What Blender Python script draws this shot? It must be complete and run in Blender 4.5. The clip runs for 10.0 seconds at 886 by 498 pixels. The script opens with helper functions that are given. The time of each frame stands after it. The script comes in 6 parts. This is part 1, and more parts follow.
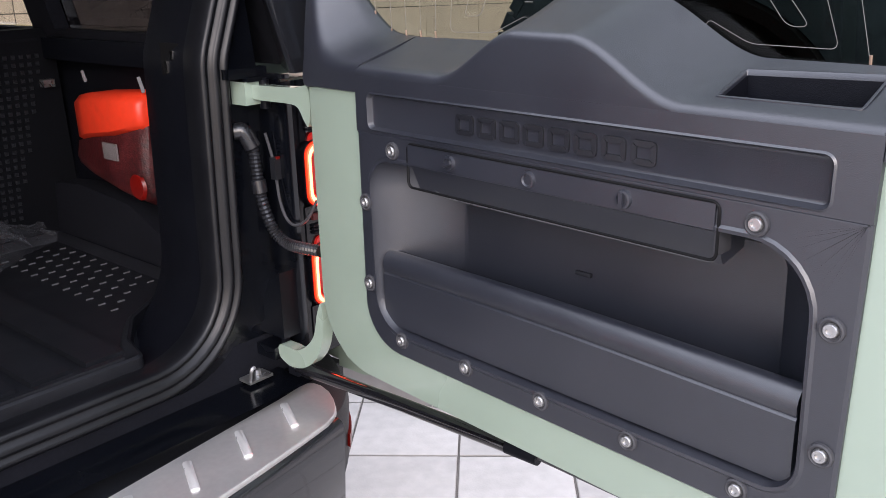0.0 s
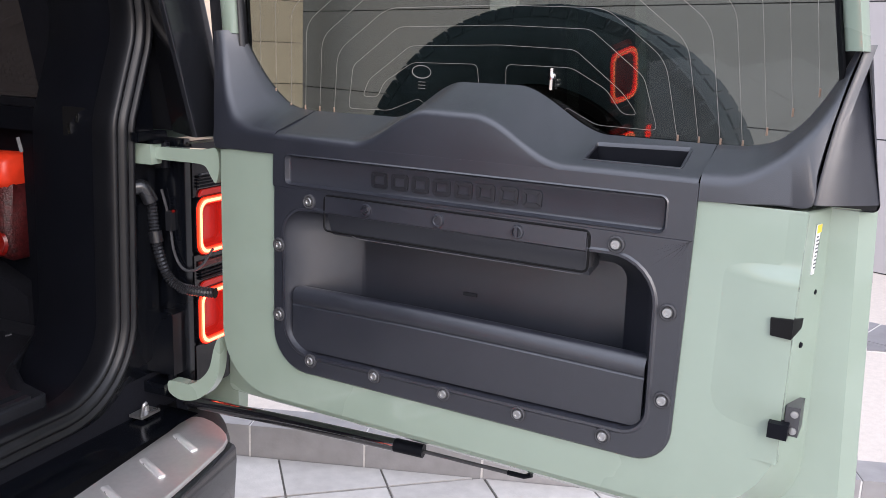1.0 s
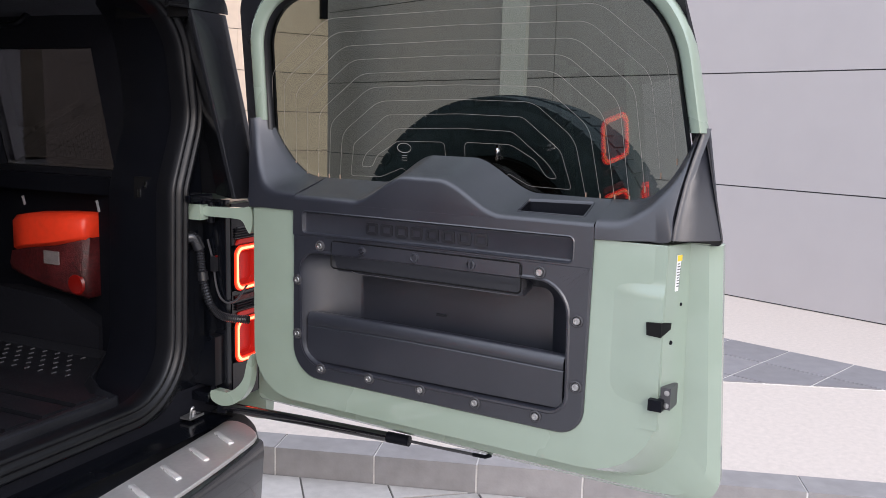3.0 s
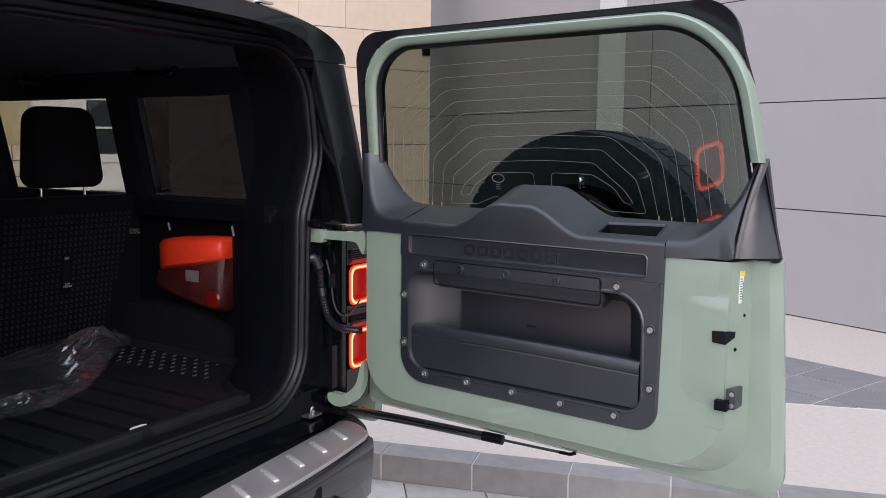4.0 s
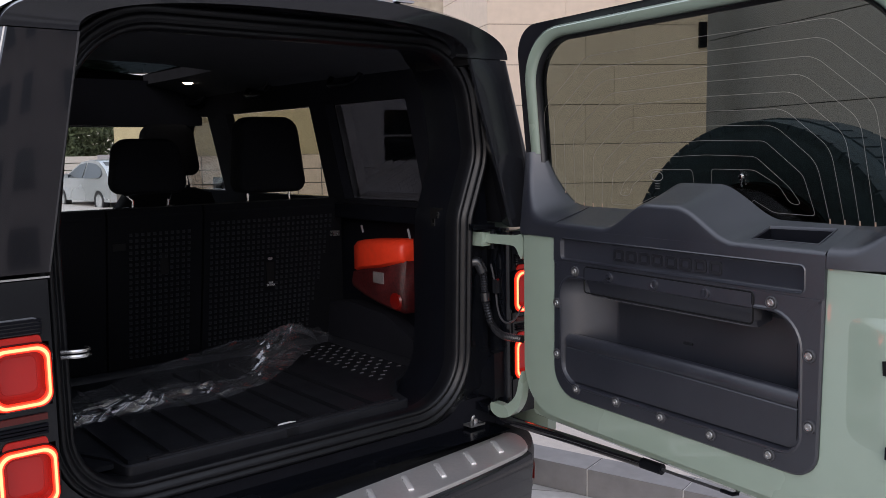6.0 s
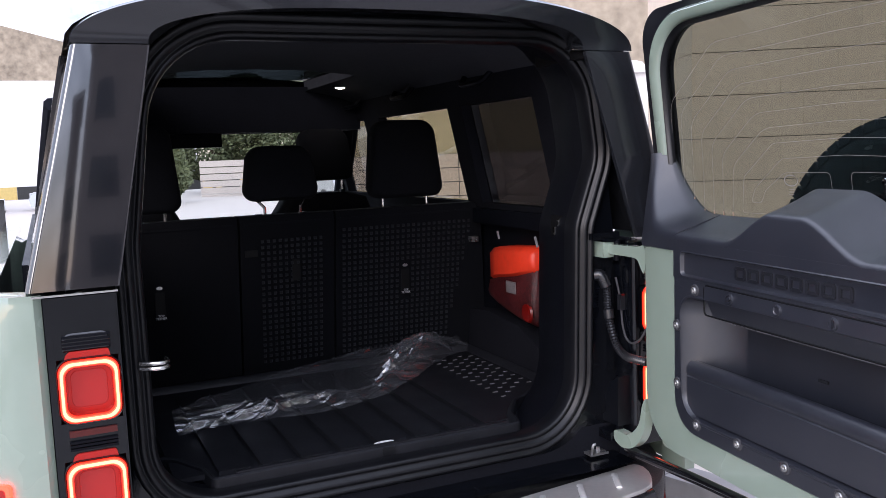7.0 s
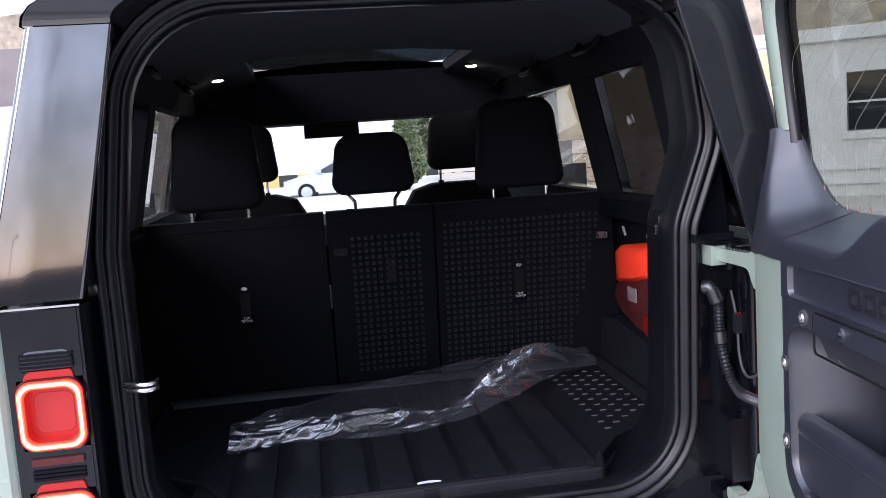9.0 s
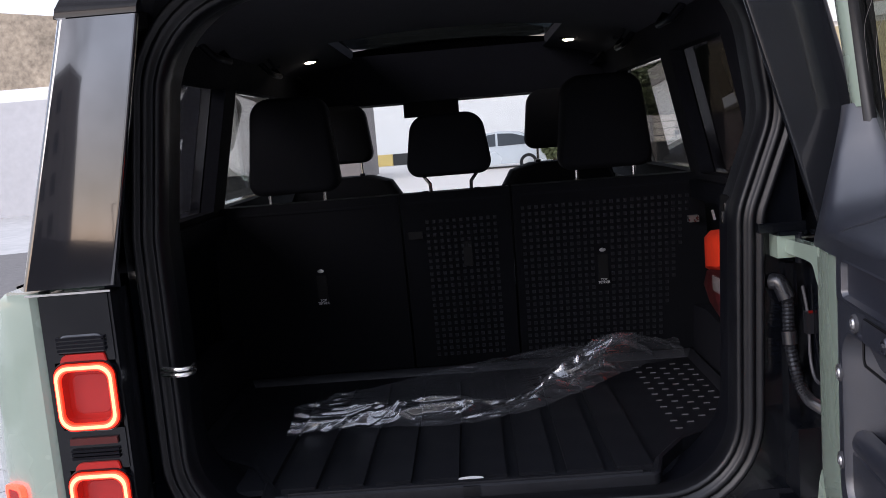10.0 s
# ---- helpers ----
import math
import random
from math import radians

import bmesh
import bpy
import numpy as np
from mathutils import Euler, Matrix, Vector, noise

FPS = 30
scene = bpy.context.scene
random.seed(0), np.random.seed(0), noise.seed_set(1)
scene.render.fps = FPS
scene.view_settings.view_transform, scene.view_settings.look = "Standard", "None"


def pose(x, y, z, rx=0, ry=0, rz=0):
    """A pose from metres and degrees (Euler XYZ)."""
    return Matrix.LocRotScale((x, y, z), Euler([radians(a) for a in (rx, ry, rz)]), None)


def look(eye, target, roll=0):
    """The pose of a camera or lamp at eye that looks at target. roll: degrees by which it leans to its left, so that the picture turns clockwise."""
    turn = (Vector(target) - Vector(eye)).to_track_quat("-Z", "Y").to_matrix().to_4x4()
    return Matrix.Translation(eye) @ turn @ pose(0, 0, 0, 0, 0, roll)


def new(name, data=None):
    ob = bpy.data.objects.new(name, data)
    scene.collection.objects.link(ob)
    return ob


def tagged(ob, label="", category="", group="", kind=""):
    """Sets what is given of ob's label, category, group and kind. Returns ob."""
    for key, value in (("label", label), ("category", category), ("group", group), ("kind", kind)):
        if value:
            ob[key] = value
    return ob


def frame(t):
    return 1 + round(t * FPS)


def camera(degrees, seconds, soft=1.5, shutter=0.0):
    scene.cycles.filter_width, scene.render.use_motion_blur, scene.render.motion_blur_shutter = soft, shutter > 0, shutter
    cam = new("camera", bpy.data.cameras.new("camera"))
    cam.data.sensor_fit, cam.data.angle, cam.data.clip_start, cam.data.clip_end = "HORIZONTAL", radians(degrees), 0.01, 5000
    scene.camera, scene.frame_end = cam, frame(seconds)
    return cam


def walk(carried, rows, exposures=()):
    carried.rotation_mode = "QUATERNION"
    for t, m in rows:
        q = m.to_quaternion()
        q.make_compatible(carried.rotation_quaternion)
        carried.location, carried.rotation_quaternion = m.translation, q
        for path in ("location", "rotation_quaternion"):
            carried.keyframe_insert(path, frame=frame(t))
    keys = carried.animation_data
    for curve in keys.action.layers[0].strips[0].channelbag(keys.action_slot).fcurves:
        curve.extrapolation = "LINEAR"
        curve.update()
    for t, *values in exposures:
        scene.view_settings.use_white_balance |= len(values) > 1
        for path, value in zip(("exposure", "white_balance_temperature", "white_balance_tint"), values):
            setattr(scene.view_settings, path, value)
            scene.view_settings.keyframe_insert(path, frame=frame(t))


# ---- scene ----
cam = camera(54.1, 10.0, soft=0.85)
PATH = [
    (0, (-0.3771, -1.2879, 1.4918), (0.9162, -0.1647, 0.9392), -1.4),
    (0.5, (-0.6768, -1.1862, 1.4936), (0.8703, -0.3951, 1.0238), 0.9),
    (1, (-0.8442, -1.2141, 1.5053), (0.7821, -0.5481, 1.1147), 2.3),
    (1.5, (-0.9486, -1.3185, 1.5188), (0.6939, -0.6651, 1.1786), 2.4),
    (2, (-1.0629, -1.4301, 1.5089), (0.576, -0.7542, 1.1966), 2.2),
    (2.2, (-1.1187, -1.4526, 1.5242), (0.5202, -0.7794, 1.2056), 2.2),
    (3.3, (-1.3761, -1.5705, 1.5548), (0.2322, -0.7983, 1.3163), 1.2),
    (3.5, (-1.4508, -1.5975, 1.5593), (0.1431, -0.792, 1.3343), 1.1),
    (4, (-1.5399, -1.683, 1.5629), (-0.0063, -0.7641, 1.3523), 0.7),
    (4.5, (-1.5093, -1.8396, 1.5575), (-0.0927, -0.7488, 1.3496), 0.1),
    (5, (-1.4589, -1.944, 1.5539), (-0.1404, -0.7362, 1.346), -0.1),
    (5.2, (-1.4193, -1.9557, 1.5512), (-0.1269, -0.72, 1.3478), -0.2),
    (6.3, (-1.0305, -1.9098, 1.5548), (-0.0108, -0.441, 1.3505), -1.3),
    (6.5, (-0.9549, -1.9098, 1.5566), (-0.0252, -0.3816, 1.3559), -1.5),
    (7, (-0.7749, -1.9341, 1.5683), (-0.0342, -0.306, 1.3658), -2.2),
    (7.5, (-0.6399, -1.926, 1.5602), (-0.0162, -0.2493, 1.3604), -2.6),
    (8, (-0.4923, -1.8387, 1.5467), (0.0378, -0.1296, 1.3451), -2.9),
    (8.5, (-0.3402, -1.7496, 1.5548), (0.0873, -0.0135, 1.3496), -3.2),
    (9, (-0.2025, -1.6848, 1.5485), (0.0513, 0.0855, 1.3379), -3.9),
    (9.5, (-0.0378, -1.6371, 1.5548), (0.0045, 0.1476, 1.3307), -4.6),
    (10, (0.0459, -1.6164, 1.5494), (-0.0189, 0.1665, 1.31), -4.7),
]
EXPOSURES = [(0, 1.86, 6300, 18), (0.5, 1.87, 6300, 18), (1, 1.57, 6250, 17), (2, 1.4, 6250, 16), (3.5, 1.3, 6300, 16), (4, 1.05, 6250, 16), (5, 0.68, 6250, 15), (6.5, 0.85, 6150, 18), (7, 1.4, 5950, 20), (7.5, 2.1, 5800, 21), (8, 2.5, 5780, 21), (8.5, 3.0, 5750, 21), (9, 1.95, 5750, 21), (9.5, 1.45, 5950, 20), (10, 1.2, 6050, 19)]
walk(cam, [(t, look(eye, target, roll)) for t, eye, target, roll in PATH], EXPOSURES)

# ---- world, sun, exposure ----
world = bpy.data.worlds.new("world")
scene.world = world
world.use_nodes = True
wn, wl = world.node_tree.nodes, world.node_tree.links
sky = wn.new("ShaderNodeTexSky")
sky.sky_type = "NISHITA"
sky.sun_disc = False
sky.sun_elevation, sky.sun_rotation = radians(22), radians(226)
sky.air_density, sky.dust_density, sky.ozone_density = 1.0, 0.8, 1.0
wn["Background"].inputs["Strength"].default_value = 0.15
# a veil of broken cloud over the whole sky
wtc, cloud, cramp, cmix = wn.new("ShaderNodeTexCoord"), wn.new("ShaderNodeTexNoise"), wn.new("ShaderNodeMapRange"), wn.new("ShaderNodeMix")
ccol = wn.new("ShaderNodeVectorMath")
cmix.data_type = "RGBA"
cloud.inputs["Scale"].default_value, cloud.inputs["Detail"].default_value, cloud.inputs["Roughness"].default_value = 8.0, 10, 0.62
cramp.inputs["From Min"].default_value, cramp.inputs["From Max"].default_value = 0.35, 0.65
cramp.inputs["To Min"].default_value, cramp.inputs["To Max"].default_value = 2.0, 7.6
ccol.operation, ccol.inputs[0].default_value = "SCALE", (0.95, 1.0, 1.07)
cmix.inputs["Factor"].default_value = 0.75
wl.new(wtc.outputs["Generated"], cloud.inputs["Vector"])
wl.new(cloud.outputs["Fac"], cramp.inputs["Value"])
# overcast: dimmer towards the horizon, brightest overhead
wsep, wrise, wmul = wn.new("ShaderNodeSeparateXYZ"), wn.new("ShaderNodeMapRange"), wn.new("ShaderNodeMath")
wrise.inputs["From Min"].default_value, wrise.inputs["From Max"].default_value = 0.0, 0.9
wrise.inputs["To Min"].default_value, wrise.inputs["To Max"].default_value = 0.72, 1.40
wmul.operation = "MULTIPLY"
wl.new(wtc.outputs["Generated"], wsep.inputs[0])
wl.new(wsep.outputs["Z"], wrise.inputs["Value"])
wl.new(cramp.outputs[0], wmul.inputs[0])
wl.new(wrise.outputs[0], wmul.inputs[1])
wl.new(wmul.outputs[0], ccol.inputs["Scale"])
wl.new(sky.outputs["Color"], cmix.inputs["A"])
wl.new(ccol.outputs["Vector"], cmix.inputs["B"])
# evening warmth low in the sky
warm, wtint = wn.new("ShaderNodeMapRange"), wn.new("ShaderNodeMix")
wtint.data_type, wtint.blend_type = "RGBA", "MULTIPLY"
warm.inputs["From Min"].default_value, warm.inputs["From Max"].default_value = 0.02, 0.22
warm.inputs["To Min"].default_value, warm.inputs["To Max"].default_value = 1.0, 0.0
wtint.inputs["B"].default_value = (1.12, 0.97, 0.86, 1)
wl.new(wsep.outputs["Z"], warm.inputs["Value"])
wl.new(warm.outputs[0], wtint.inputs["Factor"])
wl.new(cmix.outputs["Result"], wtint.inputs["A"])
wl.new(wtint.outputs["Result"], wn["Background"].inputs["Color"])
sun_data = bpy.data.lights.new("sun", "SUN")
sun_data.energy, sun_data.angle, sun_data.color = 0.6, radians(30), (1.0, 0.92, 0.84)
sun = new("sun", sun_data)
sun.matrix_world = look((-7.2, -6.9, 4.2), (0, 0, 0))


# ---- materials ----
def mat(name, col, rough=0.5, metal=0.0, vary=0.12, scale=30.0, bump=0.0, bscale=200.0, coat=0.0, spec=0.5, wear=0.0, random_tint=0.0):
    """A surface with two scales of variation in colour, roughness and relief."""
    m = bpy.data.materials.new(name)
    m.use_nodes = True
    n, l = m.node_tree.nodes, m.node_tree.links
    b = n["Principled BSDF"]
    b.inputs["Metallic"].default_value = metal
    b.inputs["Coat Weight"].default_value = coat
    b.inputs["Coat Roughness"].default_value = 0.06
    b.inputs["Specular IOR Level"].default_value = spec
    tc = n.new("ShaderNodeTexCoord")
    big, fine = n.new("ShaderNodeTexNoise"), n.new("ShaderNodeTexNoise")
    big.inputs["Scale"].default_value, fine.inputs["Scale"].default_value = scale / 8, scale
    big.inputs["Detail"].default_value, fine.inputs["Detail"].default_value = 4, 6
    for t in (big, fine):
        l.new(tc.outputs["Object"], t.inputs["Vector"])
    add = n.new("ShaderNodeMath")
    add.operation = "ADD"
    l.new(big.outputs["Fac"], add.inputs[0])
    l.new(fine.outputs["Fac"], add.inputs[1])
    ramp = n.new("ShaderNodeMapRange")
    ramp.inputs["From Min"].default_value, ramp.inputs["From Max"].default_value = 0.65, 1.35
    ramp.inputs["To Min"].default_value, ramp.inputs["To Max"].default_value = 1 - vary, 1 + vary
    l.new(add.outputs[0], ramp.inputs["Value"])
    mul = n.new("ShaderNodeVectorMath")
    mul.operation = "SCALE"
    mul.inputs[0].default_value = col
    l.new(ramp.outputs[0], mul.inputs["Scale"])
    out = mul.outputs["Vector"]
    if random_tint:
        info, r2, m2 = n.new("ShaderNodeObjectInfo"), n.new("ShaderNodeMapRange"), n.new("ShaderNodeVectorMath")
        r2.inputs["To Min"].default_value, r2.inputs["To Max"].default_value = 1 - random_tint, 1 + random_tint
        l.new(info.outputs["Random"], r2.inputs["Value"])
        m2.operation = "SCALE"
        l.new(out, m2.inputs[0])
        l.new(r2.outputs[0], m2.inputs["Scale"])
        out = m2.outputs["Vector"]
    l.new(out, b.inputs["Base Color"])
    rr = n.new("ShaderNodeMapRange")
    rr.inputs["From Min"].default_value, rr.inputs["From Max"].default_value = 0.3, 0.7
    rr.inputs["To Min"].default_value, rr.inputs["To Max"].default_value = max(0.0, rough - 0.05 - wear), min(1.0, rough + 0.05 + wear)
    l.new(big.outputs["Fac"], rr.inputs["Value"])
    l.new(rr.outputs[0], b.inputs["Roughness"])
    if bump:
        grain, bp = n.new("ShaderNodeTexNoise"), n.new("ShaderNodeBump")
        grain.inputs["Scale"].default_value, grain.inputs["Detail"].default_value = bscale, 3
        l.new(tc.outputs["Object"], grain.inputs["Vector"])
        bp.inputs["Strength"].default_value, bp.inputs["Distance"].default_value = bump, 0.002
        l.new(grain.outputs["Fac"], bp.inputs["Height"])
        l.new(bp.outputs["Normal"], b.inputs["Normal"])
    return m


def glass(name, tint, gloss=0.03, rough=0.0, edge=0.75, power=4.0):
    """A tinted sheet: see-through, with a mirror film that grows towards grazing angles."""
    m = bpy.data.materials.new(name)
    m.use_nodes = True
    n, l = m.node_tree.nodes, m.node_tree.links
    n.remove(n["Principled BSDF"])
    tr, gl, mix, lw = n.new("ShaderNodeBsdfTransparent"), n.new("ShaderNodeBsdfGlossy"), n.new("ShaderNodeMixShader"), n.new("ShaderNodeLayerWeight")
    tr.inputs["Color"].default_value = (*tint, 1)
    gl.inputs["Roughness"].default_value = rough
    gl.inputs["Color"].default_value = (1, 1, 1, 1)
    pw, mr = n.new("ShaderNodeMath"), n.new("ShaderNodeMapRange")
    pw.operation, pw.inputs[1].default_value = "POWER", power
    mr.inputs["To Min"].default_value, mr.inputs["To Max"].default_value = gloss, edge
    l.new(lw.outputs["Facing"], pw.inputs[0])
    l.new(pw.outputs[0], mr.inputs["Value"])
    l.new(mr.outputs[0], mix.inputs[0])
    l.new(tr.outputs[0], mix.inputs[1])
    l.new(gl.outputs[0], mix.inputs[2])
    l.new(mix.outputs[0], n["Material Output"].inputs["Surface"])
    return m


def glow(name, col, power):
    m = bpy.data.materials.new(name)
    m.use_nodes = True
    b = m.node_tree.nodes["Principled BSDF"]
    b.inputs["Base Color"].default_value = (*[min(1, c) for c in col], 1)
    b.inputs["Emission Color"].default_value = (*col, 1)
    b.inputs["Emission Strength"].default_value = power
    b.inputs["Roughness"].default_value = 0.3
    return m


M = {
    "green": mat("sage_green_paint", (0.270, 0.336, 0.271), 0.27, 0.0, 0.03, 12, coat=1.0),
    "trim": mat("dark_grey_grained_plastic", (0.0180, 0.0197, 0.0272), 0.35, 0, 0.10, 60, bump=0.16, bscale=900, spec=1.0),
    "trim_dark": mat("black_grained_plastic", (0.0046, 0.0052, 0.0078), 0.42, 0, 0.12, 60, bump=0.25, bscale=900, spec=0.10),
    "soft": mat("black_soft_lining", (0.0075, 0.0082, 0.0118), 0.9, 0, 0.25, 120, bump=0.3, bscale=1200, spec=0.12),
    "headliner": mat("black_headliner_cloth", (0.046, 0.048, 0.056), 0.95, 0, 0.2, 200, bump=0.2, bscale=1500, spec=0.12),
    "rubber": mat("black_rubber_seal", (0.0048, 0.0051, 0.0066), 0.36, 0, 0.2, 90, bump=0.1, bscale=600, spec=0.34),
    "jamb": mat("black_jamb_paint", (0.0026, 0.0032, 0.0050), 0.22, 0, 0.15, 25, coat=0.2, wear=0.05, spec=0.4),
    "gloss": mat("gloss_black_paint", (0.008, 0.008, 0.010), 0.06, 0, 0.1, 12, coat=1.0),
    "satin": mat("satin_black_panel", (0.0085, 0.009, 0.012), 0.30, 0, 0.1, 20),
    "roof": mat("black_roof_paint", (0.012, 0.013, 0.016), 0.22, 0, 0.1, 16, coat=0.5),
    "bumper": mat("textured_black_bumper_plastic", (0.022, 0.022, 0.024), 0.55, 0, 0.15, 60, bump=0.3, bscale=700),
    "steel": mat("brushed_steel_plate", (0.68, 0.665, 0.65), 0.40, 0.70, 0.06, 80, bump=0.04, bscale=500, wear=0.03),
    "steel_bright": mat("polished_steel", (0.75, 0.74, 0.72), 0.22, 1.0, 0.05, 60),
    "chrome": mat("chrome", (0.85, 0.85, 0.86), 0.08, 1.0, 0.02, 40),
    "bolt": mat("zinc_bolt", (0.48, 0.475, 0.47), 0.30, 0.9, 0.1, 300),
    "tyre": mat("tyre_rubber", (0.042, 0.060, 0.080), 0.55, 0, 0.25, 60, bump=0.3, bscale=300),
    "rim": mat("satin_black_rim", (0.006, 0.006, 0.007), 0.6, 0, 0.1, 30, spec=0.2),
    "mat": mat("black_rubber_mat", (0.0095, 0.0102, 0.0132), 0.44, 0, 0.2, 70, bump=0.2, bscale=800, spec=0.35),
    "seat": mat("black_seat_cloth", (0.0054, 0.0059, 0.0078), 0.85, 0, 0.25, 160, bump=0.4, bscale=1400, spec=0.12),
    "seatback": mat("black_seatback_carpet", (0.0045, 0.0049, 0.0066), 0.9, 0, 0.25, 160, bump=0.3, bscale=1400, spec=0.12),
    "dot": mat("grey_seatback_stud", (0.0165, 0.0175, 0.021), 0.5, 0, 0.2, 200, spec=0.2),
    # pale tone that paints glints on the mat's ribs and the shelf's lip
    "stud": mat("grey_mat_stud", (0.085, 0.085, 0.092), 0.3, 0, 0.2, 200),
    "bag": mat("orange_red_vinyl", (0.85, 0.05, 0.015), 0.45, 0, 0.1, 40, bump=0.15, bscale=60),
    "bag_dark": mat("dark_red_netted_vinyl", (0.060, 0.008, 0.009), 0.45, 0, 0.75, 90, bump=0.8, bscale=220),
    "patch": mat("silver_reflective_patch", (0.17, 0.15, 0.15), 0.4, 0, 0.3, 300, bump=0.5, bscale=700),
    "white": mat("white_print", (0.8, 0.8, 0.8), 0.5, 0, 0.02, 60),
    "yellow": mat("yellow_print", (0.85, 0.62, 0.05), 0.5, 0, 0.02, 60),
    "ink": mat("dark_print", (0.04, 0.04, 0.045), 0.6, 0, 0.02, 60),
    # the panel's plastic again, darkened so the raised marks read as shaded
    "emboss": mat("pressed_dark_plastic", (0.0105, 0.0113, 0.0150), 0.40, 0, 0.1, 60, bump=0.2, bscale=900, spec=0.6),
    "heater": mat("pale_heater_print", (0.215, 0.206, 0.192), 0.8, 0.0, 0.1, 200, spec=0.02),
    "copper": mat("copper_contact", (0.34, 0.24, 0.18), 0.4, 0.5, 0.1, 200),
    # near-black on solid pieces, standing for the shade inside openings and gaps
    "void": mat("deep_black_hollow", (0.004, 0.004, 0.0045), 0.6, 0, 0.1, 60, spec=0.2),
    "hose": mat("black_corrugated_plastic", (0.013, 0.0135, 0.016), 0.30, 0, 0.1, 60, spec=0.6),
    "cable": mat("grey_cable_sheath", (0.05, 0.05, 0.054), 0.4, 0, 0.1, 60),
    # paler than the plate's steel, to paint the highlights on its ribs
    "rib": mat("bright_pressed_steel", (0.84, 0.83, 0.81), 0.30, 0.5, 0.06, 80),
    "tag": mat("pale_webbing", (0.26, 0.26, 0.27), 0.6, 0, 0.15, 200),
    "lamp_red": glow("red_lamp_lens", (0.22, 0.007, 0.004), 0.36),
    "lamp_dark": glow("lit_red_inner_lens", (0.20, 0.012, 0.010), 0.38),
    "roofglass": glass("dark_roof_glass", (0.10, 0.115, 0.125), 0.03, 0.0, 0.16),
    "refl": mat("red_reflector", (0.16, 0.005, 0.003), 0.30, 0, 0.05, 30, coat=0.1, spec=0.3),
    "led": glow("red_led_ring", (1.0, 0.032, 0.012), 2.8),
    "led_core": glow("hot_led_core", (1.0, 0.24, 0.09), 2.1),
    "led_edge": glow("red_led_ring_edge", (1.0, 0.022, 0.004), 1.1),
    "lens_grey": mat("smoked_lens_bar", (0.07, 0.016, 0.014), 0.3, 0, 0.1, 60, spec=0.3),
    "annex": mat("ochre_house_render", (0.46, 0.38, 0.22), 0.8, 0, 0.08, 6, bump=0.2, bscale=60),
    "dome": glow("warm_dome_lamp", (1.0, 0.85, 0.62), 9.0),
    "paver": mat("grey_concrete_paver", (0.42, 0.40, 0.38), 0.75, 0, 0.14, 18, bump=0.5, bscale=120, random_tint=0.10),
    "joint": mat("dark_paver_joint", (0.13, 0.12, 0.11), 0.95, 0, 0.3, 60, bump=0.6, bscale=200),
    "kerb": mat("grey_kerb_stone", (0.26, 0.25, 0.25), 0.7, 0, 0.16, 14, bump=0.4, bscale=90, random_tint=0.08),
    "grout": mat("pale_grout", (0.62, 0.60, 0.58), 0.9, 0, 0.15, 60),
    "pavement": mat("cream_terrazzo_pavement", (0.56, 0.50, 0.45), 0.6, 0, 0.12, 260, bump=0.15, bscale=200),
    "slate": mat("slate_grey_tile", (0.21, 0.205, 0.215), 0.45, 0, 0.16, 12, bump=0.2, bscale=90, random_tint=0.10),
    "greywall": mat("grey_composite_panel", (0.37, 0.35, 0.355), 0.42, 0, 0.03, 3),
    "stone": mat("beige_stone_cladding", (0.60, 0.49, 0.385), 0.7, 0, 0.07, 10, bump=0.2, bscale=60, random_tint=0.035),
    "white_wall": mat("white_painted_render", (0.72, 0.71, 0.70), 0.7, 0, 0.06, 8, bump=0.2, bscale=60),
    "alu": mat("pale_aluminium_strip", (0.66, 0.66, 0.65), 0.45, 0.2, 0.03, 6),
    "far": mat("far_concrete", (0.19, 0.165, 0.155), 0.85, 0, 0.2, 1.2, bump=0.2, bscale=10),
    "dark_wall": mat("dark_street_wall", (0.045, 0.040, 0.040), 0.8, 0, 0.2, 2, bump=0.2, bscale=10),
    "hill": mat("mottled_tan_hillside", (0.33, 0.275, 0.205), 0.9, 0, 0.45, 2.4, bump=0.6, bscale=3),
    "grey_render": mat("pale_grey_render", (0.47, 0.465, 0.465), 0.75, 0, 0.08, 4, bump=0.2, bscale=60),
    "asphalt": mat("pale_concrete_ground", (0.40, 0.385, 0.36), 0.85, 0, 0.15, 3, bump=0.4, bscale=60),
    "leaf": mat("leaf", (0.125, 0.145, 0.068), 0.7, 0, 0.35, 6, random_tint=0.2),
    "bark": mat("bark", (0.10, 0.075, 0.05), 0.9, 0, 0.3, 20, bump=0.6, bscale=60),
    "black_band": mat("black_kerb_paint", (0.03, 0.03, 0.03), 0.6, 0, 0.2, 10),
    "yellow_band": mat("yellow_kerb_paint", (0.62, 0.46, 0.16), 0.6, 0, 0.12, 10),
    "silver": mat("silver_car_paint", (0.55, 0.57, 0.58), 0.25, 0.5, 0.03, 8, coat=0.6),
    "screen": mat("dark_glass_pane", (0.03, 0.035, 0.04), 0.06, 0, 0.1, 5),
    "glass": glass("tinted_rear_glass", (0.50, 0.525, 0.49), 0.035),
    "glass_dark": glass("privacy_glass", (0.15, 0.15, 0.16)),
    "glass_rear": glass("tinted_side_glass", (0.60, 0.605, 0.57)),
    "glass_front": glass("front_side_glass", (0.45, 0.46, 0.45)),
    "glass_clear": glass("windscreen_glass", (0.91, 0.93, 0.92)),
}

pane_in = M["gloss"].node_tree.nodes["Principled BSDF"].inputs["Roughness"]
M["gloss"].node_tree.links.remove(pane_in.links[0])
pane_in.default_value = 0.02
M["gloss"].node_tree.nodes["Principled BSDF"].inputs["Coat IOR"].default_value = 1.85
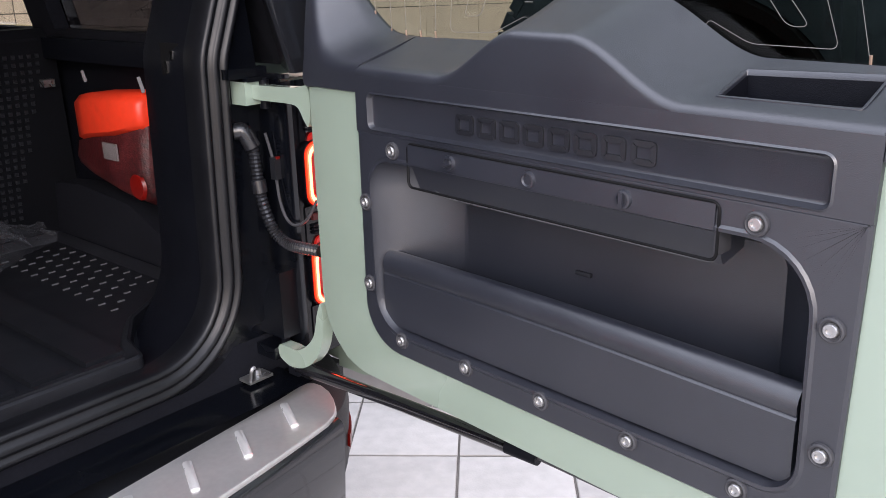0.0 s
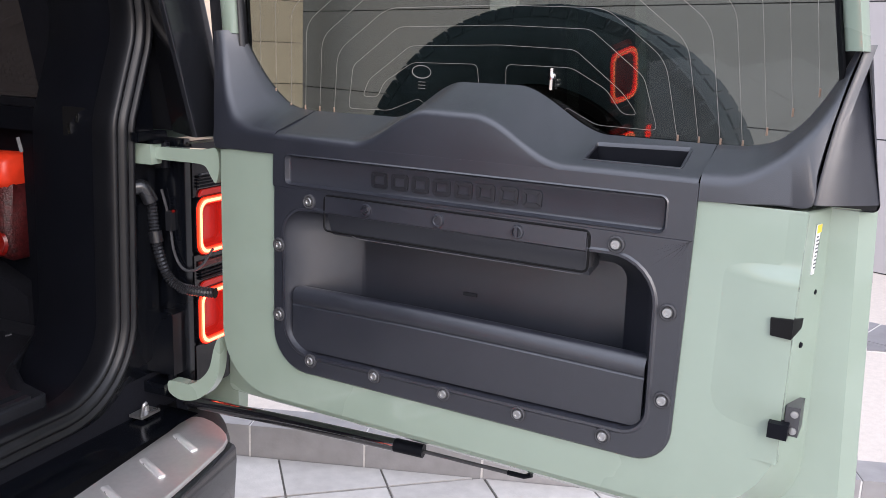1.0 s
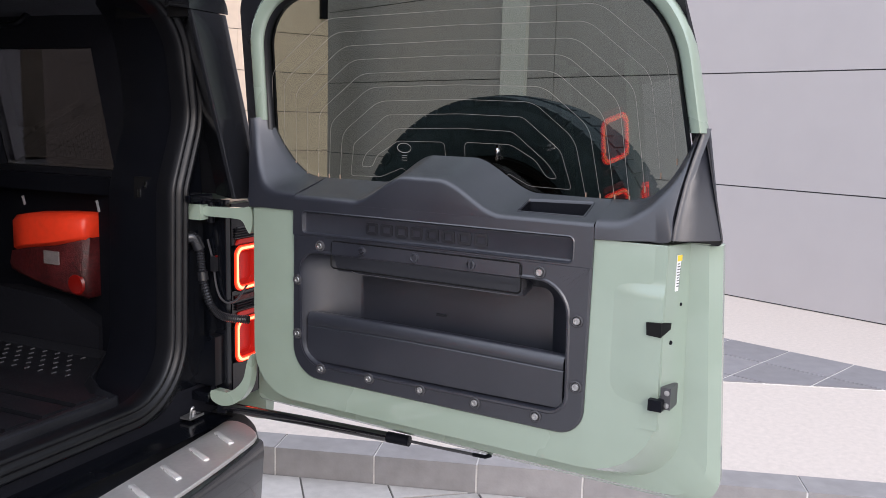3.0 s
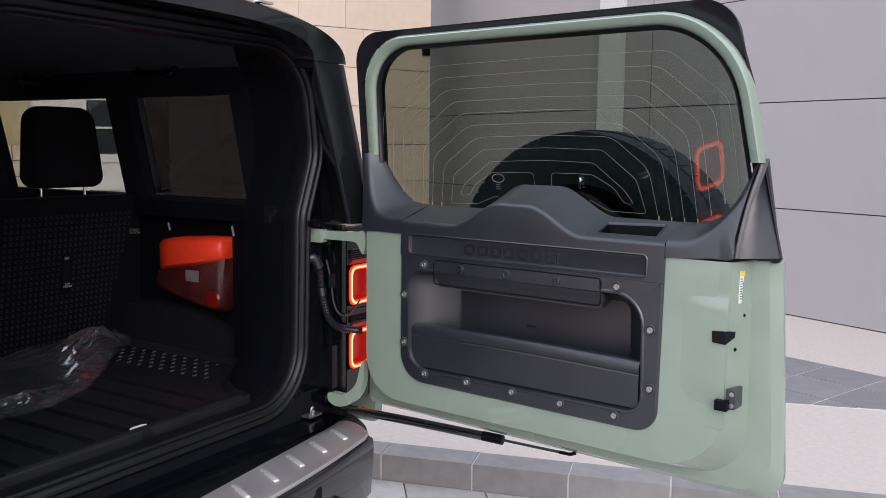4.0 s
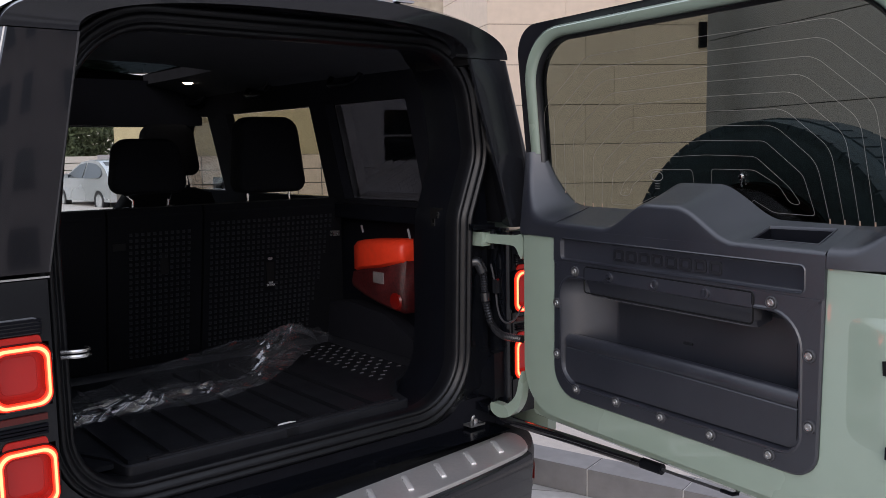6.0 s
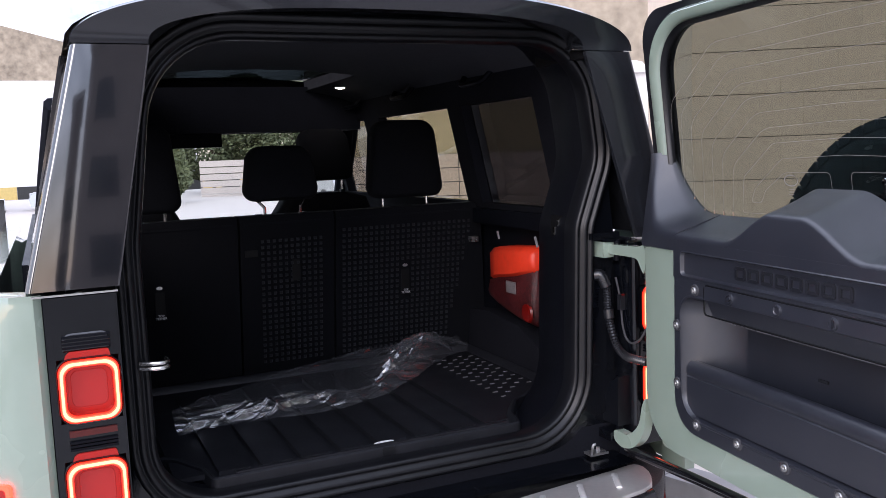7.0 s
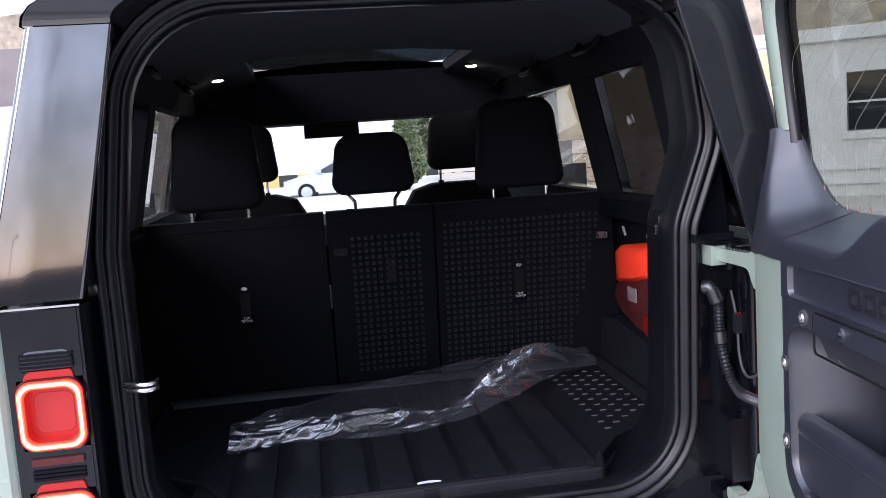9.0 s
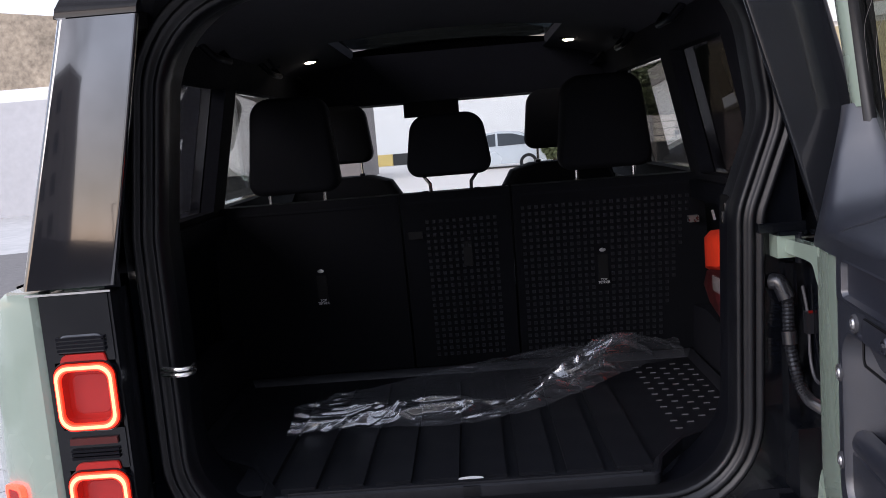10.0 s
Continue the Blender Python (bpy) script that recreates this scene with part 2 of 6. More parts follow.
M["green"].node_tree.nodes["Principled BSDF"].inputs["Coat IOR"].default_value = 1.55
M["green"].node_tree.nodes["Principled BSDF"].inputs["Coat Roughness"].default_value = 0.03

film = glass("clear_plastic_film", (0.95, 0.955, 0.965), 0.16, 0.05, 0.80, 3.0)
fn, fl = film.node_tree.nodes, film.node_tree.links
haze, veil = fn.new("ShaderNodeBsdfDiffuse"), fn.new("ShaderNodeMixShader")
haze.inputs["Color"].default_value = (0.80, 0.83, 0.90, 1)
veil.inputs[0].default_value = 0.024
first = fn["Material Output"].inputs["Surface"].links[0].from_socket
fl.new(first, veil.inputs[1])
fl.new(haze.outputs[0], veil.inputs[2])
fl.new(veil.outputs[0], fn["Material Output"].inputs["Surface"])
M["film"] = film


# ---- builders ----
def part(name, bm, material, parent=None, label="", sharp=35.0, flat=False):
    """Links a bmesh as ONE mesh object, under a thing or a part if one is given."""
    bmesh.ops.remove_doubles(bm, verts=bm.verts, dist=1e-5)
    bmesh.ops.recalc_face_normals(bm, faces=bm.faces)
    limit = radians(sharp)
    for f in bm.faces:
        f.smooth = not flat
    for e in bm.edges:
        e.smooth = len(e.link_faces) == 2 and e.calc_face_angle(0) < limit
    me = bpy.data.meshes.new(name)
    bm.to_mesh(me)
    bm.free()
    me.materials.append(M[material])
    ob = new(name, me)
    if parent:
        ob.parent = parent
    if label:
        ob["label"] = label
    return ob


def twin(ob, parent, offset, turn=None):
    """Another object on the same mesh, moved by offset."""
    o = new(ob.name.split(".")[0], ob.data)
    o.parent = parent
    o.matrix_basis = Matrix.Translation(offset) @ (turn or Matrix.Identity(4))
    if ob.get("label"):
        o["label"] = ob["label"]
    return o


def thing(name, label, category, at=(0, 0, 0), group="", kind=""):
    ob = new(name)
    ob.location = at
    ob.empty_display_size = 0.1
    return tagged(ob, label, category, group, kind)


def bevel(bm, width, seg=2, angle=25.0):
    edges = [e for e in bm.edges if len(e.link_faces) == 2 and e.calc_face_angle(0) > radians(angle)]
    bmesh.ops.bevel(bm, geom=edges, offset=width, segments=seg, affect="EDGES", profile=0.5, clamp_overlap=True)


def box(bm, x0, x1, y0, y1, z0, z1, m=None):
    vs = [bm.verts.new((x, y, z)) for x in (x0, x1) for y in (y0, y1) for z in (z0, z1)]
    for q in ((0, 1, 3, 2), (4, 6, 7, 5), (0, 4, 5, 1), (2, 3, 7, 6), (0, 2, 6, 4), (1, 5, 7, 3)):
        bm.faces.new([vs[i] for i in q])
    if m:
        bmesh.ops.transform(bm, matrix=m, verts=vs)
    return vs


def rbox(x0, x1, y0, y1, z0, z1, r=0.005, seg=2, m=None):
    bm = bmesh.new()
    box(bm, x0, x1, y0, y1, z0, z1)
    if r:
        bevel(bm, r, seg)
    if m:
        bmesh.ops.transform(bm, matrix=m, verts=bm.verts)
    return bm


def roundpoly(pts, radii, n=6):
    """A closed outline with its corners rounded, n + 1 points a corner."""
    out, k = [], len(pts)
    if not hasattr(radii, "__len__"):
        radii = [radii] * k
    for i in range(k):
        p, a, b = Vector(pts[i]), Vector(pts[i - 1]), Vector(pts[(i + 1) % k])
        u, v = (a - p).normalized(), (b - p).normalized()
        half = math.acos(max(-1, min(1, u.dot(v)))) / 2
        r = max(radii[i], 1e-4)
        d = min(r / math.tan(half), (a - p).length * 0.49, (b - p).length * 0.49)
        r = d * math.tan(half)
        c = p + (u + v).normalized() * (r / math.sin(half))
        s, e = p + u * d - c, p + v * d - c
        a0 = math.atan2(s.y, s.x)
        da = (math.atan2(e.y, e.x) - a0 + math.pi) % (2 * math.pi) - math.pi
        out += [(c.x + r * math.cos(a0 + da * j / n), c.y + r * math.sin(a0 + da * j / n)) for j in range(n + 1)]
    return out


def rrect(x0, x1, z0, z1, r, n=5):
    return roundpoly([(x0, z0), (x1, z0), (x1, z1), (x0, z1)], r, n)


def loft(bm, loops, cap0=True, cap1=True, closed=True, ring=False):
    """Skins a list of loops of equal length; closed: each loop is a ring; ring: the last joins the first."""
    vs = [[bm.verts.new(p) for p in lp] for lp in loops]
    n = len(vs[0])
    pairs = list(zip(vs, vs[1:])) + ([(vs[-1], vs[0])] if ring else [])
    for a, b in pairs:
        for i in range(n if closed else n - 1):
            j = (i + 1) % n
            bm.faces.new((a[i], a[j], b[j], b[i]))
    if not ring and closed:
        if cap0:
            bm.faces.new(vs[0])
        if cap1:
            bm.faces.new(vs[-1][::-1])
    return vs


def prism(bm, pts, to3, a, b):
    """An outline pushed from depth a to depth b; to3(u, v, depth) gives the place."""
    loft(bm, [[to3(u, v, a) for u, v in pts], [to3(u, v, b) for u, v in pts]])


def tube(path, r, n=8, closed=False, ripple=0.0):
    """A round bar along a path; ripple makes every other ring thinner, as on a corrugated hose."""
    bm = bmesh.new()
    pts = [Vector(p) for p in path]
    k = len(pts)
    loops, up = [], None
    for i, p in enumerate(pts):
        a = pts[(i - 1) % k] if closed or i else p
        b = pts[(i + 1) % k] if closed or i < k - 1 else p
        t = (b - a).normalized()
        if up is None:
            up = t.orthogonal().normalized()
        up = (up - t * up.dot(t)).normalized()
        side = t.cross(up)
        rr = r * (1 - ripple * (i % 2))
        loops.append([p + (up * math.cos(2 * math.pi * j / n) + side * math.sin(2 * math.pi * j / n)) * rr for j in range(n)])
    loft(bm, loops, ring=closed)
    return bm


def smooth_path(pts, n=8):
    """Catmull-Rom through the points, n steps a span."""
    p = [Vector(pts[0]) * 2 - Vector(pts[1])] + [Vector(q) for q in pts] + [Vector(pts[-1]) * 2 - Vector(pts[-2])]
    out = []
    for i in range(1, len(p) - 2):
        for j in range(n):
            t = j / n
            a, b, c, d = p[i - 1], p[i], p[i + 1], p[i + 2]
            out.append(0.5 * (2 * b + (c - a) * t + (2 * a - 5 * b + 4 * c - d) * t * t + (3 * b - a - 3 * c + d) * t ** 3))
    return out + [p[-2]]


def fillet(pts, r, n=5):
    """An open path with each inner corner rounded off over a length r."""
    p = [Vector(q) for q in pts]
    out = [p[0]]
    for i in range(1, len(p) - 1):
        a, b, c = p[i - 1], p[i], p[i + 1]
        d = min(r, (a - b).length * 0.48, (c - b).length * 0.48)
        u, v = b + (a - b).normalized() * d, b + (c - b).normalized() * d
        out += [u * (1 - k / n) ** 2 + b * 2 * (k / n) * (1 - k / n) + v * (k / n) ** 2 for k in range(n + 1)]
    return out + [p[-1]]


def lathe(prof, n=32, axis="y"):
    """Turns (radius, depth) pairs round an axis through the origin."""
    bm = bmesh.new()
    loops = []
    for i in range(n):
        a = 2 * math.pi * i / n
        c, s = math.cos(a), math.sin(a)
        loops.append([{"y": (r * c, d, r * s), "x": (d, r * c, r * s), "z": (r * c, r * s, d)}[axis] for r, d in prof])
    loft(bm, loops, closed=False, ring=True)
    return bm


def join(*bms):
    """Several bmeshes poured into one."""
    base = bms[0]
    for b in bms[1:]:
        me = bpy.data.meshes.new("tmp")
        b.to_mesh(me)
        b.free()
        base.from_mesh(me)
        bpy.data.meshes.remove(me)
    return base


def text_mesh(body, size, material, parent, m, label=""):
    cu = bpy.data.curves.new("text", "FONT")
    cu.body, cu.size, cu.extrude, cu.align_x, cu.align_y = body, size, 0.0003, "CENTER", "CENTER"
    tmp = bpy.data.objects.new("tmp", cu)
    me = bpy.data.meshes.new_from_object(tmp)
    bpy.data.objects.remove(tmp)
    me.name = "lettering"
    me.materials.clear()
    me.materials.append(M[material])
    ob = new("lettering", me)
    ob.parent = parent
    ob.matrix_basis = m
    if label:
        ob["label"] = label
    return ob


# ---- the setting ----
def clip_poly(poly, p, d):
    """Keeps the part of a polygon on the left of the line through p along d."""
    out = []
    side = [d[0] * (q[1] - p[1]) - d[1] * (q[0] - p[0]) for q in poly]
    for i in range(len(poly)):
        a, b, sa, sb = poly[i], poly[(i + 1) % len(poly)], side[i], side[(i + 1) % len(poly)]
        if sa >= 0:
            out.append(a)
        if sa * sb < 0:
            t = sa / (sa - sb)
            out.append((a[0] + (b[0] - a[0]) * t, a[1] + (b[1] - a[1]) * t))
    return out


def area(poly):
    return abs(sum(poly[i - 1][0] * poly[i][1] - poly[i][0] * poly[i - 1][1] for i in range(len(poly)))) / 2


bm = bmesh.new()
box(bm, -400, 400, -400, 400, -0.5, -0.045)
tagged(part("ground", bm, "asphalt"), "pale concrete ground round the parked car", "ground", kind="structure")

KD, KN, K0 = Vector((0.2696, -0.963, 0)), Vector((0.963, 0.2696, 0)), Vector((1.83, 0.1, 0))


def kp(a, b, z):
    return K0 + KD * a + KN * b + Vector((0, 0, z))


# road bed under the pavers, up to the kerb
bm = bmesh.new()
prism(bm, [(-16, -9), (9, -9), (9, -0.001), (-16, -0.001)], lambda u, v, d: kp(u, v, d), -0.044, -0.008)
road = tagged(part("road", bm, "joint"), "pale grey concrete block road with dark joints", "road", kind="structure")

# pavement slab behind the kerb
KERB_H, KERB_T = 0.125, 0.165
bm = bmesh.new()
prism(bm, [(-40, KERB_T + 0.002), (14, KERB_T + 0.002), (14, 16), (-40, 16)], lambda u, v, d: kp(u, v, d), -0.044, KERB_H - 0.003)
pavement = tagged(part("pavement", bm, "pavement"), "cream speckled terrazzo pavement beside the road", "pavement", kind="structure")

# grey panel wall
GD, G0 = Vector((0.4254, 0.905, 0)), Vector((6.40, -0.65, 0))
GN = Vector((-0.905, 0.4254, 0))


def gp(a, z, d):
    return G0 + GD * a + GN * d + Vector((0, 0, z))


bm = bmesh.new()
prism(bm, [(-9, 0.1), (7, 0.1), (7, 7.5), (-9, 7.5)], lambda u, v, d: gp(u, v, d), -0.3, -0.014)
wall_grey = tagged(part("wall_grey", bm, "ink"), "modern wall clad in large smooth grey panels", "wall", kind="structure")

# beige stone wall with a mitred return
WD, A0 = Vector((0.86, -0.51, 0)).normalized(), Vector((8.0, 4.4, 0))
WN = Vector((-WD.y, WD.x, 0)) * -1
B0 = A0 - WD * 2.57
RD = (Vector((6.5, 7.4, 0)) - B0).normalized()
RN = Vector((-RD.y, RD.x, 0))
bm = bmesh.new()
prism(bm, [(-2.55, 0.1), (0.14, 0.1), (0.14, 7.5), (-2.55, 7.5)], lambda u, v, d: A0 + WD * u + WN * d + Vector((0, 0, v)), -0.9, -0.012)
prism(bm, [(0.02, 0.1), (1.50, 0.1), (1.50, 7.5), (0.02, 7.5)], lambda u, v, d: B0 + RD * u + RN * d + Vector((0, 0, v)), -0.5, -0.012)
wall_stone = tagged(part("wall_stone", bm, "joint"), "wall clad in beige stone courses", "wall", kind="structure")
bm = rbox(0, 0.09, -0.05, 0.12, 0, 0.3, 0.01)
wl_ob = tagged(part("wall_light", bm, "trim_dark"), "dark box wall light on the beige stone corner", "wall light")
wl_ob.matrix_world = Matrix.Translation(A0 + WD * 0.02 + Vector((0, 0, 2.72))) @ Matrix.Rotation(math.atan2(WD.y, WD.x), 4, "Z")

# pale vertical strip on the grey wall
bm = bmesh.new()
prism(bm, [(2.34, 0.13), (2.69, 0.13), (2.69, 7.4), (2.34, 7.4)], lambda u, v, d: gp(u, v, d), 0.001, 0.05)
bevel(bm, 0.006)
tagged(part("trim", bm, "alu"), "pale grey vertical strip on the grey wall", "trim", kind="structure")

# white low house with a sash window, beyond the stone wall
HX = Vector((0.80, -0.60, 0))
HN = Vector((-0.60, -0.80, 0))
H0 = Vector((9.95, 13.05, 0))


def hp(u, z, d):
    return H0 + HX * u + HN * d + Vector((0, 0, z))


house = thing("house", "low white rendered house with a small sash window", "house")
bm = bmesh.new()
outer, inner = [(-6, -0.04), (0.76, -0.04), (0.76, 3.0), (-6, 3.0)], [(-0.36, 1.33), (0.36, 1.33), (0.36, 2.40), (-0.36, 2.40)]
loft(bm, [[hp(u, z, -4) for u, z in outer], [hp(u, z, 0) for u, z in outer], [hp(u, z, 0) for u, z in inner], [hp(u, z, -0.2) for u, z in inner]], True, True)
part("wall", bm, "white_wall", house)
bm = bmesh.new()
prism(bm, [(-6.1, 3.0), (0.77, 3.0), (0.76, 3.05), (0.66, 3.20), (0.52, 3.24), (-6.1, 3.24)], hp, -4.1, 0.12)
part("roof", bm, "white_wall", house)
bm = bmesh.new()
for a, b in (((-0.5, 1.18), (-0.36, 2.52)), ((0.36, 1.18), (0.5, 2.52)), ((-0.36, 2.40), (0.36, 2.52)), ((-0.36, 1.18), (0.36, 1.33))):
    prism(bm, [a, (b[0], a[1]), b, (a[0], b[1])], hp, 0.0, 0.06)
hw = part("window", bm, "white_wall", house, "white window surround")
for z0, z1 in ((1.35, 1.84), (1.88, 2.39)):
    bm = bmesh.new()
    prism(bm, [(-0.34, z0), (0.34, z0), (0.34, z1), (-0.34, z1)], hp, -0.12, -0.11)
    part("pane", bm, "screen", hw)
bm = bmesh.new()
prism(bm, [(-0.36, 1.84), (0.36, 1.84), (0.36, 1.88), (-0.36, 1.88)], hp, -0.13, -0.08)
part("glazing_bar", bm, "white_wall", hw)
for z in (0.35, 0.62):
    bm = bmesh.new()
    prism(bm, [(-2, z), (0.76, z), (0.76, z + 0.07), (-2, z + 0.07)], hp, 0.0, 0.06)
    part("moulding", bm, "white_wall", house)

bm = bmesh.new()
prism(bm, [(-6.0, -0.04), (-1.35, -0.04), (-1.35, 2.9), (-6.0, 2.9)], hp, 0.004, 0.06)
part("annex_wall", bm, "annex", house, "ochre rendered wall")
bm = bmesh.new()
prism(bm, [(-6.0, -0.04), (-1.30, -0.04), (-1.30, 1.5), (-6.0, 1.5)], hp, 0.064, 0.12)
plinth = part("plinth", bm, "joint", house)
tile = None
for r in range(5):
    for c in range(9):
        off = hp(-5.7 + 0.5 * c, 0.0 + 0.3 * r, 0.121)
        if tile is None:
            bm = bmesh.new()
            prism(bm, [(0.01, 0.01), (0.49, 0.01), (0.49, 0.29), (0.01, 0.29)], lambda u, v, d: HX * u + HN * d + Vector((0, 0, v)), 0.0, 0.02)
            tile = part("tile", bm, "stone", plinth)
            tile.location = off
        else:
            twin(tile, plinth, off)

# far hill wall behind the house
bm = bmesh.new()
prism(bm, [(-6, 0), (4, 0), (4, 9), (-6, 9)], lambda u, v, d: hp(u, v, d), -14, -12)
tagged(part("backdrop", bm, "hill"), "tall tan wall far behind the white house", "wall", kind="structure")


# ---- ahead of the car ----
def tree(name, label, at, h, r, cone, seed):
    """A tapered trunk with limbs and a crown of many small leaf clumps."""
    rnd = random.Random(seed)
    t = thing(name, label, "tree", at)
    bm = tube([(0, 0, 0), (0.03, 0, h * 0.3), (-0.02, 0.04, h * 0.6), (0, 0, h * 0.9)], 0.09, 8)
    for i, v in enumerate(bm.verts):
        v.co.x *= 1 - 0.7 * v.co.z / h
        v.co.y *= 1 - 0.7 * v.co.z / h
    for k in range(9):
        a, z = k * 2.4, h * (0.25 + 0.06 * k)
        bm = join(bm, tube([(0, 0, z), (math.cos(a) * r * 0.3, math.sin(a) * r * 0.3, z + 0.2), (math.cos(a) * r * 0.7, math.sin(a) * r * 0.7, z + 0.35)], 0.02, 5))
    part("trunk", bm, "bark", t)
    verts, faces = [], []
    for k in range(5200 if cone else 8500):
        z = rnd.random()
        a = rnd.random() * 6.283
        lim = r * (1 - z) ** 0.75 * (0.35 + 0.65 * min(1, z * 6)) if cone else r * math.sqrt(max(0, 1 - (2 * z - 1) ** 2))
        lim *= 0.8 + 0.25 * math.sin(3 * a + 5 * z) + 0.15 * rnd.random()
        q = lim * math.sqrt(rnd.uniform(0.35, 1))
        c = Vector((q * math.cos(a), q * math.sin(a), h * (0.12 + 0.88 * z) if cone else h * (0.16 + 0.84 * z)))
        u = Vector((rnd.gauss(0, 1), rnd.gauss(0, 1), rnd.gauss(0, 1))).normalized() * rnd.uniform(0.06, 0.13)
        v = u.orthogonal().normalized() * rnd.uniform(0.04, 0.08)
        n = len(verts)
        verts += [c - u, c - v, c + u, c + v]
        faces.append((n, n + 1, n + 2, n + 3))
    me = bpy.data.meshes.new("crown")
    me.from_pydata(verts, [], faces)
    me.materials.append(M["leaf"])
    ob = new("crown", me)
    ob.parent = t
    return t


tree("conifer", "clipped cone-shaped green conifer in front of a white wall", (3.1, 29.0, -0.045), 3.3, 0.85, True, 3)
for k, (x, y, h) in enumerate(((6.1, 37.5, 4.2), (7.9, 38.0, 5.4), (9.6, 37.0, 5.0), (11.9, 38.5, 5.8), (14.4, 37.0, 5.2))):
    tree("tree", "leafy green tree behind a slatted fence", (x, y, -0.045), h, 2.2, False, 4 + k)

# slatted cream fence, seen through the windscreen
fence = thing("fence", "cream slatted boundary fence between grey posts", "fence", (4.8, 33, -0.045))
fm = Matrix.Rotation(radians(-14), 4, "Z")
slat = None
for i in range(6):
    if slat is None:
        slat = part("slat", rbox(0, 12, -0.03, 0.03, 0.02, 0.25, 0.012), "pavement", fence)
        slat.matrix_basis = fm
    else:
        twin(slat, fence, (0, 0, 0.262 * i), fm)
post = None
for i in range(4):
    off = fm @ Vector((2.3 + i * 2.9, -0.06, 0))
    if post is None:
        post = part("post", rbox(-0.27, 0.27, -0.09, 0.09, 0, 1.60, 0.02), "greywall", fence)
        post.matrix_basis = Matrix.Translation(off) @ fm
    else:
        twin(post, fence, off, fm)

# long white boundary wall and the striped kerb before it
bm = rbox(-45, 9.0, 60, 60.4, -0.045, 7.0, 0)
tagged(part("wall_far", bm, "white_wall"), "long white boundary wall far ahead of the car", "wall", kind="structure")
kerb_far = thing("kerb", "kerb painted in yellow and black bands", "kerb", (0, 46, -0.045), kind="structure")
block = None
for i in range(26):
    x = -15 + i * 1.0
    if i < 2:
        blk = part("band", rbox(0, 0.98, 0, 0.5, 0, 0.62, 0.04), "black_band" if i else "yellow_band", kerb_far)
        blk.location = (x, 0, 0)
        block = (block or []) + [blk]
    else:
        twin(block[i % 2], kerb_far, (x, 0, 0))


def parked_car(at, turn, label):
    """A hatchback far off: body with a tapering cabin, panes, wheels, lamps and mirrors."""
    c = thing("car", label, "car", at)
    c.rotation_euler = (0, 0, radians(turn))
    prof = [(-2.05, 0.32), (2.1, 0.30), (2.16, 0.55), (2.08, 0.72), (1.80, 0.82), (1.15, 0.94), (0.62, 1.22), (0.25, 1.40), (-0.35, 1.47), (-0.95, 1.42), (-1.55, 1.20), (-1.95, 0.98), (-2.08, 0.80), (-2.10, 0.50)]
    side = lambda v: 0.88 - 0.05 * max(0.0, 0.5 - v) - 0.42 * max(0.0, v - 0.92)
    bm = bmesh.new()
    loft(bm, [[(u, -side(v) * k, v) for u, v in prof] for k in (1.0, 0.5, 0.0, -0.5, -1.0)])
    bevel(bm, 0.04, 3, 40)
    body = part("body", bm, "silver", c, sharp=40)
    for sy in (-1, 1):
        for pane in ([(1.02, 0.96), (0.60, 1.18), (0.24, 1.34), (-0.18, 1.385), (-0.18, 0.95)], [(-0.26, 0.95), (-0.26, 1.39), (-0.80, 1.355), (-1.25, 1.22), (-1.42, 1.06), (-1.30, 0.97)]):
            bm = bmesh.new()
            loft(bm, [[(u, sy * (side(v) + d), v) for u, v in pane] for d in (-0.02, 0.006)])
            part("side_window", bm, "screen", body)
        part("mirror", rbox(0.78, 0.98, sy * 0.96 - 0.08, sy * 0.96 + 0.08, 0.96, 1.08, 0.03, 2), "silver", body)
    for u0, v0, u1, v1, name_ in ((1.10, 0.965, 0.30, 1.385, "windscreen"), (-1.02, 1.40, -1.90, 1.03, "rear_window")):
        bm = bmesh.new()
        loft(bm, [[(u0, -side(v0) + 0.10, v0 + d), (u1, -side(v1) + 0.10, v1 + d), (u1, side(v1) - 0.10, v1 + d), (u0, side(v0) - 0.10, v0 + d)] for d in (-0.02, 0.008)])
        part(name_, bm, "screen", body)
    for x in (-1.30, 1.35):
        for y in (-0.80, 0.80):
            w = part("wheel", lathe([(0.0, -0.08), (0.2, -0.08), (0.31, -0.09), (0.32, 0), (0.31, 0.09), (0.2, 0.08), (0, 0.08)], 20), "rubber", c)
            w.location = (x, y, 0.32)
            part("rim", lathe([(0.0, -0.10), (0.06, -0.10), (0.19, -0.085), (0.20, 0.085), (0.06, 0.10), (0, 0.10)], 16), "silver", w)
    for y in (-0.65, 0.65):
        part("headlight", rbox(2.02, 2.13, y - 0.16, y + 0.16, 0.62, 0.74, 0.02), "alu", c)
        part("tail_lamp", rbox(-2.09, -2.00, y - 0.14, y + 0.14, 0.78, 0.92, 0.02), "refl", c)
    return c


parked_car((0.95, 30.0, -0.045), 176, "silver hatchback parked far ahead")
parked_car((7.4, 24.0, -0.045), 95, "silver hatchback parked beside the pavement")

bm = rbox(-40, -7.2, 26, 26.4, -0.045, 3.6, 0)
tagged(part("wall_left", bm, "grey_render"), "tall pale grey boundary wall ahead and to one side", "wall", kind="structure")
bm = rbox(-9.5, -3.5, 27, 33, -0.045, 5.4, 0.02)
tagged(part("wall_shed", bm, "far"), "plain grey outbuilding ahead of the car", "building", kind="structure")
bm = bmesh.new()
ridge = [(-70, 0), (10, 0), (10, 9), (-5, 13), (-18, 15), (-30, 13.5), (-48, 16), (-70, 14)]
prism(bm, ridge, lambda u, v, d: (u, d, v), 74, 80)
tagged(part("backdrop", bm, "hill"), "tan hillside far behind the white wall", "hill", kind="structure")

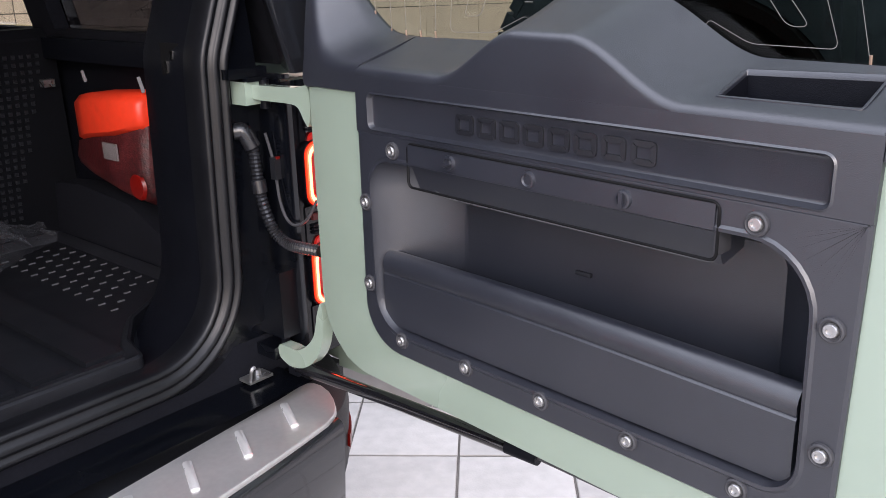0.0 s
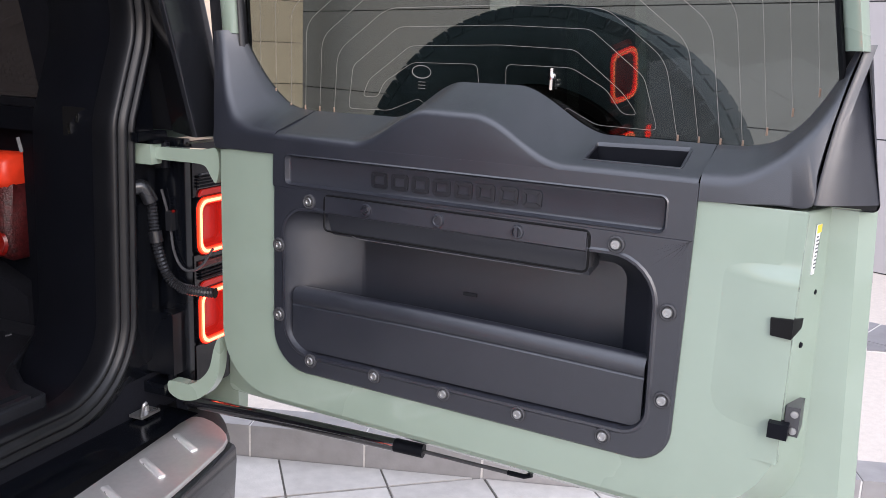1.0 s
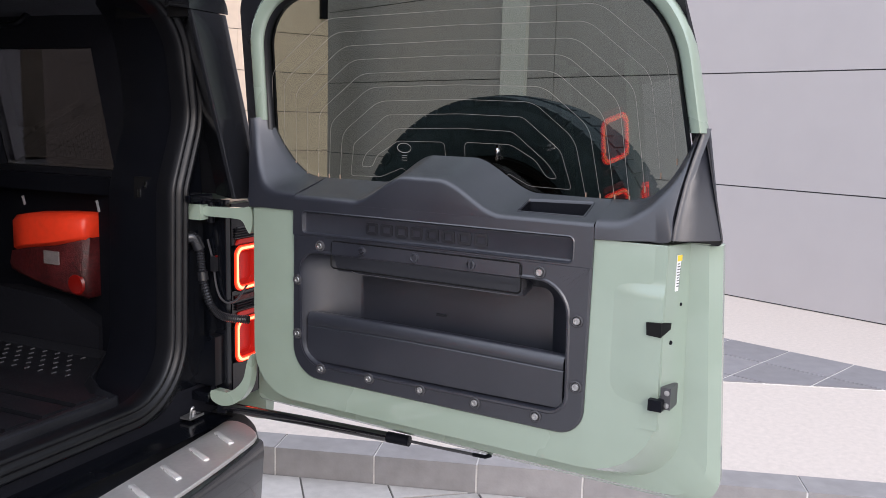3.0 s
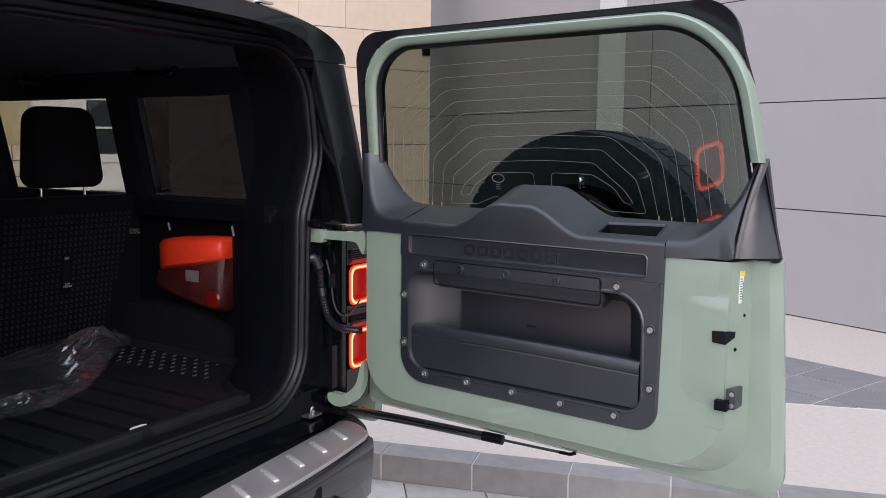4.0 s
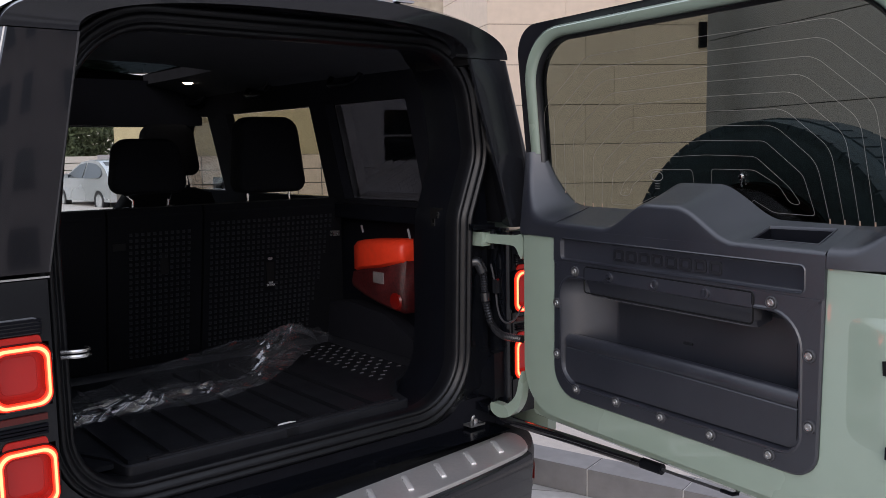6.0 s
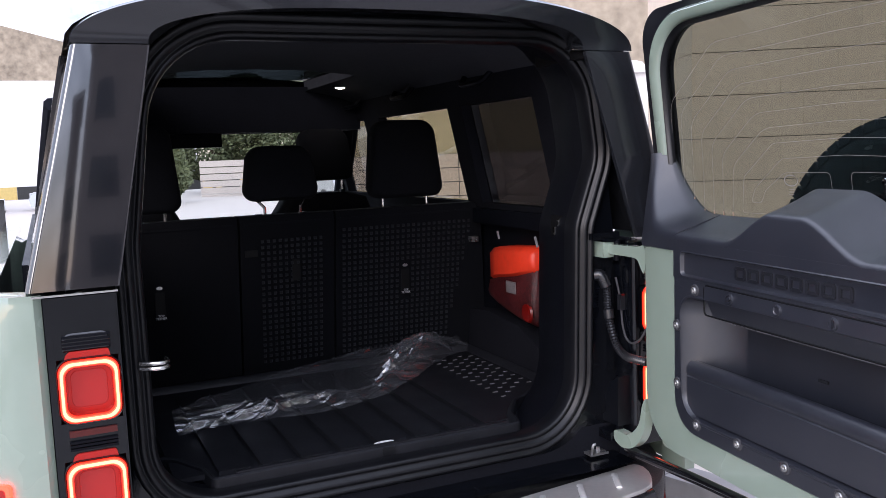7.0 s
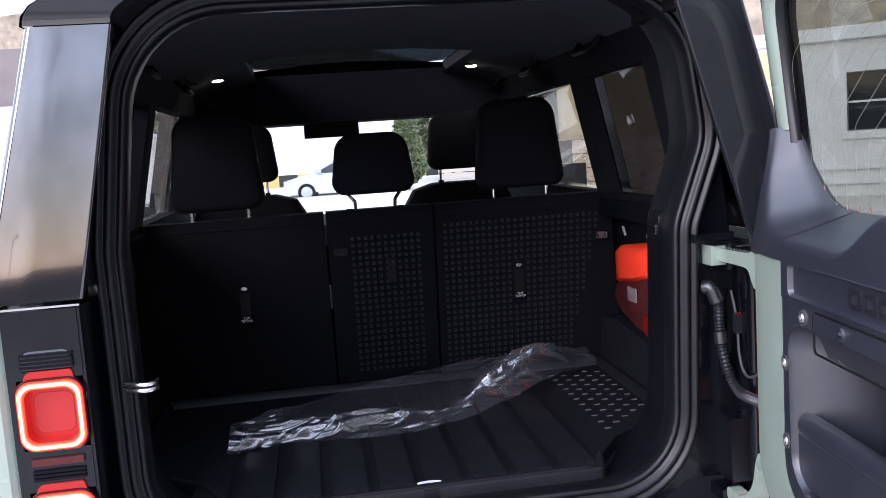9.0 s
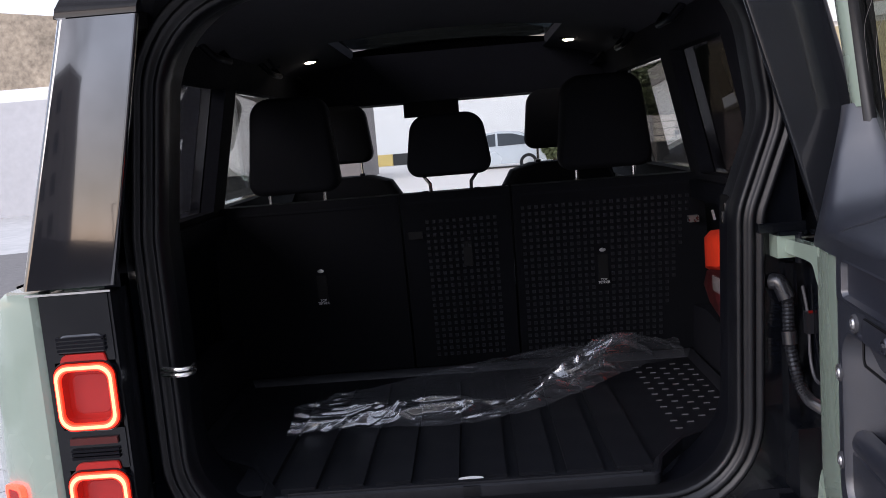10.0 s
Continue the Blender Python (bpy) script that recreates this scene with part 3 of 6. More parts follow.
# ---- behind the camera: what the glossy panels mirror ----
for x0, x1, y0, h, storeys in ((-120, -84, -110, 7.0, 2), (-43, -30.6, -55, 15.5, 5), (-2.7, -1.3, -38, 9.5, 2), (-0.6, 25.0, -32, 19.0, 6), (14, 40, -80, 7.0, 2)):
    b = thing("building", "plain concrete building across the street", "building", (x0, y0, -0.045), group="buildings across the street")
    bm = rbox(0, x1 - x0, -8, 0, 0, h, 0)
    part("wall", bm, "far", b)
    part("roof", rbox(-0.2, x1 - x0 + 0.2, -8.2, 0.2, h, h + 0.3, 0.02), "far", b)
    k = max(1, int((x1 - x0) // 2.8))
    win = None
    for s in range(storeys):
        for i in range(k):
            off = (min(1.2, (x1 - x0 - 0.9) / 2) + i * 2.8, 0.0, 1.2 + s * 2.9)
            if win is None:
                win = part("window", rbox(0, 1.3, 0.002, 0.06, 0, 1.5, 0.01), "screen", b)
                win.location = off
            else:
                twin(win, b, off)
bm = bmesh.new()
prism(bm, [(-32, 0), (-6, 0), (-6, 1.45), (-9.5, 1.9), (-17, 2.0), (-24, 2.9), (-32, 4.4)], lambda u, v, d: (u, d, v - 0.045), -45.4, -45.0)
tagged(part("wall_street", bm, "dark_wall"), "dark boundary wall across the street", "wall", kind="structure")
for x_, y_ in ((-23.6, -56.0), (-14.2, -58.0)):
    lamp = thing("street_lamp", "grey street lamp with a short arm", "street lamp", (x_, y_, -0.045), group="street lamps")
    part("pole", tube([(0, 0, 0), (0, 0, 3), (0, 0, 5.0)], 0.07, 10), "dark_wall", lamp)
    part("arm", tube([(0, 0, 4.95), (0.4, 0, 5.1), (0.8, 0, 5.1)], 0.05, 8), "dark_wall", lamp)
    part("head", rbox(0.7, 1.3, -0.12, 0.12, 5.0, 5.15, 0.04), "dark_wall", lamp)


# ---- the car ----
car = thing("car", "sage green off-road car with its side-hinged rear door standing open", "car")


def offset_loop(loop, d):
    out, n = [], len(loop)
    for i in range(n):
        a, b = Vector(loop[i - 1]), Vector(loop[(i + 1) % n])
        t = (b - a).normalized()
        out.append((loop[i][0] + t.y * d, loop[i][1] - t.x * d))
    return out


def at_y(loop, y):
    return [(x, y, z) for x, z in loop]


AP = roundpoly([(-0.590, 0.765), (0.553, 0.765), (0.571, 1.345), (0.641, 1.535), (0.598, 1.848), (-0.532, 1.848), (-0.592, 1.38)], [0.15, 0.16, 0.17, 0.16, 0.21, 0.21, 0.25], 10)
JO = roundpoly([(-0.668, 0.665), (0.704, 0.665), (0.704, 1.31), (0.690, 1.45), (0.620, 1.925), (-0.600, 1.925), (-0.668, 1.40)], [0.10, 0.10, 0.1, 0.1, 0.18, 0.18, 0.2], 10)

# ribbed rubber seal round the opening
bm = bmesh.new()
prof = [(-0.002, 0.175), (-0.005, 0.140), (-0.001, 0.121), (0.004, 0.115), (0.009, 0.116), (0.0125, 0.121), (0.016, 0.121), (0.020, 0.112), (0.026, 0.1075), (0.032, 0.1085), (0.0355, 0.115), (0.039, 0.115), (0.0425, 0.108), (0.048, 0.1055), (0.053, 0.109), (0.057, 0.125)]
loft(bm, [at_y(offset_loop(AP, d), y) for d, y in prof], False, False)
part("door_seal", bm, "rubber", car, "black ribbed rubber door seal", sharp=75)

# black jamb between seal and outer skin
bm = bmesh.new()
inner = offset_loop(AP, 0.05)
mid = [((a[0] + b[0]) / 2, (a[1] + b[1]) / 2) for a, b in zip(inner, JO)]
loft(bm, [at_y(inner, 0.122), at_y(mid, 0.128), at_y(JO, 0.128)], False, False)
jamb = part("door_jamb", bm, "jamb", car, "black painted door jamb")
bm = bmesh.new()
prism(bm, [(0.700, 0.129), (0.700, 0.050), (0.703, 0.040), (0.708, 0.034), (0.712, 0.040), (0.712, 0.129)], lambda u, v, d: (u, v, d), 0.69, 1.306)
part("hinge_post", bm, "jamb", car, "black painted hinge post")
# shallow pressed rib down the hinge post
part("jamb_rib", rbox(0.662, 0.684, 0.112, 0.130, 0.90, 1.235, 0.008, 3), "jamb", car)


def post(side, rows, material, name, label, n=1):
    """A corner post skinned through (z, outline in x and y) rows, mirrored by side."""
    bm = bmesh.new()
    loft(bm, [[(side * x, y, z) for x, y in pts] for z, pts in rows])
    return part(name, bm, material, car, label, sharp=30)


def pillar_row(z, side):
    k = (1.82 - z) / 0.52
    xi = 0.545 + 0.103 * k if side < 0 else 0.552 + 0.143 * k
    xo = 0.702 + 0.130 * k
    y0 = 0.030 - 0.030 * k
    return z, [(xi, y0 + 0.012), (xi, y0 + 0.004), (xi + 0.0015, y0 + 0.0008), (xi + 0.004, y0), (xi + 0.007, y0), ((xi + xo) / 2, y0 - 0.0006), (xo - 0.014, y0), (xo - 0.010, y0 + 0.0004), (xo - 0.005, y0 + 0.003), (xo - 0.001, y0 + 0.009), (xo, y0 + 0.018), (xo, y0 + 0.07), (xo + 0.003, 0.42), (xo - 0.05, 0.42), (xi + 0.10, 0.1295), (xi + (0.055 if side < 0 else 0.075), 0.127)]


def fender_row(z, fl, side):
    e = 0.0 if side < 0 else 0.078
    return z, [(0.800 + e, 0.012 + e * 0.6), (0.815 + e * 0.9, 0.002 + e * 0.5), (0.86 + e * 0.6, 0.008 + e * 0.4), (0.915 + fl * 0.5, 0.035), (0.955 + fl, 0.085), (0.975 + fl, 0.17), (0.980 + fl, 0.42), (0.92, 0.42), (0.90, 0.12), (0.80 + e, 0.06 + e)]


for side in (-1, 1):
    # one gloss panel on both sides; duller material on the right imitates weaker reflections
    post(side, [pillar_row(z, side) for z in (1.312, 1.34, 1.5, 1.65, 1.79, 1.8155)], "gloss" if side < 0 else "roof", "rear_pillar", "gloss black rear corner panel")
    post(side, [fender_row(z, f, side) for z, f in ((0.60, 0.0), (0.66, 0.012), (0.95, 0.012), (1.18, 0.0), (1.25, -0.012), (1.29, -0.04), (1.306, -0.075))], "green", "rear_quarter", "sage green rear quarter panel")
    c0, back = (0.722, 0.0) if side < 0 else (0.800, 0.056)
    for x0, x1, y0, y1, z0, z1 in ((0.655 if side < 0 else 0.712, c0 - 0.0605, 0.0, 0.08, 0.70, 1.298), (c0 + 0.0605, c0 + 0.076, 0.002, 0.08, 0.70, 1.298), (0.662 if side < 0 else 0.712, c0 + 0.074, 0.052, 0.079, 0.702, 1.296), (c0 - 0.0615, c0 + 0.0615, -0.003, 0.06, 0.70, 0.814), (c0 - 0.0615, c0 + 0.0615, -0.003, 0.06, 0.950, 1.032), (c0 - 0.0615, c0 + 0.0615, -0.003, 0.06, 1.168, 1.298)):
        part("lamp_housing", rbox(*sorted((side * x0, side * x1)), y0 + back, y1 + back, z0, z1, 0.003, 2), "jamb", car, "gloss black tail lamp panel")
    trim_line = part("trim_line", rbox(-0.083, 0.083, -0.006, 0.0, -0.002, 0.002, 0.001, 1), "steel_bright", car)
    trim_line.location = (side * 0.735, -0.001, 1.303)
    # two square lamps, each a glowing ring in a red lens
    for zc in (1.100, 0.882):
        f = lambda u, v, d: (side * c0 + u, d + back, zc + v)
        lens = roundpoly([(-0.060, -0.067), (0.060, -0.067), (0.060, 0.067), (-0.060, 0.067)], 0.028, 8)
        k_ = lambda q: [(x * q, z * q) for x, z in lens]
        bm = bmesh.new()
        loft(bm, [[f(u, v, d) for u, v in lp_] for lp_, d in ((lens, 0.012), (lens, -0.010), (k_(0.97), -0.014), (k_(0.80), -0.013), (k_(0.77), -0.006), (k_(0.74), 0.038))])
        tl = part("tail_lamp", bm, "lamp_red", car, "square red tail lamp with a deep well, lit")
        bez = offset_loop(lens, 0.004)
        bm = bmesh.new()
        loft(bm, [[f(u, v, d) for u, v in lp_] for lp_, d in ((bez, 0.02), (bez, -0.010), (offset_loop(lens, 0.0025), -0.0125), (offset_loop(lens, 0.0004), -0.0115), (offset_loop(lens, 0.0004), 0.02))], ring=True)
        part("bezel", bm, "jamb", tl, "black lamp surround")
        for name_, q0, q1, d_, m_ in (("ring_edge", 0.990, 0.775, -0.0150, "led_edge"), ("light_ring", 0.955, 0.810, -0.0180, "led"), ("ring_core", 0.930, 0.840, -0.0192, "led_core")):
            ro, ri = k_(q0), k_(q1)
            bm = bmesh.new()
            loft(bm, [[f(u, v, -0.011) for u, v in ro], [f(u, v, d_) for u, v in ro], [f(u, v, d_ - 0.0008) for u, v in ri], [f(u, v, -0.011) for u, v in ri]], ring=True)
            part(name_, bm, m_, tl, "glowing light ring" if m_ == "led" else "")
        bm = bmesh.new()
        core = roundpoly([(-0.038, -0.042), (0.038, -0.042), (0.038, 0.042), (-0.038, 0.042)], 0.016, 6)
        loft(bm, [[f(u, v, 0.036) for u, v in core], [f(u, v, 0.014) for u, v in core], [f(u * 0.92, v * 0.92, 0.011) for u, v in core]])
        part("inner_lens", bm, "lamp_dark", tl, "flat dark red inner lens")
        bm = bmesh.new()
        loft(bm, [[f(u, v, d) for u, v in roundpoly([(-0.047, 0.060), (0.047, 0.060), (0.042, 0.084), (-0.040, 0.084)], [0.002, 0.002, 0.006, 0.014], 4)] for d in (0.01, -0.009)])
        part("lens_cap", bm, "lamp_red", tl, "lit red lens edge above the ring")
    for zc, m_, n_ in ((1.006, "lens_grey", 1), (0.976, "trim_dark", 3), (1.193, "trim_dark", 4)):
        for k in range(n_):
            bm = rbox(side * c0 - 0.047, side * c0 + 0.047, back - 0.010, back, zc + k * 0.0075 - 0.003, zc + k * 0.0075 + (0.010 if n_ == 1 else 0.002), 0.0015, 1)
            part("lens_bar", bm, m_, car)
    # dark hood with a rounded top over the upper lamp
    bm = bmesh.new()
    hood = roundpoly([(-0.047, 1.184), (0.047, 1.184), (0.046, 1.222), (-0.046, 1.222)], [0.002, 0.002, 0.018, 0.018], 5)
    loft(bm, [[(side * c0 + u, d + back, v) for u, v in lp_] for lp_, d in ((hood, 0.01), (hood, -0.005), (offset_loop(hood, -0.003), -0.008))])
    part("lamp_hood", bm, "roof", car, "gloss black hood over the tail lamp")
    # small square lamp on the quarter panel
    bm = bmesh.new()
    ro = rrect(-0.028, 0.028, -0.030, 0.030, 0.012, 5)
    ri = rrect(-0.019, 0.019, -0.021, 0.021, 0.008, 5)
    turn = Matrix.Translation((side * 0.912, 0.028, 0.888)) @ Matrix.Rotation(side * radians(32), 4, "Z")
    loft(bm, [[(u, 0.006, v) for u, v in ro], [(u, -0.006, v) for u, v in ro], [(u, -0.006, v) for u, v in ri], [(u, -0.002, v) for u, v in ri]])
    bmesh.ops.transform(bm, matrix=turn, verts=bm.verts)
    rl = part("side_marker", bm, "led", car, "small square red marker lamp")
    bm = rbox(-0.018, 0.018, -0.005, -0.0025, -0.020, 0.020, 0.002, 1, turn)
    part("lens", bm, "lamp_red", rl)

# roof shell with a glazed opening, its black rear lip included
def arch(x, half, base, rise, p):
    return base + rise * max(0.0, 1 - abs(x / half) ** p) ** (1 / p)


RP = [(x, arch(x, 0.715, 1.820, 0.136, 2.2)) for x in (-0.715, -0.711, -0.695, -0.66, -0.60, -0.53, -0.42, -0.2, 0, 0.2, 0.42, 0.53, 0.60, 0.66, 0.695, 0.711, 0.715)]


def roof_shell(ys, shrink, drop, hole):
    bm = bmesh.new()
    rows = []
    for y, dz in ys:
        rows.append([bm.verts.new((x * shrink, y + 0, z - drop + dz * (1 if z > 1.84 else 0))) for x, z in RP])
    for i in range(len(rows) - 1):
        for j in range(len(RP) - 1):
            if hole and hole[0] <= ys[i][0] < hole[1] and abs(RP[j][0] + RP[j + 1][0]) / 2 < 0.42:
                continue
            bm.faces.new((rows[i][j], rows[i][j + 1], rows[i + 1][j + 1], rows[i + 1][j]))
    return bm


ys_out = [(0.05, 0), (0.12, 0.002), (0.4, 0.004), (1.45, 0.006), (2.15, 0.0), (2.28, -0.004), (2.36, -0.012), (2.43, -0.055), (2.47, -0.115)]
bm = roof_shell(ys_out, 1.0, 0.0, (1.45, 2.28))
geom = bmesh.ops.solidify(bm, geom=bm.faces[:], thickness=0.02)
part("roof", bm, "roof", car, "black painted roof")
for sx in (-1, 1):
    part("seam_filler", rbox(*sorted((sx * 0.562, sx * 0.690)), 0.048, 0.30, 1.800, 1.834, 0.003), "void", car)
# rear lip of the roof: a gloss band over the opening that comes down on both corner panels
bm = bmesh.new()
loops = [[], [], [], [], []]
for i in range(61):
    a = math.pi * (1 - i / 60)
    c, q = math.cos(a), math.sin(a)
    xo = 0.706 * math.copysign(abs(c) ** 0.75, c)
    xi = 0.549 * math.copysign(abs(c) ** 0.75, c)
    zo, zi = arch(xo, 0.706, 1.818, 0.137, 2.2), arch(xi, 0.549, 1.818, 0.080, 2.6)
    yf = -0.022 + 0.050 * (abs(xo) / 0.706) ** 4
    loops[0].append((xo * 1.001, 0.125, zo + 0.001))
    loops[1].append((xo, yf + 0.018, zo))
    loops[2].append((xo * 0.985 + xi * 0.015, yf + 0.002, zo - 0.010 * q))
    loops[3].append((xi, yf + 0.004, zi))
    loops[4].append((xi, 0.126, zi + 0.012))
loft(bm, loops, closed=False)
foot = bmesh.new()
for sx in (-1, 1):
    ends = [lp_[0] if sx < 0 else lp_[-1] for lp_ in loops]
    foot.faces.new([foot.verts.new(p) for p in ends])
part("roof_lip", join(bm, foot), "roof", car, "gloss black rear lip of the roof", sharp=40)
bm = rbox(-0.43, 0.43, 1.45, 2.28, 1.936, 1.942, 0.001, 1)
g = part("sunroof", bm, "roofglass", car, "dark tinted glass roof panel")
g.visible_shadow = False
part("spoiler_mark", rbox(0.25, 0.31, -0.024, -0.008, 1.944, 1.950, 0.002, 1), "chrome", car)

# bumper, step plate and sill
def plate_out(x):
    """Rear edge of the step plate."""
    return -0.190 + 0.06 * abs(x) + 0.11 * x * x


def plate_in(x):
    """Front edge of the step plate, bending forward to both ends."""
    return -0.032 + 0.12 * abs(x)


HALF = 0.655
# middle block: black top round the plate, sharp edge, upright gloss face with its end walls
bm = bmesh.new()
xs = [-HALF + 2 * HALF * i / 40 for i in range(41)]
loft(bm, [[(x, 0.13, 0.638), (x, plate_out(x) + 0.004, 0.638), (x, plate_out(x) - 0.008, 0.635), (x, plate_out(x) - 0.013, 0.628), (x, plate_out(x) - 0.015, 0.60), (x, plate_out(x) - 0.004, 0.45), (x, plate_out(x) + 0.07, 0.36), (x, 0.13, 0.36)] for x in xs])
bumper = part("rear_bumper", bm, "roof", car, "gloss black middle of the rear bumper", sharp=50)
for sx in (-1, 1):
    # corner sections, set back from the middle and drawn up towards the wheel arch
    bm = bmesh.new()
    rows = []
    for i in range(21):
        k = i / 20
        x = HALF - 0.02 + 0.325 * k
        y = -0.085 + 0.42 * k ** 2.4 + 0.06 * k
        zb = 0.40 + 0.10 * k
        rows.append([(sx * x, 0.42, 0.630), (sx * x, y + 0.035, 0.632), (sx * x, y + 0.008, 0.622), (sx * x, y, 0.600), (sx * x, y + 0.010, zb + 0.04), (sx * x, y + 0.05, zb), (sx * x, 0.42, zb)])
    loft(bm, rows)
    corner = part("bumper_corner", bm, "bumper", bumper, "textured black plastic bumper corner", sharp=45)
    bm = bmesh.new()
    rows = []
    for i in range(9):
        k = 0.30 + 0.045 * i
        x, y = HALF - 0.02 + 0.325 * k, -0.085 + 0.42 * k ** 2.4 + 0.06 * k
        rows.append([(sx * x, y - 0.003, 0.515), (sx * x, y - 0.004, 0.545), (sx * x, y + 0.02, 0.545), (sx * x, y + 0.02, 0.515)])
    loft(bm, rows)
    part("reflector", bm, "refl", corner, "red strip reflector")
    y_ = plate_out(0.40) - 0.012
    part("tow_cover", rbox(sx * 0.40 - 0.030, sx * 0.40 + 0.030, y_ - 0.008, y_ + 0.02, 0.46, 0.525, 0.010, 3), "trim_dark", bumper)
    part("plate_recess", rbox(sx * 0.30 - 0.020, sx * 0.30 + 0.020, plate_out(0.3) - 0.0155, plate_out(0.3) + 0.01, 0.45, 0.600, 0.010, 3), "void", bumper)
bm = bmesh.new()
edge = [-0.62 + 1.24 * i / 40 for i in range(41)]
tip = [(0.650, -0.098), (0.672, -0.078), (0.695, -0.045), (0.712, -0.012), (0.720, 0.020), (0.718, 0.040), (0.708, 0.052), (0.690, 0.054)]
out2 = [(x, plate_out(x)) for x in edge] + tip + [(x, plate_in(x)) for x in reversed(edge)] + [(-x, y) for x, y in reversed(tip)]
loft(bm, [[(x, y, 0.632) for x, y in out2], [(x, y, 0.6455) for x, y in out2], [(x, y, 0.6475) for x, y in offset_loop(out2, -0.002)]])
plate = part("step_plate", bm, "steel", car, "brushed steel step plate with slanting raised ribs", sharp=30)
# ribs carry their highlight in a paler steel than the plate
bm = bmesh.new()
rib = roundpoly([(-0.0085, -0.050), (0.0085, -0.050), (0.0085, 0.050), (-0.0085, 0.050)], 0.004, 4)
loft(bm, [[(x, y, 0.0) for x, y in rib], [(x * 0.95, y * 0.99, 0.0045) for x, y in rib], [(x * 0.55, y * 0.95, 0.0060) for x, y in rib]])
rib0 = None
for i in range(10):
    x = 0.590 - 0.1265 * i
    y = (plate_out(x) + plate_in(x)) / 2 + 0.010
    if rib0 is None:
        rib0 = part("rib", bm, "rib", plate, "bright raised rib")
        rib0.location, rib0.rotation_euler = (x, y, 0.6465), (0, 0, radians(-27))
    else:
        twin(rib0, plate, (x, y, 0.6465), Matrix.Rotation(radians(-27 + 0.9 * i), 4, "Z"))
bm = bmesh.new()
prism(bm, [(0.06, 0.60), (0.06, 0.655), (0.02, 0.668), (0.012, 0.672), (0.125, 0.672), (0.125, 0.60)], lambda u, v, d: (d, u, v), -0.69, 0.69)
part("sill", bm, "jamb", car, "black painted sill under the door opening")
plate2 = part("number_plate", rbox(-0.06, 0.20, -0.217, -0.196, 0.495, 0.595, 0.006, 2), "white", car, "white number plate with dark bars")
for i in range(5):
    part("bar", rbox(-0.04 + i * 0.046, -0.012 + i * 0.046, -0.2195, -0.2165, 0.52, 0.57, 0.001, 1), "ink", plate2)

# lower sides with wheel arches, doors, bonnet and front
def side_outline():
    pts = [(0.40, 0.60), (0.40, 0.52)]
    for yc in (0.86, 3.56):
        pts += [(yc + 0.47 * math.cos(math.pi - a), 0.44 + 0.47 * math.sin(math.pi - a)) for a in [math.pi * k / 14 for k in range(15)]]
    pts += [(4.30, 0.44), (4.34, 0.80), (4.30, 1.12), (3.1, 1.20), (2.9, 1.27), (0.40, 1.285)]
    return pts


for side in (-1, 1):
    bm = bmesh.new()
    prism(bm, side_outline(), lambda u, v, d: (side * d, u, v), 0.90, 0.978)
    part("side_panel", bm, "green", car, "sage green lower body side", flat=True)
    for y0, y1 in ((1.32, 2.12), (2.14, 3.02)):
        bm = rbox(side * 0.978 - 0.006, side * 0.978 + 0.006, y0, y1, 0.50, 1.262, 0.006)
        d = part("side_door", bm, "green", car, "sage green side door")
        part("door_handle", rbox(side * 0.99 - 0.012, side * 0.99 + 0.012, y0 + 0.04, y0 + 0.24, 1.10, 1.13, 0.008), "gloss", d)
    bm = rbox(side * 0.93, side * 1.01, 1.30, 2.95, 0.38, 0.46, 0.02) if side > 0 else rbox(-1.01, -0.93, 1.30, 2.95, 0.38, 0.46, 0.02)
    part("side_step", bm, "bumper", car)
    for yc in (0.86, 3.56):
        bm = bmesh.new()
        arc = [(math.cos(math.pi * k / 16), math.sin(math.pi * k / 16)) for k in range(17)]
        loft(bm, [[(side * x, yc + r * c, 0.42 + r * s) for x, r in ((0.90, 0.465), (0.99, 0.465), (1.0, 0.48), (0.985, 0.53), (0.90, 0.53))] for c, s in arc])
        part("wheel_arch", bm, "bumper", car, "black plastic wheel arch")
bm = bmesh.new()
loft(bm, [[(-0.93, y, z0), (0.93, y, z0), (0.93, y, z1 - 0.04), (0.86, y, z1), (0, y, z1 + 0.02), (-0.86, y, z1), (-0.93, y, z1 - 0.04)] for y, z0, z1 in ((2.95, 0.7, 1.21), (3.4, 0.7, 1.19), (4.15, 0.7, 1.13), (4.33, 0.6, 1.05), (4.38, 0.45, 0.9))])
part("bonnet", bm, "green", car, "sage green bonnet and nose", sharp=40)
part("front_bumper", rbox(-0.97, 0.97, 4.25, 4.48, 0.38, 0.66, 0.05, 3), "bumper", car)
for sx in (-0.74, 0.74):
    part("headlight", rbox(sx - 0.13, sx + 0.13, 4.30, 4.40, 0.84, 1.0, 0.03, 3), "alu", car)
part("underbody", rbox(-0.90, 0.90, 0.15, 4.2, 0.38, 0.60, 0.02), "bumper", car)


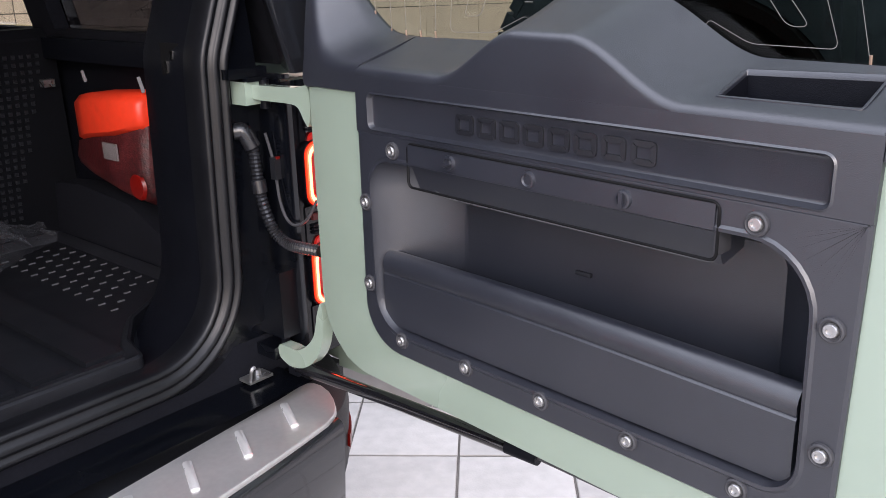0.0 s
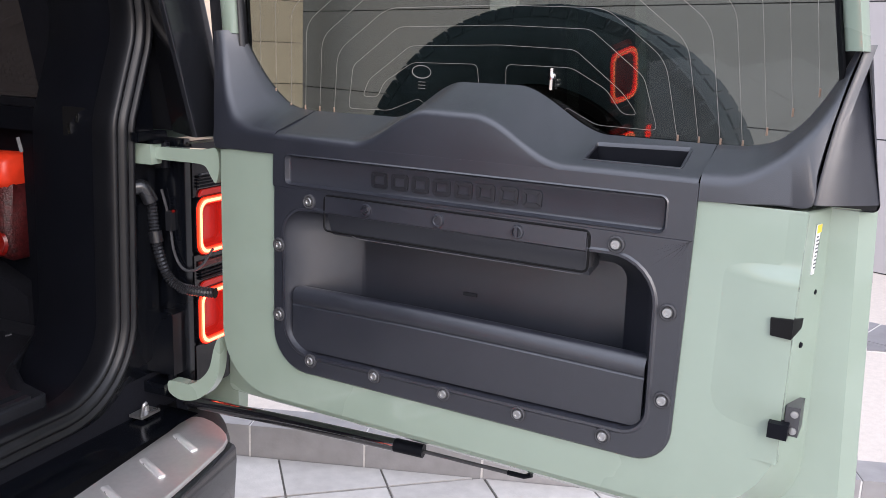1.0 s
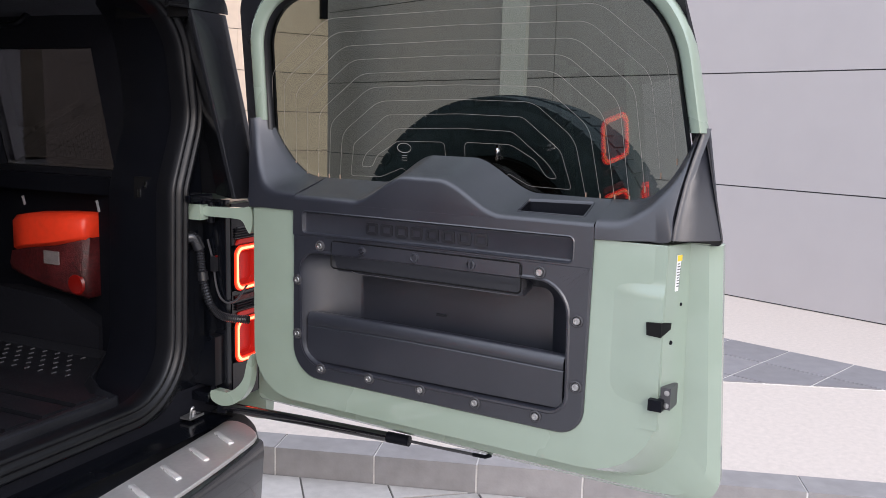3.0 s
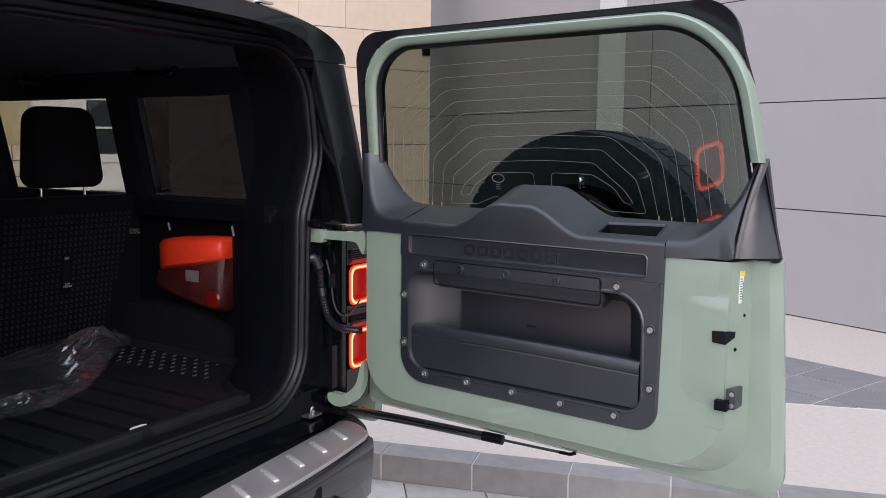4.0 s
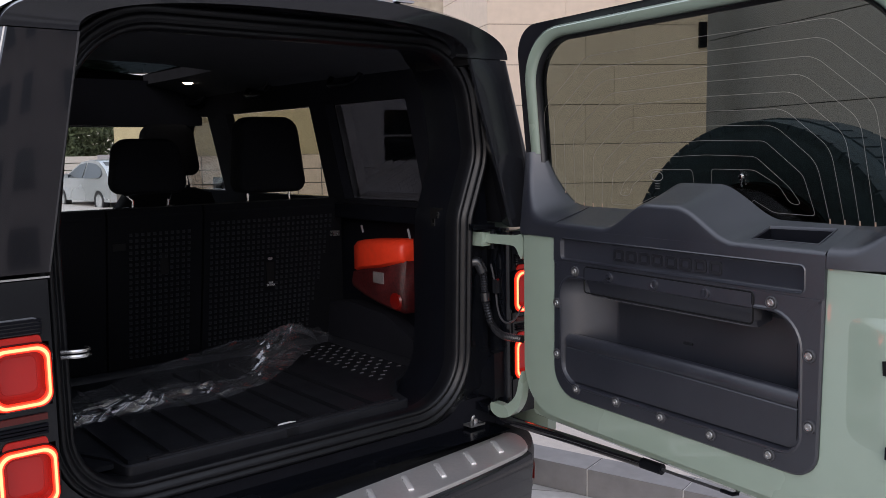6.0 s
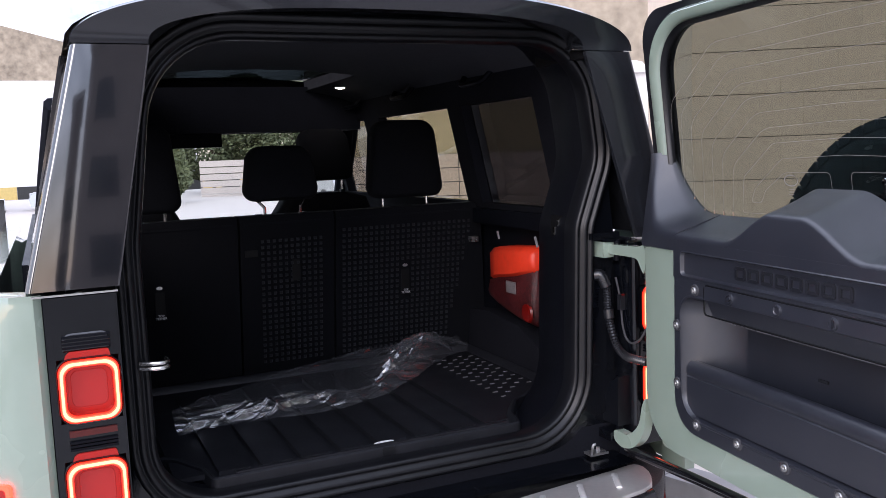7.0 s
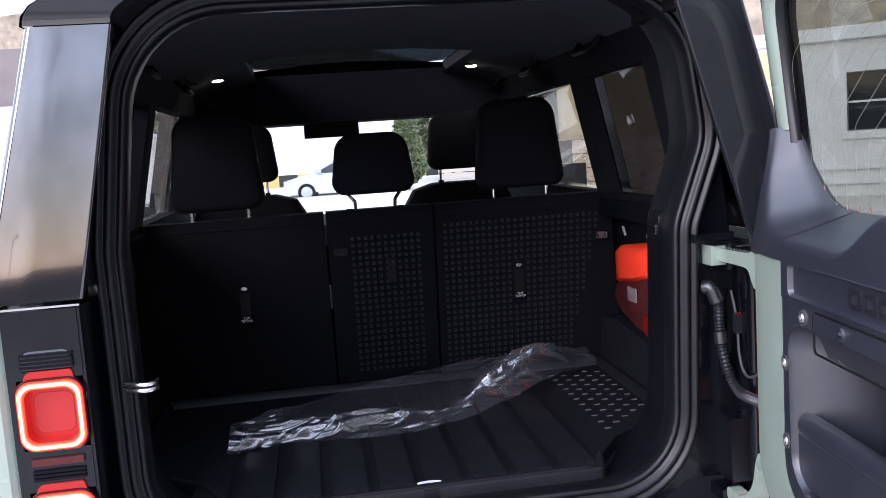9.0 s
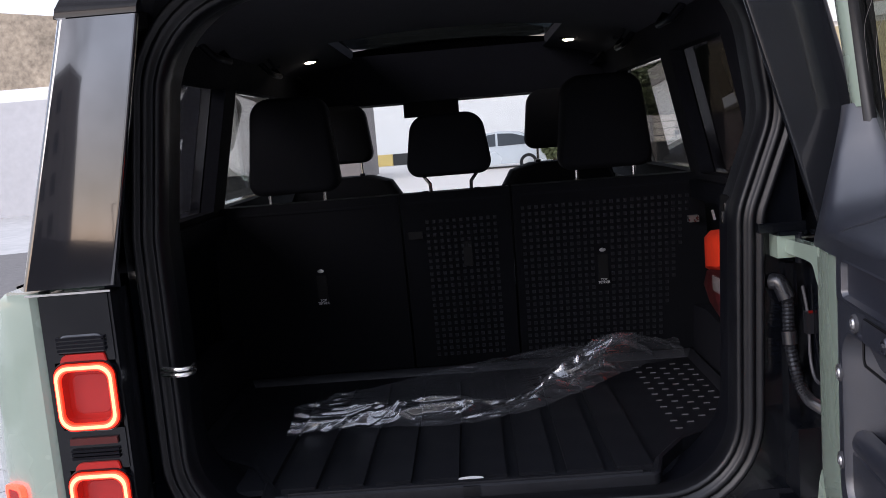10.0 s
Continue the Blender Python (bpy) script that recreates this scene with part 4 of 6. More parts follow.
def road_wheel(name, label):
    tyre = bmesh.new()
    prof = [(0.26, -0.105), (0.31, -0.122), (0.36, -0.126), (0.395, -0.118), (0.408, -0.098), (0.410, 0.0), (0.408, 0.098), (0.395, 0.118), (0.36, 0.126), (0.31, 0.122), (0.26, 0.105)]
    tyre = lathe(prof, 72, "y")
    lugs = []
    for k in range(66):
        a = 2 * math.pi * k / 66
        for y0, y1, sk in ((-0.122, -0.045, 0.05), (-0.035, 0.035, -0.04), (0.045, 0.122, 0.05)):
            m = Matrix.Rotation(a + (sk if y0 < 0 else -sk) * 0.3, 4, "Y") @ Matrix.Translation((0, 0, 0))
            b = bmesh.new()
            h = 0.412 if abs(y0 + y1) < 0.05 else 0.405
            box(b, -0.0155, 0.0155, y0, y1, h - 0.02, h + 0.001, m)
            lugs.append(b)
    tyre = join(tyre, *lugs)
    t = part(name, tyre, "tyre", car, label, sharp=40)
    part("rim", lathe([(0.262, -0.09), (0.255, -0.11), (0.235, -0.10), (0.225, -0.06), (0.12, -0.045), (0.08, -0.06), (0.0, -0.06), (0.0, 0.08), (0.262, 0.09)], 40, "y"), "rim", t, "satin black wheel rim")
    return t


wheel = road_wheel("wheel", "black off-road tyre on a dark rim")
wheel.matrix_basis = Matrix.Translation((-0.87, 0.86, 0.41)) @ Matrix.Rotation(radians(-90), 4, "Z")
for x, y in ((0.87, 0.86), (-0.87, 3.56), (0.87, 3.56)):
    w = new("wheel", wheel.data)
    w.parent, w["label"] = car, wheel["label"]
    w.matrix_basis = Matrix.Translation((x, y, 0.41)) @ Matrix.Rotation(radians(90 if x > 0 else -90), 4, "Z")
    r = new("rim", wheel.children[0].data)
    r.parent = w

# glasshouse: rails, pillars and panes, leaning inwards to the roof
WINDOWS = ((0.50, 1.02), (1.14, 1.90), (2.10, 2.62))
OUTER = ((0.50, 1.02), (1.12, 2.00), (2.12, 2.70))


def lean(side, y, z, d):
    return (side * (0.832 - (z - 1.30) * 0.217 - d), y, z)


def glasshouse(side, d0, d1, material, name, label, y_end):
    bm = bmesh.new()

    def slab(y0, y1, z0, z1):
        prism(bm, [(y0, z0), (y1, z0), (y1, z1), (y0, z1)], lambda u, v, d: lean(side, u, v, d), d0, d1)

    slab(0.42 if d0 < 0.02 else 0.36, y_end, 1.285, 1.365)
    slab(0.42 if d0 < 0.02 else 0.36, 2.5, 1.733, 1.835)
    y = 0.42 if d0 < 0.02 else 0.36
    for a, b in (OUTER if d0 < 0.02 else WINDOWS):
        slab(y, a, 1.365, 1.733)
        y = b
    slab(y, y + 0.05, 1.365, 1.733)
    return part(name, bm, material, car, label, flat=True)


for side in (-1, 1):
    glasshouse(side, 0.0, 0.03, "gloss", "window_frame", "gloss black window pillars and rails", 2.95)
    glasshouse(side, 0.034, 0.075, "soft", "pillar_trim", "black cloth pillar lining", 2.7)
    for (a, b), m_ in zip(OUTER, ("glass_dark", "glass_rear", "glass_front")):
        bm = bmesh.new()
        prism(bm, [(a - 0.01, 1.355), (b + 0.01, 1.355), (b + 0.01, 1.755), (a - 0.01, 1.755)], lambda u, v, d: lean(side, u, v, d), 0.012, 0.016)
        g = part("side_window", bm, m_, car, "dark privacy glass" if m_ == "glass_dark" else "tinted side window glass")
        g.visible_shadow = False
    bm = tube([(side * 0.80, 3.0, 1.22), (side * 0.76, 2.72, 1.50), (side * 0.705, 2.36, 1.84)], 0.045, 10)
    part("windscreen_pillar", bm, "soft", car)
    m_ = rbox(side * 1.06 - 0.11, side * 1.06 + 0.11, 2.58, 2.70, 1.24, 1.42, 0.04, 3)
    part("door_mirror", m_, "gloss", car, "gloss black door mirror")
bm = bmesh.new()
prism(bm, [(-0.74, 0.0), (0.74, 0.0), (0.69, 1.0), (-0.69, 1.0)], lambda u, v, d: (u, 3.02 - 0.66 * v + d, 1.21 + 0.62 * v), 0.0, 0.006)
g = part("windscreen", bm, "glass_clear", car, "clear windscreen glass")
g.visible_shadow = False


# ---- the open rear door, in its own frame: x along the door from the hinge, y towards its outer skin, z up ----
DX, DY = Vector((-0.111, -0.9938, 0)).normalized(), None
DY = Vector((-DX.y, DX.x, 0))
DM = Matrix(((DX.x, DY.x, 0, 0.615), (DX.y, DY.y, 0, -0.24), (0, 0, 1, 0), (0, 0, 0, 1)))
def bow(s, z):
    """How far the window's sheet stands out beyond its base depth: bowed both ways, leaning in to the roof, a little askew."""
    return 0.047 - 0.040 * (s - 0.44) - 0.08 * (s - 0.44) ** 2 - max(0.0, z - 1.36) * 0.115 - 0.10 * (z - 1.47) ** 2


def L3(loop, w, bowed=0.0):
    """A door outline at depth w, flat or following the window's bow."""
    if not bowed:
        return [(s, w, z) for s, z in loop]
    return [(s, w + bow(s, z), z) for s, z in loop]


def ease(u):
    u = max(0.0, min(1.0, u))
    return u * u * (3 - 2 * u)


# green pressed shell: lower half
bm = bmesh.new()
skin = roundpoly([(-0.226, 0.715), (1.116, 0.715), (1.082, 1.304), (-0.226, 1.304)], [0.010, 0.07, 0.004, 0.004], 8)
lip = roundpoly([(-0.208, 0.728), (1.092, 0.733), (1.058, 1.304), (-0.208, 1.304)], [0.016, 0.09, 0.004, 0.004], 8)
step = roundpoly([(-0.185, 0.750), (1.030, 0.758), (1.020, 1.304), (-0.185, 1.304)], [0.10, 0.13, 0.004, 0.004], 8)
crease = roundpoly([(-0.168, 0.762), (1.014, 0.771), (1.008, 1.304), (-0.168, 1.304)], [0.12, 0.16, 0.004, 0.004], 8)
face = roundpoly([(-0.145, 0.782), (1.001, 0.787), (0.996, 1.304), (-0.145, 1.304)], [0.13, 0.17, 0.004, 0.004], 8)
flat_ = roundpoly([(-0.100, 0.815), (0.966, 0.825), (0.966, 1.304), (-0.100, 1.304)], [0.13, 0.17, 0.004, 0.004], 8)
loft(bm, [L3(skin, 0.135), L3(skin, 0.120), L3(lip, 0.098), L3(step, 0.094), L3(crease, 0.052), L3(face, 0.012), L3(flat_, 0.008), L3(roundpoly([(0.030, 0.882), (0.806, 0.882), (0.806, 1.300), (0.028, 1.300)], [0.06, 0.04, 0.004, 0.004], 8), 0.008)], True, False)
tailgate = part("rear_door", bm, "green", car, "sage green rear door shell, open, seen from inside", sharp=28)
tailgate.matrix_basis = DM
# shallow pressing beside the latch: the face stands proud between two ramps
bm = bmesh.new()
rows = []
for i in range(37):
    s_ = 0.842 + 0.1545 * i / 36
    rows.append([(s_, 0.0086 - 0.0075 * ease((s_ - 0.868) / 0.11) * ease((1.226 - z_) / 0.034) * ease((z_ - 0.945) / 0.07), z_) for z_ in [0.905 + 0.394 * j / 70 for j in range(71)]])
rows.append([(0.9985, 0.022, p_[2]) for p_ in rows[-1]])
loft(bm, rows, closed=False)
part("pressed_face", bm, "green", tailgate, "shallow pressing in the green face", sharp=40)

# window frame in green, and the black outer shell behind it
fo = roundpoly([(-0.228, 1.30), (1.083, 1.30), (0.985, 1.892), (-0.200, 1.892)], [0.01, 0.01, 0.25, 0.17], 12)
fi = roundpoly([(-0.180, 1.335), (1.045, 1.335), (0.955, 1.862), (-0.158, 1.862)], [0.01, 0.01, 0.225, 0.145], 12)
bm = bmesh.new()


def upper_half(lp, cut=1.535):
    """The part of a window outline above the corner trims, from the free edge over the top to the hinge edge."""
    a, b = Vector(lp[25]).lerp(Vector(lp[26]), 0), None
    p, q = Vector(lp[25]), Vector(lp[26])
    first_ = p.lerp(q, (cut - p.y) / (q.y - p.y))
    p, q = Vector(lp[51]), Vector(lp[0])
    last_ = p.lerp(q, (cut - p.y) / (q.y - p.y))
    return [tuple(first_)] + list(lp[26:52]) + [tuple(last_)]


fo_all, fi_all = fo, fi
fo, fi = upper_half(fo), upper_half(fi)
loft(bm, [L3(fo, 0.115, 0.115), L3(fo, 0.082, 0.115), L3([((a[0] * 3 + b[0]) / 4, (a[1] * 3 + b[1]) / 4) for a, b in zip(fo, fi)], 0.072, 0.115), L3([((a[0] + b[0] * 3) / 4, (a[1] + b[1] * 3) / 4) for a, b in zip(fo, fi)], 0.074, 0.115), L3(fi, 0.085, 0.115), L3(fi, 0.095, 0.115)], closed=False)
part("window_frame", bm, "green", tailgate, "sage green painted window surround", sharp=50)
fo, fi = fo_all, fi_all
ru = offset_loop(fi, -0.010)
bm = bmesh.new()
loft(bm, [L3(fi, 0.088, 0.115), L3(offset_loop(fi, -0.003), 0.080, 0.115), L3(ru, 0.088, 0.115), L3(ru, 0.10, 0.115)], False, False)
part("window_rubber", bm, "rubber", tailgate, "black rubber glass edge", sharp=60)
so = roundpoly([(-0.262, 1.302), (1.087, 1.302), (0.966, 1.912), (-0.246, 1.912)], [0.01, 0.01, 0.10, 0.10], 12)
bm = bmesh.new()
loft(bm, [L3(so, 0.104, 0.115), L3(so, 0.118, 0.115), L3(offset_loop(so, -0.015), 0.124, 0.115), L3(offset_loop(fi, -0.004), 0.120, 0.115), L3(offset_loop(fi, -0.004), 0.112, 0.115), L3(offset_loop(fo, 0.0), 0.1135, 0.115)], ring=True)
part("outer_shell", bm, "satin", tailgate, "black outer shell of the rear window", sharp=40)
bm = bmesh.new()
loft(bm, [[(s, 0.136, z) for s, z in skin], [(s, 0.158, z) for s, z in offset_loop(skin, -0.03)]])
part("outer_skin", bm, "green", tailgate, "sage green outer skin")
for s_, z_ in ((0.902, 1.833),):
    bm = lathe([(0, -0.004), (0.012, -0.004), (0.013, 0.0), (0.0, 0.0)], 20, "y")
    bmesh.ops.translate(bm, verts=bm.verts, vec=(s_ + 0.03, 0.062, z_ + 0.02))
    part("stopper", bm, "trim_dark", tailgate)

bm = bmesh.new()
gl = []
rim_ = offset_loop(fi, -0.006)
for i, p in enumerate(rim_):
    q = rim_[(i + 1) % len(rim_)]
    n = max(1, int(math.hypot(q[0] - p[0], q[1] - p[1]) / 0.02))
    gl += [(p[0] + (q[0] - p[0]) * k / n, p[1] + (q[1] - p[1]) * k / n) for k in range(n)]
mid_ = Vector((0.44, 1.60))


def shrunk(k):
    return [tuple(mid_ + (Vector(p) - mid_) * k) for p in gl]


steps = [1.0 - 0.97 * k / 24 for k in range(25)]
loft(bm, [L3(shrunk(k), 0.094, 0.115) for k in steps[::-1]] + [L3(shrunk(k), 0.098, 0.115) for k in steps])
pane = part("rear_window", bm, "glass", tailgate, "tinted rear window glass with heater lines")
pane.visible_shadow = False
GW = 0.0938


def on_glass(s, z, d=0.0):
    return (s, GW + bow(s, z) - d, z)


def heater(pts, r):
    """A printed heater line on the glass through (s, z) corners, with a copper foot where it leaves the glass."""
    flat2 = fillet([(s + (bow(s, z) - 0.030 + 0.15 * (s - 0.44) ** 2 + max(0.0, z - 1.36) * 0.115) * (0.48 * s - 0.75), z, 0) for s, z in pts], r, 6)
    fine = []
    for a, b in zip(flat2, flat2[1:]):
        n = max(1, int((b - a).length / 0.03))
        fine += [a.lerp(b, k / n) for k in range(n)]
    run = fine + [flat2[-1]]
    rows = []
    for i, p in enumerate(run):
        t = (run[min(i + 1, len(run) - 1)] - run[max(i - 1, 0)]).normalized() * 0.00042
        rows.append([on_glass(p.x + k * t.y, p.y - k * t.x, d) for k, d in ((1, 0.0008), (-1, 0.0008), (-1, 0.0010), (1, 0.0010))])
    bm = bmesh.new()
    loft(bm, rows)
    return part("heater_line", bm, "heater", pane)


for k in range(9):
    zt = 1.525 + 0.0347 * k
    l_foot, r_foot, l_cor, r_cor = 0.146 - 0.0335 * k, 0.703 + 0.0355 * k, 0.255 - 0.0235 * k, 0.585 + 0.0275 * k
    lz = 1.384 + max(0.0, -l_foot - 0.02) * 0.9 if k > 1 else (1.393 if k else 1.419)
    rz = 1.384 + max(0.0, r_foot - 0.89) * 0.9 if k > 1 else (1.397 if k else 1.420)
    l_top, r_top = l_foot + 0.015, r_foot - 0.028
    pts = [(l_foot, lz), (l_top, zt - (l_cor - l_top) * 0.77), (l_cor, zt - 0.003), (0.44, zt + 0.004), (r_cor, zt), (r_top, zt - (r_top - r_cor) * 0.77), (r_foot, rz)]
    if k == 1:
        pts = [(0.281, 1.415), (0.269, 1.422), (0.204, 1.395)] + pts + [(0.629, 1.398), (0.589, 1.417), (0.573, 1.425), (0.565, 1.415)]
    if k == 0:
        pts = [(0.398, 1.456), (0.395, 1.493), (0.260, 1.491), (0.195, 1.450), (0.180, 1.420)] + pts + [(0.675, 1.420), (0.645, 1.460), (0.580, 1.494), (0.453, 1.495), (0.453, 1.458)]
    line_ = heater(pts, 0.028 if k > 1 else 0.012)
    if k > 1:
        for s_, z_ in ((l_foot, lz), (r_foot, rz)):
            part("contact", tube([on_glass(s_ + (bow(s_, z_) - 0.030 + 0.15 * (s_ - 0.44) ** 2 + max(0.0, z_ - 1.36) * 0.115) * (0.48 * s_ - 0.75), z_ - 0.004, 0.0005), on_glass(s_ + (bow(s_, z_) - 0.030 + 0.15 * (s_ - 0.44) ** 2 + max(0.0, z_ - 1.36) * 0.115) * (0.48 * s_ - 0.75), z_ + 0.009, 0.0005)], 0.0018, 6), "copper", line_, "copper contact")
bm = bmesh.new()
for r_, z_ in ((0.014, 1.474),):
    o_ = [(0.262 + 0.020 * math.cos(a), z_ + 0.011 * math.sin(a)) for a in [2 * math.pi * i / 28 for i in range(28)]]
    loft(bm, [[on_glass(s, z) for s, z in o_], [on_glass(s, z, 0.0004) for s, z in offset_loop(o_, 0.002)]], False, False)
for i in range(3):
    box(bm, 0.254, 0.270, GW + bow(0.262, 1.447) - 0.0010, GW + bow(0.262, 1.447) - 0.0005, 1.442 + 0.006 * i, 1.4432 + 0.006 * i)
# small chrome piece set just inside the glass
part("lock_pin", join(lathe([(0, -0.006), (0.006, -0.005), (0.0075, 0.0), (0, 0.004)], 16, "y"), rbox(-0.0025, 0.0025, -0.003, 0.002, -0.024, 0.014, 0.001, 2)), "chrome", pane, "small chrome piece at the glass").location = on_glass(0.538, 1.478, 0.004)
part("glass_mark", bm, "heater", pane, "small etched glass mark")

# inner panel of dark grained plastic
PW = -0.001
bm = bmesh.new()
po = roundpoly([(0.003, 0.859), (0.832, 0.859), (0.837, 1.243), (0.005, 1.243)], [0.085, 0.06, 0.001, 0.001], 8)
pk = roundpoly([(0.042, 0.902), (0.788, 0.908), (0.782, 1.200), (0.036, 1.196)], [0.06, 0.04, 0.075, 0.05], 8)
pb = roundpoly([(0.155, 0.93), (0.715, 0.93), (0.710, 1.165), (0.155, 1.165)], [0.03, 0.03, 0.03, 0.02], 8)
loft(bm, [L3(po, 0.010), L3(po, PW + 0.004), L3(offset_loop(po, -0.004), PW), L3(offset_loop(pk, 0.010), PW), L3(offset_loop(pk, 0.0065), PW - 0.0028), L3(offset_loop(pk, 0.002), PW - 0.0022), L3(pk, PW + 0.006), L3([((a[0] * 3 + b[0]) / 4, (a[1] * 3 + b[1]) / 4) for a, b in zip(pk, pb)], 0.045), L3(pb, 0.098)], False, True)
ro = roundpoly([(0.005, 1.2405), (0.837, 1.2405), (0.838, 1.330), (0.006, 1.330)], [0.001, 0.001, 0.001, 0.001], 8)
rc = roundpoly([(0.041, 1.2505), (0.789, 1.2505), (0.789, 1.3015), (0.040, 1.3005)], 0.008, 8)
loft(bm, [L3(ro, 0.010), L3(ro, PW), L3(offset_loop(rc, 0.0065), PW), L3(offset_loop(rc, 0.004), PW - 0.0020), L3(rc, PW + 0.007), L3(offset_loop(rc, -0.002), PW + 0.008)], False, True)
panel_in = part("inner_panel", bm, "trim", tailgate, "dark grey grained plastic inner door panel", sharp=32)


TRAY = (0.640, 0.800, 0.030, 0.092)


def ledge_lines(s):
    """Height of the front roll, height and depth of the ledge's rear edge by the glass, at a place along the door."""
    roll = 1.3445 - 0.004 * max(0.0, min(1.0, s / 0.84)) + 0.071 * ease((s - 0.195) / 0.16) * ease((0.615 - s) / 0.17)
    rear = 1.383 + 0.076 * ease((s - 0.197) / 0.16) * ease((0.652 - s) / 0.18)
    return roll, rear, 0.0895 + bow(s, rear)


def ledge_z(s, w):
    roll, rear, wb = ledge_lines(s)
    f = max(0.0, min(1.0, (w - PW - 0.016) / (wb - PW - 0.016)))
    return roll + 0.002 + (rear - roll - 0.002) * (0.75 * f + 0.25 * f * f)


def ledge(s0, s1, n):
    """The ledge that runs from the panel's top edge over a rounded roll back to the glass, with its hump and a sunk tray."""
    bm = bmesh.new()
    ss = sorted([s0 + (s1 - s0) * i / n for i in range(n + 1)] + [TRAY[0] - 0.0005, TRAY[0] + 0.006, TRAY[1] - 0.006, TRAY[1] + 0.0005])
    rows = []
    for s in ss:
        roll, rear, wb = ledge_lines(s)
        r = 0.014
        prof = [(PW + 0.0005, 1.3295), (PW, min(roll - r, 1.3295 + 0.3 * (roll - 1.3295)))]
        prof += [(PW + r - r * math.cos(a), roll - r + r * math.sin(a)) for a in [radians(q) for q in (0, 12, 24, 36, 48, 60, 72)]]
        for w in (0.016, 0.021, 0.026, TRAY[2] - 0.0005, TRAY[2] + 0.006, 0.045, 0.06, 0.075, TRAY[3] - 0.004, TRAY[3] + 0.0005):
            z = ledge_z(s, w)
            if TRAY[0] < s < TRAY[1] and TRAY[2] < w < TRAY[3]:
                z = 1.314
            prof.append((w, z))
        prof += [(wb, rear), (wb + 0.004, rear - 0.002), (wb + 0.006, 1.33)]
        rows.append([(s, w, z) for w, z in prof])
    loft(bm, rows, closed=False)
    return bm


top = part("ledge", ledge(0.0065, 0.8365, 130), "trim", tailgate, "dark plastic ledge with a rounded hump and a small tray", sharp=40)
tr = rrect(TRAY[0] - 0.003, TRAY[1] + 0.003, TRAY[2] - 0.003, TRAY[3] + 0.003, 0.006, 4)
bm = bmesh.new()
loft(bm, [[(s, w, ledge_z(s, w) + d) for s, w in lp] for lp, d in ((tr, -0.001), (tr, 0.0012), (offset_loop(tr, -0.0025), 0.0016), (offset_loop(tr, -0.0045), -0.0005), (offset_loop(tr, -0.0050), -0.006))], False, False)
part("tray_rim", bm, "trim", top, "small tray rim")
# dark lining added to put the shade of the tray's well into colour
lin = offset_loop(tr, -0.0062)
bm = bmesh.new()
loft(bm, [[(s, w, ledge_z(s, w) - 0.0035) for s, w in lin], [(s, w, 1.322) for s, w in offset_loop(tr, -0.0095)], [(s, w, 1.3185) for s, w in offset_loop(tr, -0.013)]], False, True)
part("tray_liner", bm, "trim_dark", top, "black lining added for the shade inside the tray")


def ear(stations):
    """A side piece of the ledge that sweeps up beside the glass. Each station: its outer edge, its rounded fold and its edge by the glass,
    as (along, height, depth)."""
    lines = [smooth_path([(q[k][0], q[k][1], q[k][2]) for q in stations], 6) for k in range(3)]
    rows = []
    for e, f, g in zip(*lines):
        a, b = f.lerp(e, min(0.75, 0.016 / max(1e-4, (e - f).length))), f.lerp(g, min(0.6, 0.020 / max(1e-4, (g - f).length)))
        arc = [a * (1 - k) ** 2 + f * 2 * k * (1 - k) + b * k * k for k in (0, 0.17, 0.33, 0.5, 0.67, 0.83, 1)]
        pts = [e + Vector((0, 0, 0.05)), e + Vector((0, 0, 0.002)), e.lerp(a, 0.04)] + arc + [g.lerp(b, 0.25), g, g + Vector((0, 0, 0.012))]
        rows.append([(p.x, p.z, p.y) for p in pts])
    bm = bmesh.new()
    loft(bm, rows, closed=False)
    for row in (rows[0], rows[-1]):
        bm.faces.new([bm.verts.new(p) for p in row])
    return part("corner_trim", bm, "trim", tailgate, "dark plastic corner trim beside the glass", sharp=40)


def by_glass(s, z):
    return (s, z, 0.0885 + bow(s, z))


ear([((0.0045, 1.3025, 0.001), (0.0045, 1.3445, 0.001), by_glass(0.0045, 1.383)),
     ((-0.050, 1.3025, 0.001), (-0.046, 1.3445, 0.003), by_glass(-0.026, 1.3845)),
     ((-0.105, 1.3025, 0.003), (-0.086, 1.351, 0.010), by_glass(-0.056, 1.390)),
     ((-0.160, 1.303, 0.010), (-0.118, 1.366, 0.020), by_glass(-0.084, 1.408)),
     ((-0.176, 1.352, 0.026), (-0.143, 1.398, 0.034), by_glass(-0.112, 1.436)),
     ((-0.190, 1.402, 0.042), (-0.163, 1.436, 0.046), by_glass(-0.136, 1.468)),
     ((-0.202, 1.452, 0.058), (-0.181, 1.478, 0.058), by_glass(-0.155, 1.500)),
     ((-0.214, 1.500, 0.072), (-0.196, 1.512, 0.068), by_glass(-0.168, 1.524)),
     ((-0.222, 1.538, 0.080), (-0.206, 1.540, 0.076), by_glass(-0.177, 1.543))])
